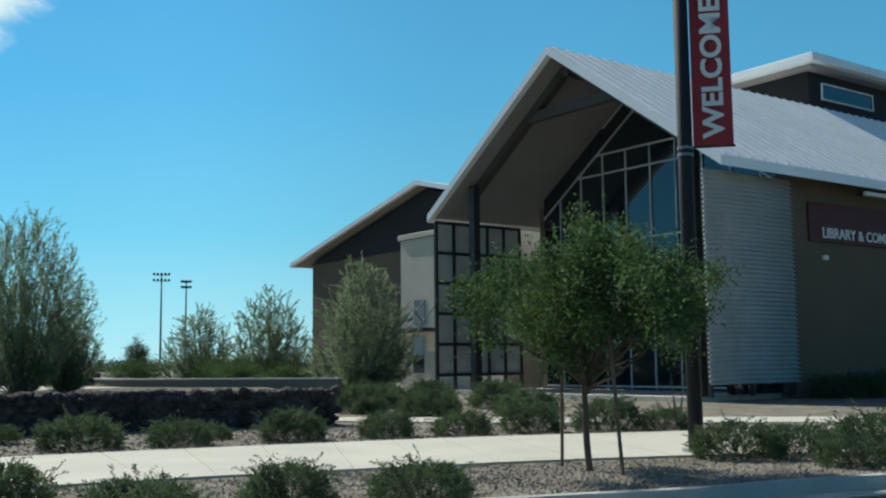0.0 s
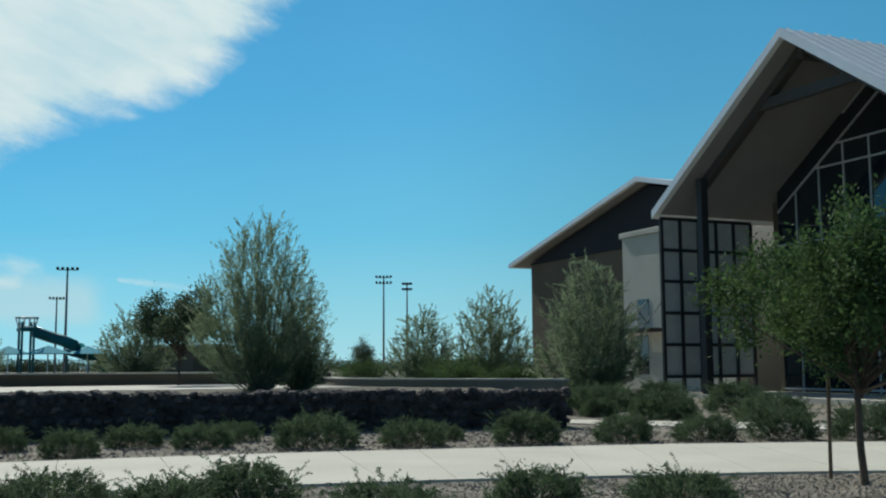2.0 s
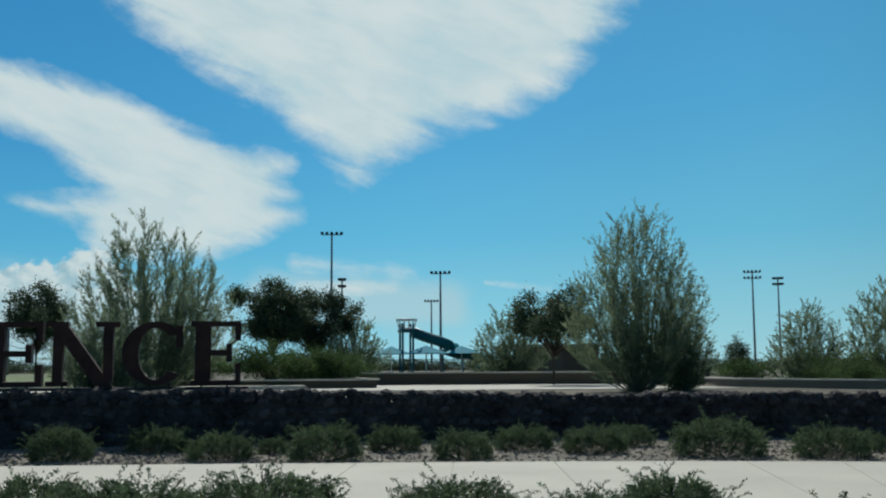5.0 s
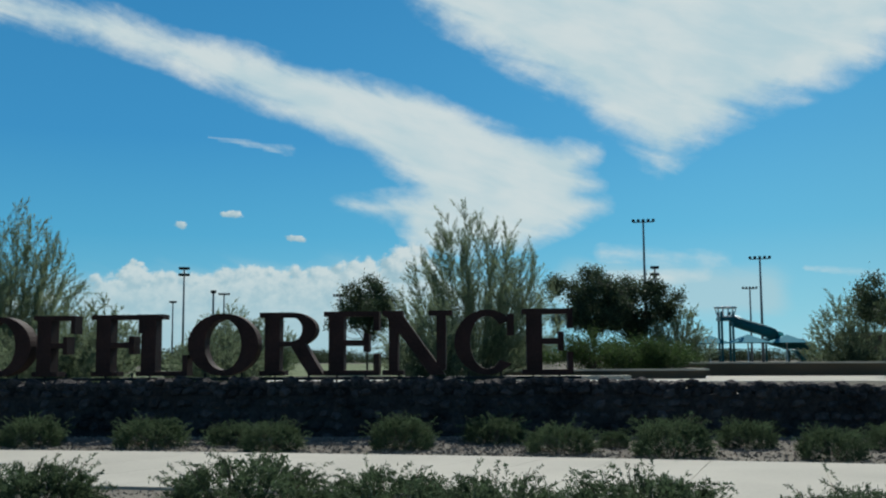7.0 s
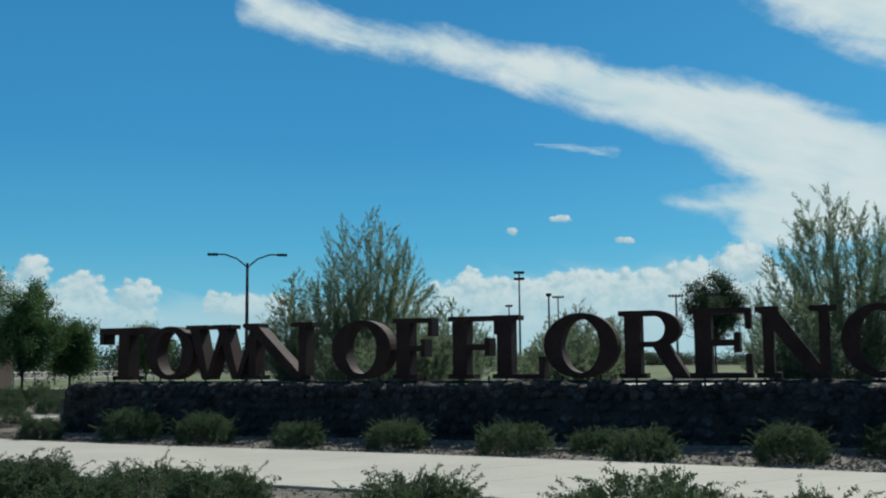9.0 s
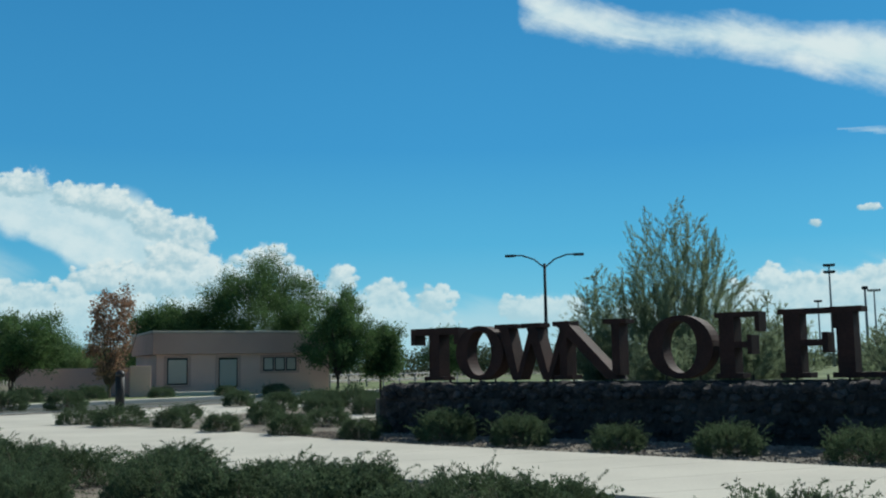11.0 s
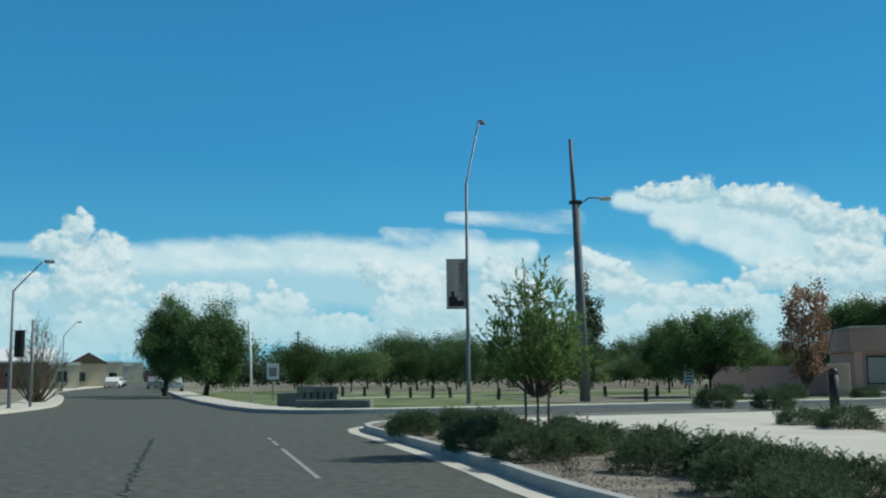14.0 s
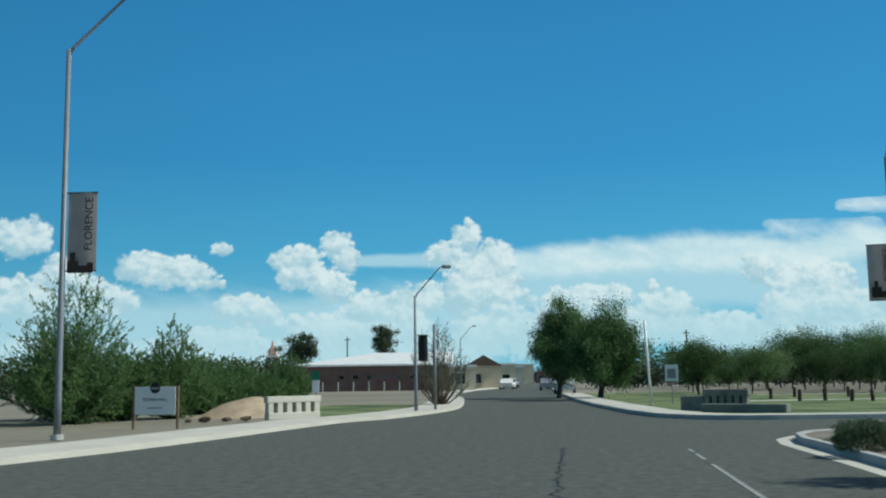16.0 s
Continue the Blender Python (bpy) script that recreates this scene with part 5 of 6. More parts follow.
def sports_light(x, y, h, wide, rows, label):
    ob = root("sports_light", x, y, 0, math.degrees(math.atan2(y, x)), label, "floodlight", "sports field lights")
    b = bmesh.new()
    tube(b, [(0, 0, 0), (0, 0, h)], [0.19, 0.10], 8)
    part("mast", b, M_GALV, ob, smooth=True)
    for k in range(rows):
        b = bmesh.new()
        box(b, -0.06, 0.06, -wide / 2, wide / 2, h - 0.3 - k * 0.9, h - 0.2 - k * 0.9)
        part("crossarm", b, M_GALV, ob)
        for j in range(5):
            yy = -wide / 2 + wide * j / 4
            b = bmesh.new()
            box(b, -0.22, 0.12, yy - 0.17, yy + 0.17, h - 0.25 - k * 0.9, h + 0.08 - k * 0.9, 0.05)
            part("floodlight", b, M_POLE, ob)


for x, y, h, wd, rw in ((136.9, -85.4, 15.2, 2.2, 2), (143.3, -93.9, 14.9, 1.4, 2), (119.7, -20.2, 16.8, 2.2, 1), (126.6, -35.0, 13.2, 2.2, 1), (165.6, -44.3, 12.2, 2.0, 1), (139.2, -24.9, 13.2, 0.8, 2), (147.8, 39.1, 14.3, 1.2, 2), (178.3, 40.5, 12.6, 1.6, 1), (151.9, 17.7, 10.6, 1.7, 1), (187.0, 51.6, 11.8, 1.0, 1), (120.8, 28.4, 9.2, 0.3, 1)):
    sports_light(x, y, h, wd, rw, "tall sports field floodlight mast")

# water slide and shade canopies
sl = root("water_slide", 107.0, -27.5, 0.7, 0, "teal spiral water slide with a roofed tower", "slide")
b = bmesh.new()
for dx, dy in ((-0.6, 1.05), (0.6, 1.05), (-0.6, 2.15), (0.6, 2.15)):
    tube(b, [(dx, dy, -0.8), (dx, dy, 5.2)], 0.12, 6)
part("tower_frame", b, M_TEAL, sl)
b = bmesh.new()
for k in range(12):
    a = 2 * math.pi * k / 12
    tube(b, [(math.cos(a) * 0.8, 1.6 + math.sin(a) * 0.8, 4.7), (math.cos(a) * 1.05, 1.6 + math.sin(a) * 1.05, 5.6)], 0.06, 5)
for rr, zz in ((0.8, 4.7), (1.05, 5.6)):
    tube(b, [(math.cos(2 * math.pi * k / 16) * rr, 1.6 + math.sin(2 * math.pi * k / 16) * rr, zz) for k in range(17)], 0.09, 5)
part("tower_cage", b, M_WHITE, sl, "pale round cage on the tower")
b = bmesh.new()
box(b, -0.8, 0.8, 0.85, 2.35, 4.3, 4.6)
part("platform", b, M_TEAL, sl)
b = bmesh.new()
sp = [(0.0, 0.9, 4.3), (0.5, -0.4, 3.9), (-0.6, -1.7, 3.4), (-1.6, -2.6, 2.9), (0.0, -3.6, 2.7), (1.4, -2.6, 2.4), (0.2, -4.0, 2.1), (-1.0, -5.6, 1.9), (0, -6.8, 1.6), (0.6, -5.4, 1.2), (0, -6.2, 0.4)]
tube(b, sp, 0.55, 8)
part("flume", b, M_TEAL, sl, smooth=True)
for q in ((0.4, -2.4), (0, -4.4), (0, -6)):
    b = bmesh.new()
    tube(b, [(*q, -0.8), (*q, 2.0)], 0.10, 6)
    part("support", b, M_TEAL, sl)
for x, y in ((108, -24.5), (104, -27.2), (106, -31.5), (109, -20.5)):
    um = root("shade_umbrella", x, y, 0.7, 0, "turquoise square poolside shade umbrella", "umbrella", "poolside umbrellas")
    b = bmesh.new()
    tip = b.verts.new((0, 0, 2.9))
    cs = [b.verts.new((sx * 1.7, sy * 1.7, 2.1)) for sx, sy in ((-1, -1), (1, -1), (1, 1), (-1, 1))]
    c2 = [b.verts.new((sx * 1.66, sy * 1.66, 2.06)) for sx, sy in ((-1, -1), (1, -1), (1, 1), (-1, 1))]
    t2 = b.verts.new((0, 0, 2.82))
    for i in range(4):
        b.faces.new((tip, cs[i], cs[(i + 1) % 4]))
        b.faces.new((t2, c2[(i + 1) % 4], c2[i]))
        b.faces.new((cs[i], c2[i], c2[(i + 1) % 4], cs[(i + 1) % 4]))
    part("canopy", b, M_CANVAS, um)
    b = bmesh.new()
    tube(b, [(0, 0, -0.7), (0, 0, 2.8)], 0.07, 6)
    part("pole", b, M_WHITE, um)
fence = root("pool_fence", 98, -32, 0.7, 0, "thin dark metal pool fence", "fence")
for k in range(24):
    b = bmesh.new()
    tube(b, [(0, k * 0.9, -0.2), (0, k * 0.9, 1.5)], 0.03, 5)
    part("post", b, M_STEEL, fence)
for z in (0.2, 1.4):
    b = bmesh.new()
    box(b, -0.02, 0.02, 0, 20.7, z, z + 0.05)
    part("rail", b, M_STEEL, fence)
far_house = root("park_building", 76.0, -32.0, 0.6, 23, "tan flat-roofed park building behind the trees", "building")
b = bmesh.new()
box(b, 0, 5, -2.0, 2.0, 0, 2.3)
part("wall", b, M_STUCCO, far_house)
b = bmesh.new()
box(b, -0.4, 5.4, -2.3, 2.3, 2.3, 2.5)
part("roof", b, M_SOFFIT, far_house)
bin_ = root("litter_bin", 54.4, -32.5, 0.74, 0, "square dark brown litter bin on the plaza", "bin")
b = bmesh.new()
box(b, -0.33, 0.33, -0.33, 0.33, 0, 1.0, 0.03)
part("body", b, M_BARK_D, bin_)
b = bmesh.new()
box(b, -0.37, 0.37, -0.37, 0.37, 1.0, 1.1, 0.02)
part("lid", b, M_STEEL, bin_)

# ---- pink building ----
pink = new("pink_building")
pink.matrix_world = pose(43.44, 48.2, 0, 0, 0, -30)
tagged(pink, "low flat-roofed pink stucco office building", "building")
b = bmesh.new()
box(b, 0, 10.1, 0, 7.5, 0, 2.42)
part("wall", b, M_PINK, pink)
b = bmesh.new()
box(b, -0.25, 10.2, -0.25, 7.7, 2.38, 3.58, 0.02)
part("fascia", b, M_PINK_D, pink, "deep dusty pink roof fascia")
b = bmesh.new()
box(b, -0.32, 10.27, -0.32, 7.77, 3.58, 3.70, 0.02)
part("coping", b, M_STUCCO_L, pink, "pale roof edge")
b = bmesh.new()
box(b, -7.0, 0.3, 5.2, 7.4, 0, 1.7)
part("wing_wall", b, M_PINK, pink)


def opening(x0, x1, z0, z1, panes, door=False):
    b = bmesh.new()
    for q in ((x0 - 0.15, x0, z0, z1 + 0.1), (x1, x1 + 0.15, z0, z1 + 0.1), (x0, x1, z1, z1 + 0.1)):
        box(b, q[0], q[1], -0.05, 0.02, q[2], q[3])
    if not door:
        box(b, x0 - 0.14, x1 + 0.14, -0.08, 0.02, z0 - 0.1, z0)
    fr = part("door" if door else "window", b, M_PINK_D, pink)
    wd = (x1 - x0) / panes
    for k in range(panes):
        b = bmesh.new()
        box(b, x0 + k * wd + 0.03, x0 + (k + 1) * wd - 0.03, -0.022, 0.01, z0 + 0.03, z1 - 0.03)
        part("pane", b, M_GLASS, fr)
        b = bmesh.new()
        box(b, x0 + k * wd + 0.09, x0 + (k + 1) * wd - 0.09, -0.03, -0.024, z0 + 0.10, z0 + (z1 - z0) * 0.92)
        part("blind", b, M_STUCCO_L, fr)


opening(0.55, 1.75, 0.65, 2.2, 1)
opening(3.45, 4.6, 0.45, 2.2, 1, True)
opening(6.05, 8.1, 1.35, 2.2, 3)
b = bmesh.new()
box(b, -0.6, 3.4, -2.4, -0.6, 0.05, 0.32, 0.03)
tagged(link_bm("entrance_step", b, M_CONC), "low pale concrete entrance step", "step").matrix_world = pose(43.44, 48.2, 0, 0, 0, -30)
gatepost = root("wall_panel", 41.6, 47.2, 0, -30, "pale pink stucco gate panel", "wall")
b = bmesh.new()
box(b, -0.6, 0.5, -0.1, 0.1, 0, 1.75, 0.02)
part("panel", b, M_PINK, gatepost)

# pale pipe fence past the pink building
pipe = root("pipe_fence", 60.5, 50.4, 0.1, 4, "pale pipe rail fence beside the pink building", "fence")
for k in range(9):
    b = bmesh.new()
    tube(b, [(k * 2.2, 0, -0.1), (k * 2.2, 0, 0.95)], 0.05, 6)
    part("post", b, M_GALV, pipe)
for z in (0.5, 0.92):
    b = bmesh.new()
    tube(b, [(-0.1, 0, z), (17.8, 0, z)], 0.04, 6)
    part("rail", b, M_GALV, pipe)

# dark post light by the path
tot = root("bollard_post", 25.1, 27.6, 0.1, 0, "dark round-topped steel post light by the path", "bollard")
b = bmesh.new()
tube(b, [(0, 0, 0), (0, 0, 1.18)], 0.14, 12)
part("post", b, M_BLACK, tot, smooth=True)
b = bmesh.new()
tube(b, [(0, 0, 1.18), (0, 0, 1.28), (0, 0, 1.36)], [0.15, 0.14, 0.06], 12)
part("cap", b, M_STEEL, tot, smooth=True)


def sign_panel(name, x, y, rz, w, z0, z1, label, post_x=(0.0,), mat=M_WHITE, category="sign"):
    ob = root(name, x, y, 0, rz, label, category)
    b = bmesh.new()
    box(b, -w / 2, w / 2, -0.02, 0.02, z0, z1, 0.005)
    part("panel", b, mat, ob)
    for px in post_x:
        b = bmesh.new()
        tube(b, [(px, 0.05, 0.02), (px, 0.05, z1 + (0.03 if len(post_x) > 1 else -0.05))], 0.03 if len(post_x) == 1 else 0.05, 7)
        part("post", b, M_WOOD if len(post_x) > 1 else M_GALV, ob)
    return ob


s1 = sign_panel("notice_sign", 34.4, 49.8, -34, 0.48, 0.75, 1.85, "white notice sign with small dark print on a post")
b = bmesh.new()
for k in range(5):
    box(b, -0.17, 0.17, -0.03, -0.022, 0.9 + k * 0.17, 0.96 + k * 0.17)
part("print", b, M_BLACK, s1)
s2 = sign_panel("road_sign", 14.4, 57.0, -12, 0.62, 1.2, 2.0, "small pale square road sign on a post")
b = bmesh.new()
box(b, -0.2, 0.2, -0.03, -0.022, 1.35, 1.8)
part("print", b, M_SOFFIT, s2)
th = sign_panel("town_hall_sign", -5.30, 38.6, -8, 1.36, 0.46, 1.34, "white town hall sign board between two brown posts", (-0.74, 0.74))
words("lettering", "TOWN HALL", 0.145, M_POLE, th, Matrix.Translation((0, -0.025, 0.93)) @ pose(0, 0, 0, 90, 0, 0), 0.004, 1.0)
b = bmesh.new()
tube(b, [(0, -0.03, 1.30), (0, 0.0, 1.30)], 0.17, 18)
part("emblem", b, M_POLE, th)
b = bmesh.new()
box(b, -0.13, 0.13, -0.038, -0.031, 1.25, 1.33)
part("emblem_band", b, M_SOFFIT, th)
b = bmesh.new()
box(b, -0.25, 0.25, -0.03, -0.022, 0.66, 0.69)
part("print", b, M_SOFFIT, th)
gs = sign_panel("street_name_sign", -1.7, 48.5, 0, 0.3, 1.0, 1.85, "green and white street sign on a thin post", mat=M_WHITE)
b = bmesh.new()
box(b, -0.16, 0.16, -0.03, -0.021, 1.5, 1.85)
part("upper_panel", b, material("sign_green", (0.02, 0.16, 0.09), 0.6), gs)


def barrier(x, y, rz, w, label, mat=M_CONC):
    """Low concrete rail on short piers."""
    ob = root("culvert_rail", x, y, 0.05, rz, label, "barrier", "culvert rails")
    b = bmesh.new()
    box(b, -w / 2, w / 2, -0.16, 0.16, 0, 0.26, 0.02)
    part("footing", b, mat, ob)
    b = bmesh.new()
    box(b, -w / 2 - 0.05, w / 2 + 0.05, -0.14, 0.14, 0.62, 0.86, 0.02)
    part("top_rail", b, mat, ob)
    # added dark sheet: its colour stands in for shade in the openings
    b = bmesh.new()
    box(b, -w / 2 + 0.05, w / 2 - 0.05, 0.125, 0.15, 0.26, 0.62)
    part("shade_backing", b, M_BARK_D, ob, "added dark panel standing in for shade between the piers")
    n = 6
    for k in range(n):
        u = -w / 2 + 0.12 + (w - 0.24) * k / (n - 1)
        b = bmesh.new()
        box(b, u - 0.11, u + 0.11, -0.12, 0.12, 0.26, 0.62)
        part("pier", b, mat, ob)


barrier(-2.0, 44.8, 42, 2.25, "white concrete culvert rail on short piers")
barrier(14.5, 46.4, -40, 1.8, "weathered grey culvert rail by the park corner", M_WEATHERED)
blk = root("concrete_block", 13.4, 47.3, 0.05, -20, "short weathered concrete block", "block")
b = bmesh.new()
box(b, -0.45, 0.45, -0.3, 0.3, 0, 0.62, 0.03)
part("body", b, M_WEATHERED, blk)
cbw = root("garden_edge", 14.9, 44.0, 0.05, -40, "low weathered concrete edging wall", "edging")
b = bmesh.new()
box(b, -2.0, 1.3, -0.2, 0.2, 0, 0.36, 0.03)
part("body", b, M_WEATHERED, cbw)

# wooden bollards of the park
bo = root("park_bollard", 0, 0, 0, 0, "short dark wooden park bollard", "bollard", "park bollards")
b = bmesh.new()
tube(b, [(0, 0, -0.1), (0, 0, 0.54), (0, 0, 0.60)], [0.10, 0.10, 0.06], 8)
part("post", b, M_BARK_D, bo)
bo.matrix_world = pose(20.4, 66.6, 0.1)
for x, y in ((21.5, 65.5), (21.3, 59.6), (22.7, 59.9), (23.2, 57.5), (24.4, 58.0), (24.9, 52.2), (28.3, 53.5), (28.9, 44.6), (32.0, 54.3), (34.6, 53.3), (40.2, 57.1), (26.9, 68.5), (24.0, 69.4)):
    copy_thing(bo, pose(x, y, 0.1, rng.uniform(-4, 4), rng.uniform(-4, 4), 0))

# soil mound
b = bmesh.new()
bmesh.ops.create_grid(b, x_segments=18, y_segments=18, size=1)
for v in b.verts:
    d = v.co.xy.length
    v.co.z = 0.86 * (0.5 + 0.5 * math.cos(min(1.0, d) * math.pi)) + 0.10 * noise.noise(v.co * 3) * (d < 0.95) - 0.04
    v.co.x *= 2.9
    v.co.y *= 1.9
md = link_bm("soil_mound", b, M_SOIL, smooth=True)
md.matrix_world = pose(-4.7, 50.0, 0.0)
tagged(md, "small heap of pale soil beside the culvert", "mound")

# ---- far street buildings ----
wh = root("brick_warehouse", -18.3, 153, 0, 4, "long brown brick warehouse with a white roof", "building")
b = bmesh.new()
box(b, -1.6, 20, 0, 12, 0, 3.5)
part("wall", b, M_BRICK, wh)
b = bmesh.new()
v = [b.verts.new(c) for c in ((-2.4, -0.6, 3.5), (20.4, -0.6, 3.5), (20.4, 12.6, 3.5), (-2.4, 12.6, 3.5), (9, 6, 5.5), (20.4, 6, 5.5), (-2.4, -0.6, 3.75), (20.4, -0.6, 3.75))]
for f in ((6, 7, 5, 4), (0, 1, 7, 6), (0, 6, 4, 3), (3, 4, 5, 2), (1, 2, 5, 7), (0, 3, 2, 1)):
    b.faces.new([v[i] for i in f])
part("roof", b, M_WHITE, wh)
for k in range(6):
    b = bmesh.new()
    box(b, 4.0 + k * 2.0, 4.7 + k * 2.0, -0.05, 0.05, 1.7, 2.2)
    part("window", b, M_GLASS, wh)
for k in range(7):
    ob = root("fence_post", -16 + k * 2.1, 149 + k * 0.1, 0, 0, "pale metal fence post before the warehouse", "post", "warehouse posts")
    b = bmesh.new()
    tube(b, [(0, 0, 0), (0, 0, 1.3)], 0.09, 6)
    part("shaft", b, M_KERB, ob)


def shop(x, y, rz, w, d, h, mat, gable, label):
    ob = root("shop_house", x, y, 0, rz, label, "building", "main street buildings")
    b = bmesh.new()
    box(b, 0, w, 0, d, 0, h)
    part("wall", b, mat, ob)
    b = bmesh.new()
    if gable:
        v = [b.verts.new(c) for c in ((-0.4, -0.4, h), (w + 0.4, -0.4, h), (w / 2, -0.4, h + gable), (-0.4, d + 0.4, h), (w + 0.4, d + 0.4, h), (w / 2, d + 0.4, h + gable))]
        for f in ((0, 1, 2), (5, 4, 3), (0, 3, 4, 1), (1, 4, 5, 2), (2, 5, 3, 0)):
            b.faces.new([v[i] for i in f])
    else:
        box(b, -0.15, w + 0.15, -0.15, d + 0.15, h, h + 0.3)
    part("roof", b, M_STUCCO if gable else M_WHITE, ob)
    for k in range(max(1, int(w / 3))):
        b = bmesh.new()
        box(b, 0.8 + k * 3, 2.0 + k * 3, -0.04, 0.04, 0.9, 2.2)
        part("window", b, M_GLASS, ob)


shop(1.6, 140, 0, 3.4, 9, 3.0, M_CREAM, 0, "low cream shop with a flat porch roof")
shop(3.8, 166, 0, 4.8, 10, 3.5, M_CREAM, 1.6, "cream stucco gabled shop")
shop(9.0, 192, 0, 3.0, 12, 3.9, M_CREAM, 0, "low cream shop front")
shop(10.6, 226, 0, 4.4, 14, 3.8, M_STUCCO_L, 0, "pale stucco shop front")
shop(15.0, 268, 0, 4.5, 14, 4.8, M_CREAM, 0, "pale shop front far along the street")
shop(24.0, 330, 0, 12.0, 12, 3.6, M_BRICK, 0, "brown shop block far along the street")
tw = root("courthouse_tower", -52, 300, 0, 0, "pinkish brick clock tower with a dusty pink cupola", "tower")
b = bmesh.new()
box(b, -1.6, 1.6, -1.6, 1.6, 0, 8.6)
part("shaft", b, M_BRICK, tw)
b = bmesh.new()
tube(b, [(0, 0, 8.6), (0, 0, 9.4), (0, 0, 10.6), (0, 0, 11.3), (0, 0, 13.2)], [1.7, 1.5, 1.2, 0.6, 0.08], 10)
part("cupola", b, M_PINK_D, tw)
b = bmesh.new()
box(b, -1.85, 1.85, -1.85, 1.85, 8.3, 8.75)
part("cornice", b, M_WHITE, tw, "white cornice")
for sx in (-1.2, 1.2):
    b = bmesh.new()
    tube(b, [(sx, -1.45, 8.75), (sx, -1.45, 10.4)], 0.16, 6)
    part("column", b, M_WHITE, tw)
b = bmesh.new()
tube(b, [(0, -1.72, 7.3), (0, -1.6, 7.3)], 0.7, 14)
part("clock_face", b, M_WHITE, tw, "white clock face")

# parked cars far along the street
def car(x, y, rz, mat, label):
    ob = root("parked_car", x, y, 0, rz, label, "car", "parked cars")
    b = bmesh.new()
    prof = [(-2.2, 0.35), (2.2, 0.35), (2.25, 0.75), (1.3, 0.95), (0.75, 1.45), (-1.2, 1.48), (-1.9, 1.0), (-2.25, 0.9)]
    lo = [b.verts.new((u, -0.85, z)) for u, z in prof]
    hi = [b.verts.new((u, 0.85, z)) for u, z in prof]
    b.faces.new(lo)
    b.faces.new(hi[::-1])
    for i in range(len(prof)):
        b.faces.new((lo[i], lo[(i + 1) % len(prof)], hi[(i + 1) % len(prof)], hi[i]))
    part("body", b, mat, ob)
    b = bmesh.new()
    box(b, -1.25, 0.8, -0.87, 0.87, 1.0, 1.36)
    part("side_window", b, M_GLASS, ob)
    for u in (-1.4, 1.4):
        for v_ in (-0.86, 0.86):
            b = bmesh.new()
            tube(b, [(u, v_ - 0.1, 0.32), (u, v_ + 0.1, 0.32)], 0.32, 12)
            part("wheel", b, M_BLACK, ob)


M_SILVER = material("silver_car_paint", (0.45, 0.46, 0.47), 0.35, metal=0.6, vary=0.04, bump=0)
car(9.4, 150, 80, M_WHITE, "white parked car by the kerb")
car(13.6, 132, 85, M_SILVER, "silver parked car under the trees")
car(11.0, 178, 82, M_SILVER, "silver car far along the street")
car(15.6, 150, 84, M_WHITE, "white van-like car far along the street")
car(13.2, 104, 86, M_WHITE, "pale parked car under the pepper tree")
for x, y, h, w, sd in ((-12.2, 204, 12.6, 4.6, 171), (-22.6, 172, 9.2, 6.4, 172)):
    put(round_tree(h, w, h * 0.45, 0.2, 36, 6000, (0.4, 0.16), 0.45, M_LEAF_DK, M_BARK_D, sd, squash=0.8), x, y, 0.0, "dark-crowned tree behind the warehouse", group="town trees")
street_lamp(3.4, 114.8, 5.6, 1.4, 72, 1.4, "distant galvanised street lamp with a raking arm", r=0.07)
# bare grey tree by the street
bare = feather_tree(4.3, 3.4, 30, 34, 9000, (0.16, 0.016), M_TWIG, M_BARK, 99, 0.3)
put(bare, 2.9, 62.0, 0.1, "bare grey tree with fine twigs beside the street")


# utility poles on the skyline
for x, y, h in ((-20, 210, 10), (42, 190, 9.5), (100, 150, 9)):
    ob = root("utility_pole", x, y, 0, 0, "distant wooden utility pole with crossarm", "pole", "distant utility poles")
    b = bmesh.new()
    tube(b, [(0, 0, 0), (0, 0, h)], 0.13, 6)
    part("shaft", b, M_BARK_D, ob)
    b = bmesh.new()
    box(b, -0.6, 0.6, -0.06, 0.06, h - 0.6, h - 0.45)
    part("crossarm", b, M_BARK_D, ob)

# ---- sky backdrop with clouds ----
# outlines of the two high ice clouds, in degrees of azimuth and rise
ICE = ([(60, 20.2), (66, 18.3), (71, 17.9), (74.4, 16.9), (78.4, 16.4), (84.3, 15.0), (87.8, 14.3), (91.6, 12.4), (97.3, 11.2), (96.6, 10.2), (97.4, 9.3), (96.3, 8.9), (97.8, 8.3), (95.5, 7.1), (92, 5.8), (87, 6.2), (86.6, 7.6), (83.0, 8.5), (87.6, 8.9), (87.4, 9.6), (84.3, 11.6), (80, 13.2), (74.7, 15.4), (70, 16.6), (65, 17.2), (60, 18.6)],
       [(84, 23), (87.5, 18.8), (92.6, 15.7), (98.7, 12.0), (100.9, 9.9), (103.5, 11.5), (107.4, 13.2), (111.5, 14.6), (114.6, 17.2), (117.2, 20), (118.5, 23), (119, 28), (84, 28)])
STREAKS = [(97.5, 5.7, 104, 5.2, 0.55, 0.5), (103, 4.4, 98, 4.2, 0.4, 0.5), (108, 4.6, 111.5, 4.2, 0.18, 0.3), (76, 11.9, 80.5, 11.3, 0.15, 0.35), (19.5, 8.6, 26.5, 8.2, 0.3, 0.7), (16, 7.6, 21, 7.2, 0.5, 0.7)]
VEIL = [(2, 5.0, 20, 5.0, 2.2, 2.2), (20, 4.5, 31, 4.0, 3.0, 3.0), (40, 2, 64, 1.5, 3.2, 2.4), (68, 2, 92, 2, 3.2, 4.2), (-40, 2, 0, 3, 2.6, 3.0), (96, 3.6, 106, 3.4, 2.0, 1.8), (-6, 6.5, 0, 6.6, 0.4, 0.7)]
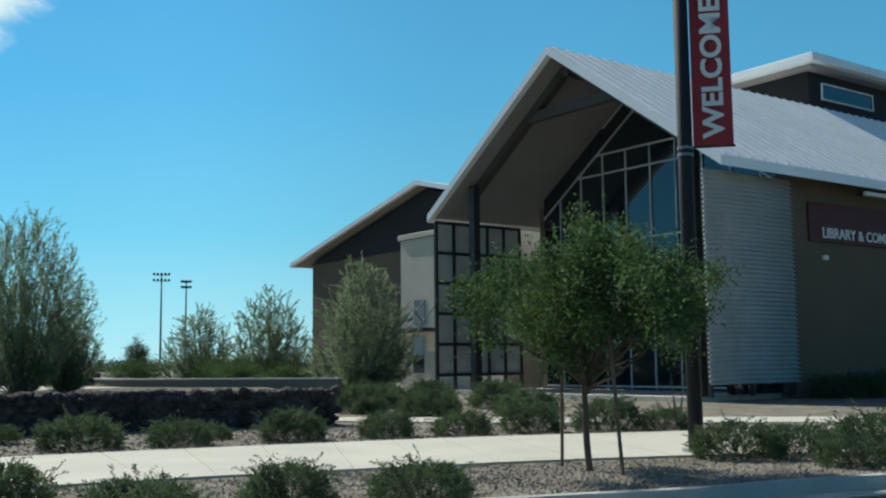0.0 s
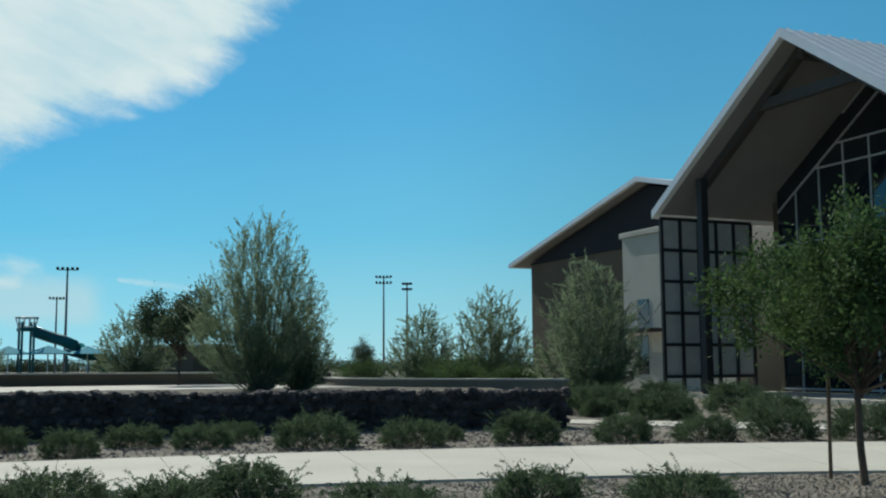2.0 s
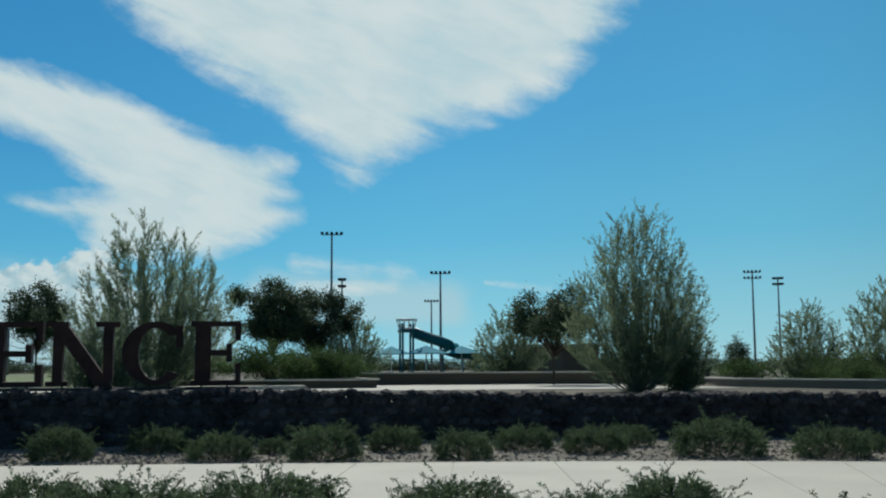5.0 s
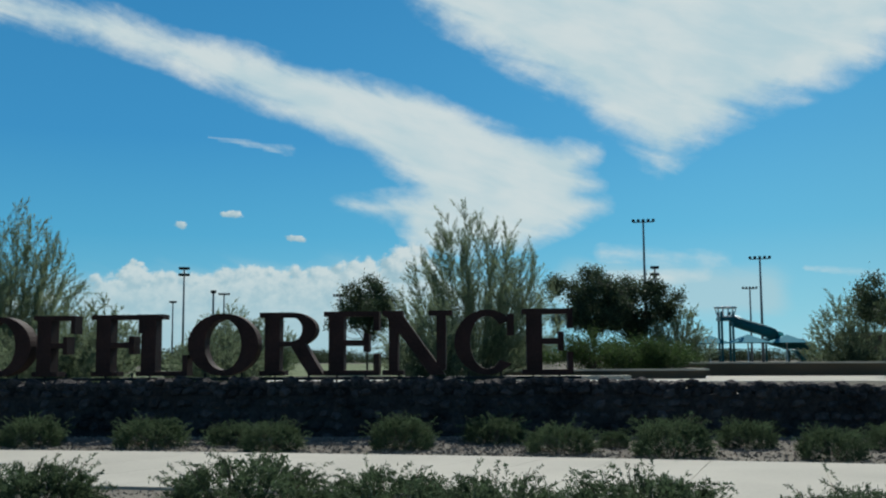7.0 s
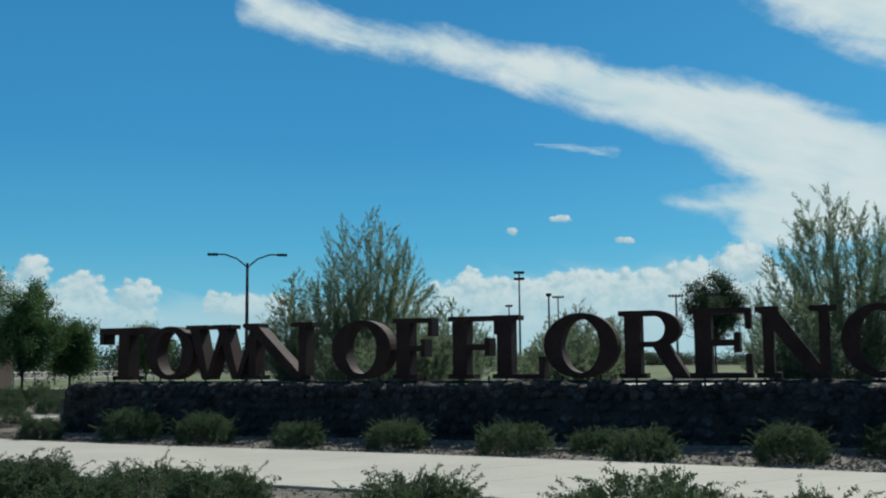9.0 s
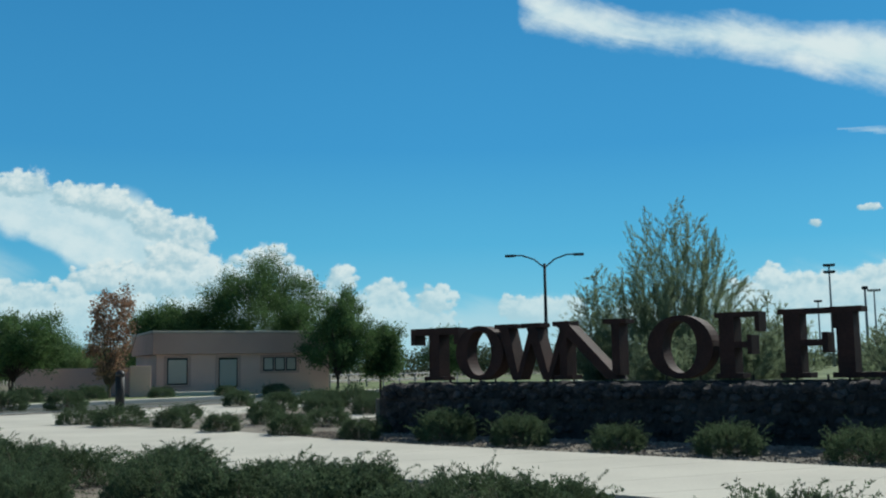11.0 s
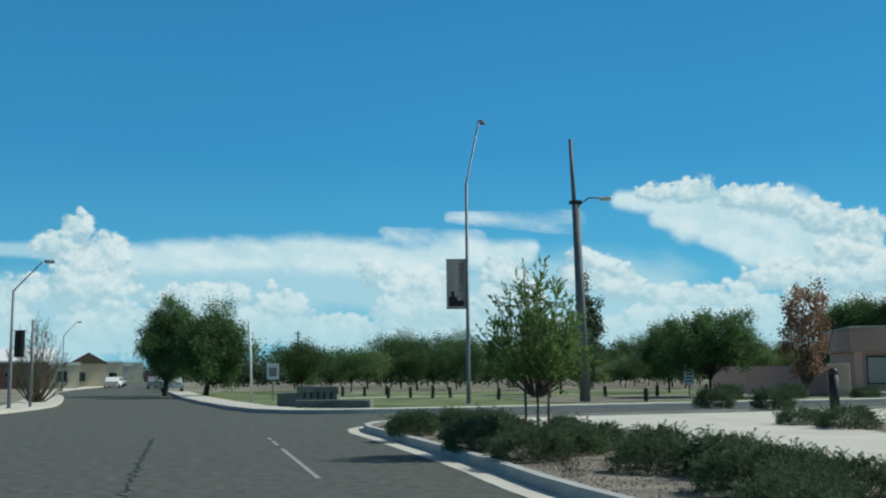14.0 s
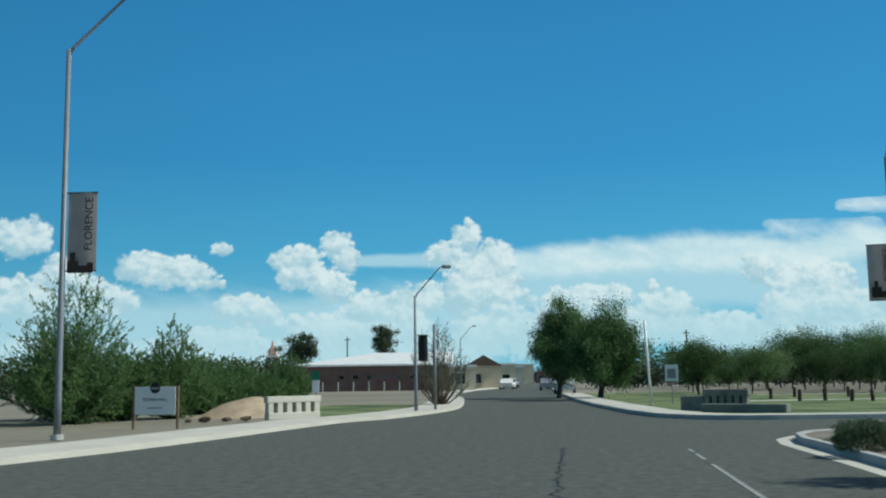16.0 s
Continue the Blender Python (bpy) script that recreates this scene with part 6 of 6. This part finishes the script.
ANVIL = [(31.2, 8.5, 38, 6.6, 0.9, 1.5), (33.5, 7.2, 38, 5.4, 0.7, 1.2), (2.5, 6.2, 11, 6.6, 1.0, 1.3), (11, 6.6, 17, 6.3, 1.3, 1.2), (17, 6.3, 23.5, 6.6, 1.0, 0.9), (24, 6.8, 22, 5.6, 0.6, 0.6), (28.9, 9.3, 38, 8.5, 0.6, 1.3), (32.5, 8.0, 39, 7.2, 1.2, 1.7), (35.5, 6.4, 40, 6.0, 1.2, 1.5)]
# bodies of the heaped clouds: a0, e0, a1, e1, r0, r1
HEAPS = [(-10.2, 5.6, -8.6, 5.8, 0.6, 0.7), (-18.4, 6.0, -14.6, 5.9, 0.7, 0.6), (-13.2, 3.9, -11.0, 3.4, 0.7, 0.8), (-20.4, 4.6, -18.6, 4.2, 0.9, 0.7), (-4.2, 4.0, -2.6, 4.4, 0.8, 0.9), (70.5, 3.0, 88, 3.4, 1.2, 1.5), (69, 1.4, 89, 1.6, 1.8, 2.2), (72.3, 4.0, 72.3, 4.6, 0.7, 0.55), (77.5, 3.2, 79, 3.6, 1.2, 1.2), (82.5, 3.6, 84.5, 4.0, 1.2, 1.3), (86.6, 4.6, 87.2, 4.8, 1.2, 1.1),
         (-0.3, 7.7, -0.2, 7.8, 0.8, 0.75), (-1.7, 6.7, -1.4, 6.7, 0.75, 0.8), (0.2, 6.0, 1.5, 6.2, 1.3, 1.0), (-0.6, 4.8, 2.4, 4.5, 1.3, 1.0), (4.5, 3.9, 8, 4.1, 0.8, 0.85), (9.6, 3.8, 11.4, 3.6, 1.1, 0.7), (0, 2.6, 12, 2.6, 1.2, 1.0),
         (14.9, 5.6, 15.4, 5.4, 0.6, 0.7), (16.4, 4.8, 19.4, 4.6, 0.95, 0.8), (16, 3.2, 20, 3.2, 1.1, 1.1), (22, 5.6, 23.4, 4.9, 0.8, 0.8), (21.5, 3.6, 24, 3.8, 1.0, 1.0), (12, 2.0, 30, 2.0, 1.0, 1.0),
         (-7.5, 7.4, -7.2, 7.4, 0.75, 0.7), (-6.9, 6.5, -6.5, 6.7, 0.7, 0.5), (-10.8, 6.5, -8.7, 6.6, 0.5, 0.75), (-8.4, 5.3, -7.2, 4.9, 0.8, 0.7), (-6.4, 3.9, -3.2, 3.4, 0.8, 0.8), (-9.6, 2.6, -3, 2.6, 0.9, 0.9), (-13.8, 7.15, -13.2, 7.1, 0.35, 0.3),
         (-17.5, 6.2, -14.2, 5.6, 0.7, 0.5), (-17.6, 5.5, -13.6, 5.3, 0.4, 0.35), (-12.4, 4.3, -11.2, 3.8, 0.45, 0.6), (-15, 2.4, -12, 2.3, 0.6, 0.7), (-24.2, 7.4, -22.8, 7.6, 1.0, 0.7), (-22, 5.6, -20, 5.0, 1.0, 0.6), (-24, 4.2, -19, 4.0, 1.3, 0.6), (-34, 5.4, -27, 6.0, 2.0, 1.6), (-40, 1.0, 0, 0.9, 1.2, 1.1),
         (29.9, 9.7, 33.4, 9.6, 0.35, 0.65), (34.6, 9.3, 37.6, 8.8, 0.6, 0.8), (38.8, 8.0, 39.8, 7.7, 0.8, 0.8), (41.1, 7.4, 41.3, 7.0, 0.9, 1.0), (39.8, 5.9, 41.6, 6.0, 1.1, 0.8), (35.8, 4.9, 43, 4.8, 0.7, 1.2), (44.2, 5.4, 45.8, 5.6, 1.0, 0.95), (46.6, 4.8, 47.2, 4.6, 0.8, 0.7), (49.2, 4.9, 49.4, 4.7, 0.7, 0.8), (51.4, 3.9, 52, 3.9, 0.8, 0.8), (54.2, 3.7, 54.7, 3.5, 0.8, 0.8), (47, 3.0, 55, 2.4, 1.2, 0.8), (30, 2.6, 47, 2.6, 1.4, 1.6),
         (26.4, 6.4, 29.2, 5.3, 0.5, 0.55), (26.2, 5.2, 29.8, 4.4, 0.8, 0.7), (30.5, 4.0, 34.5, 3.8, 0.6, 0.8), (58.3, 3.2, 62, 2.8, 0.6, 0.8), (65, 1.8, 66, 1.8, 1.2, 1.2), (74.5, 7.15, 74.8, 7.15, 0.22, 0.18), (76.8, 7.8, 77.7, 7.8, 0.13, 0.18), (80.3, 6.6, 81.2, 6.5, 0.13, 0.16)]


def cover(az, el, shapes):
    """How deep inside the nearest cloud body a direction lies: 1 at its core, 0 at its rim."""
    best = np.full(az.shape, -1.0)
    for a0, e0, a1, e1, r0, r1 in shapes:
        dx, dy = a1 - a0, e1 - e0
        t = np.clip(((az - a0) * dx + (el - e0) * dy) / max(dx * dx + dy * dy, 1e-6), 0, 1)
        d = np.hypot(az - a0 - t * dx, el - e0 - t * dy)
        best = np.maximum(best, 1 - d / (r0 + (r1 - r0) * t))
    return np.clip(best, -1, 1)


def inside(az, el, poly, reach):
    """Signed depth within a closed outline, over a reach in degrees."""
    d = np.full(az.shape, 99.0)
    odd = np.zeros(az.shape, bool)
    for (x0, y0), (x1, y1) in zip(poly, poly[1:] + poly[:1]):
        dx, dy = x1 - x0, y1 - y0
        t = np.clip(((az - x0) * dx + (el - y0) * dy) / (dx * dx + dy * dy), 0, 1)
        d = np.minimum(d, np.hypot(az - x0 - t * dx, el - y0 - t * dy))
        if dy:
            odd ^= ((y0 > el) != (y1 > el)) & (az < x0 + (el - y0) * dx / dy)
    return np.clip(np.where(odd, d, -d) / reach, -1, 1)


def billows(az, el, bodies, seed):
    """Round puffs heaped along the bodies: their cover, and how far each spot faces the light."""
    r = random.Random(seed)
    puffs = []
    for a0, e0, a1, e1, r0, r1 in bodies:
        run = math.hypot(a1 - a0, e1 - e0)
        for k in range(int(4 + 5 * run / max(r0, r1))):
            t = r.random()
            rad = 1.08 * (r0 + (r1 - r0) * t) * r.uniform(0.7, 1.1)
            puffs.append((a0 + (a1 - a0) * t + r.gauss(0, 0.12) * rad, e0 + (e1 - e0) * t + r.gauss(0, 0.12) * rad, rad))
        for k in range(int(26 + 22 * run / max(r0, r1))):
            t, way = r.random(), radians(r.uniform(-35, 215))
            rad = 1.1 * (r0 + (r1 - r0) * t)
            g = r.uniform(0.35, 1.05)
            puffs.append((a0 + (a1 - a0) * t + math.cos(way) * rad * g, e0 + (e1 - e0) * t + math.sin(way) * rad * g, max(0.08, rad * r.uniform(0.14, 0.40))))
    depth, height = np.full(az.shape, -0.6), np.full(az.shape, -0.3)
    cols, rows_ = az[0], el[:, 0]
    for x, y, rad in puffs:
        i0, i1 = np.searchsorted(cols, (x - rad * 1.6, x + rad * 1.6))
        j0, j1 = np.searchsorted(rows_, (y - rad * 1.6, y + rad * 1.6))
        if i1 <= i0 or j1 <= j0:
            continue
        d = np.hypot(az[j0:j1, i0:i1] - x, el[j0:j1, i0:i1] - y) / rad
        depth[j0:j1, i0:i1] = np.maximum(depth[j0:j1, i0:i1], (1 - d) * (0.5 + 0.5 * min(1.0, rad)))
        height[j0:j1, i0:i1] = np.maximum(height[j0:j1, i0:i1], np.sqrt(np.maximum(0, 1 - d * d)) * rad - 0.45 * rad + 0.35 * (0.9 - rad))
    gy, gx = np.gradient(height, rows_, cols)
    n = np.sqrt(1 + gx * gx + gy * gy)
    return depth, (0.55 - 0.35 * gx - 0.62 * gy) / n


AZ = np.concatenate([np.linspace(-180, -44, 60, endpoint=False), np.linspace(-44, 122, 960, endpoint=False), np.linspace(122, 180, 30)])
NA, NE = len(AZ) - 1, 180
A_, E_ = np.meshgrid(AZ, np.concatenate([np.linspace(-1.2, 11, 110, endpoint=False), np.linspace(11, 26, NE - 109)]))
RAD = 3400.0
co = np.stack([RAD * np.sin(np.radians(A_)), RAD * np.cos(np.radians(A_)), 1.4 + RAD * np.tan(np.radians(E_))], -1).reshape(-1, 3)
k_ = np.arange(NE)[:, None] * (NA + 1) + np.arange(NA)[None, :]
quads = np.stack([k_, k_ + NA + 1, k_ + NA + 2, k_ + 1], -1).reshape(-1, 4)
HEAP, LIT = billows(A_, E_, HEAPS, 8)
ICE_COVER = np.maximum(inside(A_, E_, ICE[0], 2.0) + 0.28, inside(A_, E_, ICE[1], 3.0) + 0.14)
ICE_COVER = np.where(ICE_COVER < 0, 2.4 * ICE_COVER, ICE_COVER)
me = bpy.data.meshes.new("sky_backdrop")
me.vertices.add(len(co))
me.vertices.foreach_set("co", co.ravel())
me.loops.add(quads.size)
me.loops.foreach_set("vertex_index", quads.ravel())
me.polygons.add(len(quads))
me.polygons.foreach_set("loop_start", np.arange(len(quads)) * 4)
me.polygons.foreach_set("loop_total", np.full(len(quads), 4))
for nm, val in (("wisp", np.maximum(ICE_COVER, np.where(cover(A_, E_, STREAKS) > 0, 0.22, 2.0) * cover(A_, E_, STREAKS))), ("veil", cover(A_, E_, VEIL)), ("anvil", cover(A_, E_, ANVIL)), ("heap", HEAP), ("lit", LIT), ("azimuth", A_ / 10.0), ("rise", E_ / 10.0)):
    at_ = me.attributes.new(nm, "FLOAT", "POINT")
    at_.data.foreach_set("value", val.ravel().astype(np.float32))
me.update(calc_edges=True)


def sky_material():
    m = bpy.data.materials.new("sky_and_clouds")
    m.use_nodes = True
    nt = m.node_tree
    n, link = nt.nodes, nt.links.new
    n.remove(n["Principled BSDF"])

    def attr(name):
        a = n.new("ShaderNodeAttribute")
        a.attribute_name = name
        return a.outputs["Fac"]

    def calc(op, a, b=None, c=None):
        q = n.new("ShaderNodeMath")
        q.operation = op
        for i, v in enumerate((a, b, c)):
            if v is None:
                continue
            if isinstance(v, (int, float)):
                q.inputs[i].default_value = v
            else:
                link(v, q.inputs[i])
        return q.outputs[0]

    def noise_at(sx, sy, scale, detail, rough, shift=0.0, warp=0.0, lift=0.0):
        v = n.new("ShaderNodeCombineXYZ")
        link(calc("MULTIPLY_ADD", attr("azimuth"), sx, shift), v.inputs[0])
        link(calc("MULTIPLY_ADD", attr("rise"), sy, lift), v.inputs[1])
        t = n.new("ShaderNodeTexNoise")
        t.inputs["Scale"].default_value, t.inputs["Detail"].default_value, t.inputs["Roughness"].default_value = scale, detail, rough
        t.inputs["Distortion"].default_value = warp
        link(v.outputs[0], t.inputs["Vector"])
        return t.outputs["Fac"]

    def mapped(v, lo, hi, smooth=True):
        q = n.new("ShaderNodeMapRange")
        q.interpolation_type = "SMOOTHSTEP" if smooth else "LINEAR"
        link(v, q.inputs["Value"])
        q.inputs["From Min"].default_value, q.inputs["From Max"].default_value = lo, hi
        return q.outputs[0]

    def mix(f, a, b):
        q = n.new("ShaderNodeMix")
        q.data_type = "RGBA"
        link(f, q.inputs["Factor"])
        for s, v in (("A", a), ("B", b)):
            sock = q.inputs[6 if s == "A" else 7]
            if isinstance(v, tuple):
                sock.default_value = (*v, 1)
            else:
                link(v, sock)
        return q.outputs[2]

    ramp = n.new("ShaderNodeValToRGB")
    els = ramp.color_ramp.elements
    els[0].position, els[0].color = 0.0, (0.31, 0.63, 0.76, 1)
    els[1].position, els[1].color = 1.0, (0.040, 0.225, 0.50, 1)
    for pos, colr in ((0.10, (0.21, 0.57, 0.74)), (0.28, (0.105, 0.43, 0.69)), (0.5, (0.062, 0.315, 0.62))):
        e = els.new(pos)
        e.color = (*colr, 1)
    link(calc("MULTIPLY", attr("rise"), 0.42), ramp.inputs[0])
    # the sky is paler and greener away to the east
    pale = n.new("ShaderNodeValToRGB")
    pl_ = pale.color_ramp.elements
    pl_[0].position, pl_[0].color = 0.0, (0.45, 0.74, 0.80, 1)
    pl_[1].position, pl_[1].color = 1.0, (0.085, 0.345, 0.66, 1)
    for pos, colr in ((0.12, (0.34, 0.68, 0.80)), (0.3, (0.19, 0.57, 0.80)), (0.6, (0.12, 0.45, 0.76))):
        pl_.new(pos).color = (*colr, 1)
    link(calc("MULTIPLY", attr("rise"), 0.42), pale.inputs[0])
    base_sky = mix(mapped(attr("azimuth"), 7.0, 14.0), ramp.outputs[0], pale.outputs[0])
    # and brightest towards the sun, darker away from it
    glow = n.new("ShaderNodeValToRGB")
    ge = glow.color_ramp.elements
    glow.color_ramp.interpolation = "EASE"
    ge[0].position, ge[0].color = 0.0, (0.40,) * 3 + (1,)
    ge[1].position, ge[1].color = 1.0, (0.36,) * 3 + (1,)
    for az_, val_ in ((0, 0.46), (30, 0.50), (60, 0.54), (85, 0.57), (102, 0.585), (120, 0.53), (140, 0.42), (160, 0.37)):
        ge.new((az_ + 30) / 210).color = (val_,) * 3 + (1,)
    link(calc("MULTIPLY_ADD", attr("azimuth"), 10 / 210, 30 / 210), glow.inputs[0])
    tone = n.new("ShaderNodeVectorMath")
    tone.operation = "SCALE"
    link(base_sky, tone.inputs[0])
    link(calc("MULTIPLY", glow.outputs[0], 2.0), tone.inputs["Scale"])
    base_sky = tone.outputs[0]
    # heaped clouds: billowing rims, blue-grey hollows
    big, fine = noise_at(1.0, 1.2, 6.5, 6, 0.62, 3.0), noise_at(1.0, 1.2, 22.0, 4, 0.6, 9.0, 0.3)
    rim = calc("ADD", attr("heap"), calc("ADD", calc("MULTIPLY", calc("SUBTRACT", big, 0.5), 1.15), calc("MULTIPLY", calc("SUBTRACT", fine, 0.5), 0.75)))
    heap = mapped(rim, -0.10, 0.32)
    lit = calc("ADD", attr("lit"), calc("ADD", calc("MULTIPLY", calc("SUBTRACT", big, 0.5), 1.7), calc("MULTIPLY", calc("SUBTRACT", fine, 0.5), 1.1)))
    heap_col = mix(mapped(lit, 0.05, 1.0), (0.40, 0.59, 0.68), (0.79, 0.86, 0.86))
    low = mapped(attr("rise"), 0.02, 0.62)
    heap_col = mix(low, (0.49, 0.71, 0.79), heap_col)
    # high ice cloud: fibres along its run, soft torn edges
    fibre = n.new("ShaderNodeCombineXYZ")
    link(calc("MULTIPLY_ADD", attr("rise"), -0.25, calc("MULTIPLY", attr("azimuth"), 0.75)), fibre.inputs[0])
    link(calc("MULTIPLY_ADD", attr("azimuth"), 0.75, calc("MULTIPLY", attr("rise"), 2.3)), fibre.inputs[1])
    strand = n.new("ShaderNodeTexNoise")
    strand.inputs["Scale"].default_value, strand.inputs["Detail"].default_value, strand.inputs["Roughness"].default_value, strand.inputs["Distortion"].default_value = 3.0, 7, 0.56, 0.35
    link(fibre.outputs[0], strand.inputs["Vector"])
    streak = strand.outputs["Fac"]
    patch = noise_at(1.0, 1.4, 1.3, 3, 0.5, 6.0)
    soft = calc("ADD", attr("wisp"), calc("ADD", calc("MULTIPLY", calc("SUBTRACT", streak, 0.5), 1.0), calc("ADD", calc("MULTIPLY", calc("SUBTRACT", fine, 0.5), 0.22), calc("MULTIPLY", calc("SUBTRACT", patch, 0.5), 0.85))))
    wisp = calc("MULTIPLY", mapped(soft, -0.12, 0.68), 0.95)
    wisp_col = mix(mapped(calc("ADD", streak, patch), 0.72, 1.25), (0.62, 0.78, 0.83), (0.81, 0.88, 0.88))
    veil = calc("MULTIPLY", mapped(calc("ADD", attr("veil"), calc("MULTIPLY", calc("SUBTRACT", streak, 0.5), 0.8)), 0.0, 0.7), 0.70)
    anvil = calc("MULTIPLY", mapped(calc("ADD", attr("anvil"), calc("ADD", calc("MULTIPLY", calc("SUBTRACT", streak, 0.5), 0.6), calc("MULTIPLY", calc("SUBTRACT", big, 0.5), 0.5))), -0.10, 0.65), 0.90)
    col = mix(veil, base_sky, (0.53, 0.73, 0.80))
    col = mix(wisp, col, wisp_col)
    col = mix(anvil, col, mix(mapped(calc("ADD", big, calc("MULTIPLY", calc("SUBTRACT", streak, 0.5), 0.8)), 0.25, 0.75), (0.57, 0.74, 0.80), (0.76, 0.86, 0.87)))
    col = mix(calc("MULTIPLY", heap, 0.95), col, heap_col)
    em = n.new("ShaderNodeEmission")
    link(col, em.inputs["Color"])
    em.inputs["Strength"].default_value = 0.95
    link(em.outputs[0], n["Material Output"].inputs["Surface"])
    return m


me.materials.append(sky_material())
tagged(new("backdrop", me), "deep blue sky with white heaped and streaked clouds", "sky", kind="structure")

# loose pebbles on the gravel beds near the street
def pebbles(name, inner, outer, n, z, seed, size):
    r = np.random.RandomState(seed)
    a, b_ = np.array(inner), np.array(outer)
    m = min(len(a), len(b_)) - 1
    k = r.randint(0, m, n)
    t, u = r.uniform(0, 1, (n, 1)), r.uniform(0, 1, (n, 1))
    p = (a[k] * (1 - t) + a[k + 1] * t) * (1 - u) + (b_[k] * (1 - t) + b_[k + 1] * t) * u
    s = size * r.uniform(0.5, 1.5, (n, 1, 1))
    shape = np.array([(1, 0, 0), (-0.5, 0.87, 0), (-0.5, -0.87, 0), (0.1, 0.1, 0.75)])[None] * s * r.uniform(0.7, 1.3, (n, 4, 3))
    ang = r.uniform(0, 6.28, n)
    c, q = np.cos(ang)[:, None], np.sin(ang)[:, None]
    x, y = shape[..., 0] * c - shape[..., 1] * q, shape[..., 0] * q + shape[..., 1] * c
    v = np.stack([x + p[:, :1], y + p[:, 1:2], shape[..., 2] + z - 0.004], -1).reshape(-1, 3)
    base = np.arange(n)[:, None, None] * 4
    f = (base + np.array([(0, 1, 3), (1, 2, 3), (2, 0, 3)])[None]).reshape(-1, 3)
    ob = new(name, mesh_of(name, v, f, M_PEBBLE))
    return tagged(ob, "loose brown and tan decorative gravel stones", "gravel", kind="stuff")


kb = [p for p in offset_line(KERB, 0.2) if -14 < p[1] < 28.0 and p[0] > 3]
nr = [(np.interp(p[1], [q[1] for q in NEAR], [q[0] for q in NEAR]) - 0.05, p[1]) for p in kb]
pebbles("gravel_stones", kb, nr, 30000, 0.12, 4, 0.021)
fr = [p for p in FAR if -16 < p[1] < 16]
wl = [(np.interp(p[1], [q[1] for q in WALL], [q[0] for q in WALL]) - 0.1, p[1]) for p in fr]
pebbles("gravel_stones", [(p[0] + 0.05, p[1]) for p in fr], wl, 16000, 0.12, 5, 0.03)

# dark foundation shrubs along the library side
for k in range(9):
    c = LIB @ Vector((7.6 + 0.5 * math.sin(k * 2.3), 5.5 + k * 1.25, 0))
    plant_shrub(c.x, c.y, 0.12, 1.35)
# dry clumps and stray stones
for x, y, s in ((10.9, 15.4, 0.30), (11.2, 16.2, 0.22), (10.6, 14.7, 0.2)):
    d_ = feather_tree(s * 1.2, s * 1.5, 9, 4, 120, (0.05, 0.008), M_BARK, M_BARK, int(x * 10), 0.2, 0.006)
    put(d_, x, y, 0.12, "dry brown dead plant clump on gravel", "plant", "dry clumps", name="dry_clump")
for x, y, s in ((-4.9, 43.2, 0.24), (-4.2, 43.6, 0.18), (-3.6, 44.0, 0.20), (-5.4, 42.8, 0.15)):
    ob = new("stone", ROCKS[int(s * 20) % 8].copy())
    ob.data.materials.clear()
    ob.data.materials.append(M_BARK)
    ob.matrix_world = pose(x, y, 0.05 + s * 0.35, 8, 5, x * 40) @ Matrix.Diagonal((s * 1.3, s * 0.8, s * 0.6, 1))
    tagged(ob, "brown stone lying beside the far pavement", "stone", "stray stones")
tw_ = feather_tree(1.1, 1.6, 12, 6, 60, (0.06, 0.01), M_TWIG, M_TWIG, 77, 0.3, 0.03)
put(tw_, 13.4, -20.6 - 2.2, 0.12, "bare pale twisted shrub by the library", "shrub", name="bare_shrub")
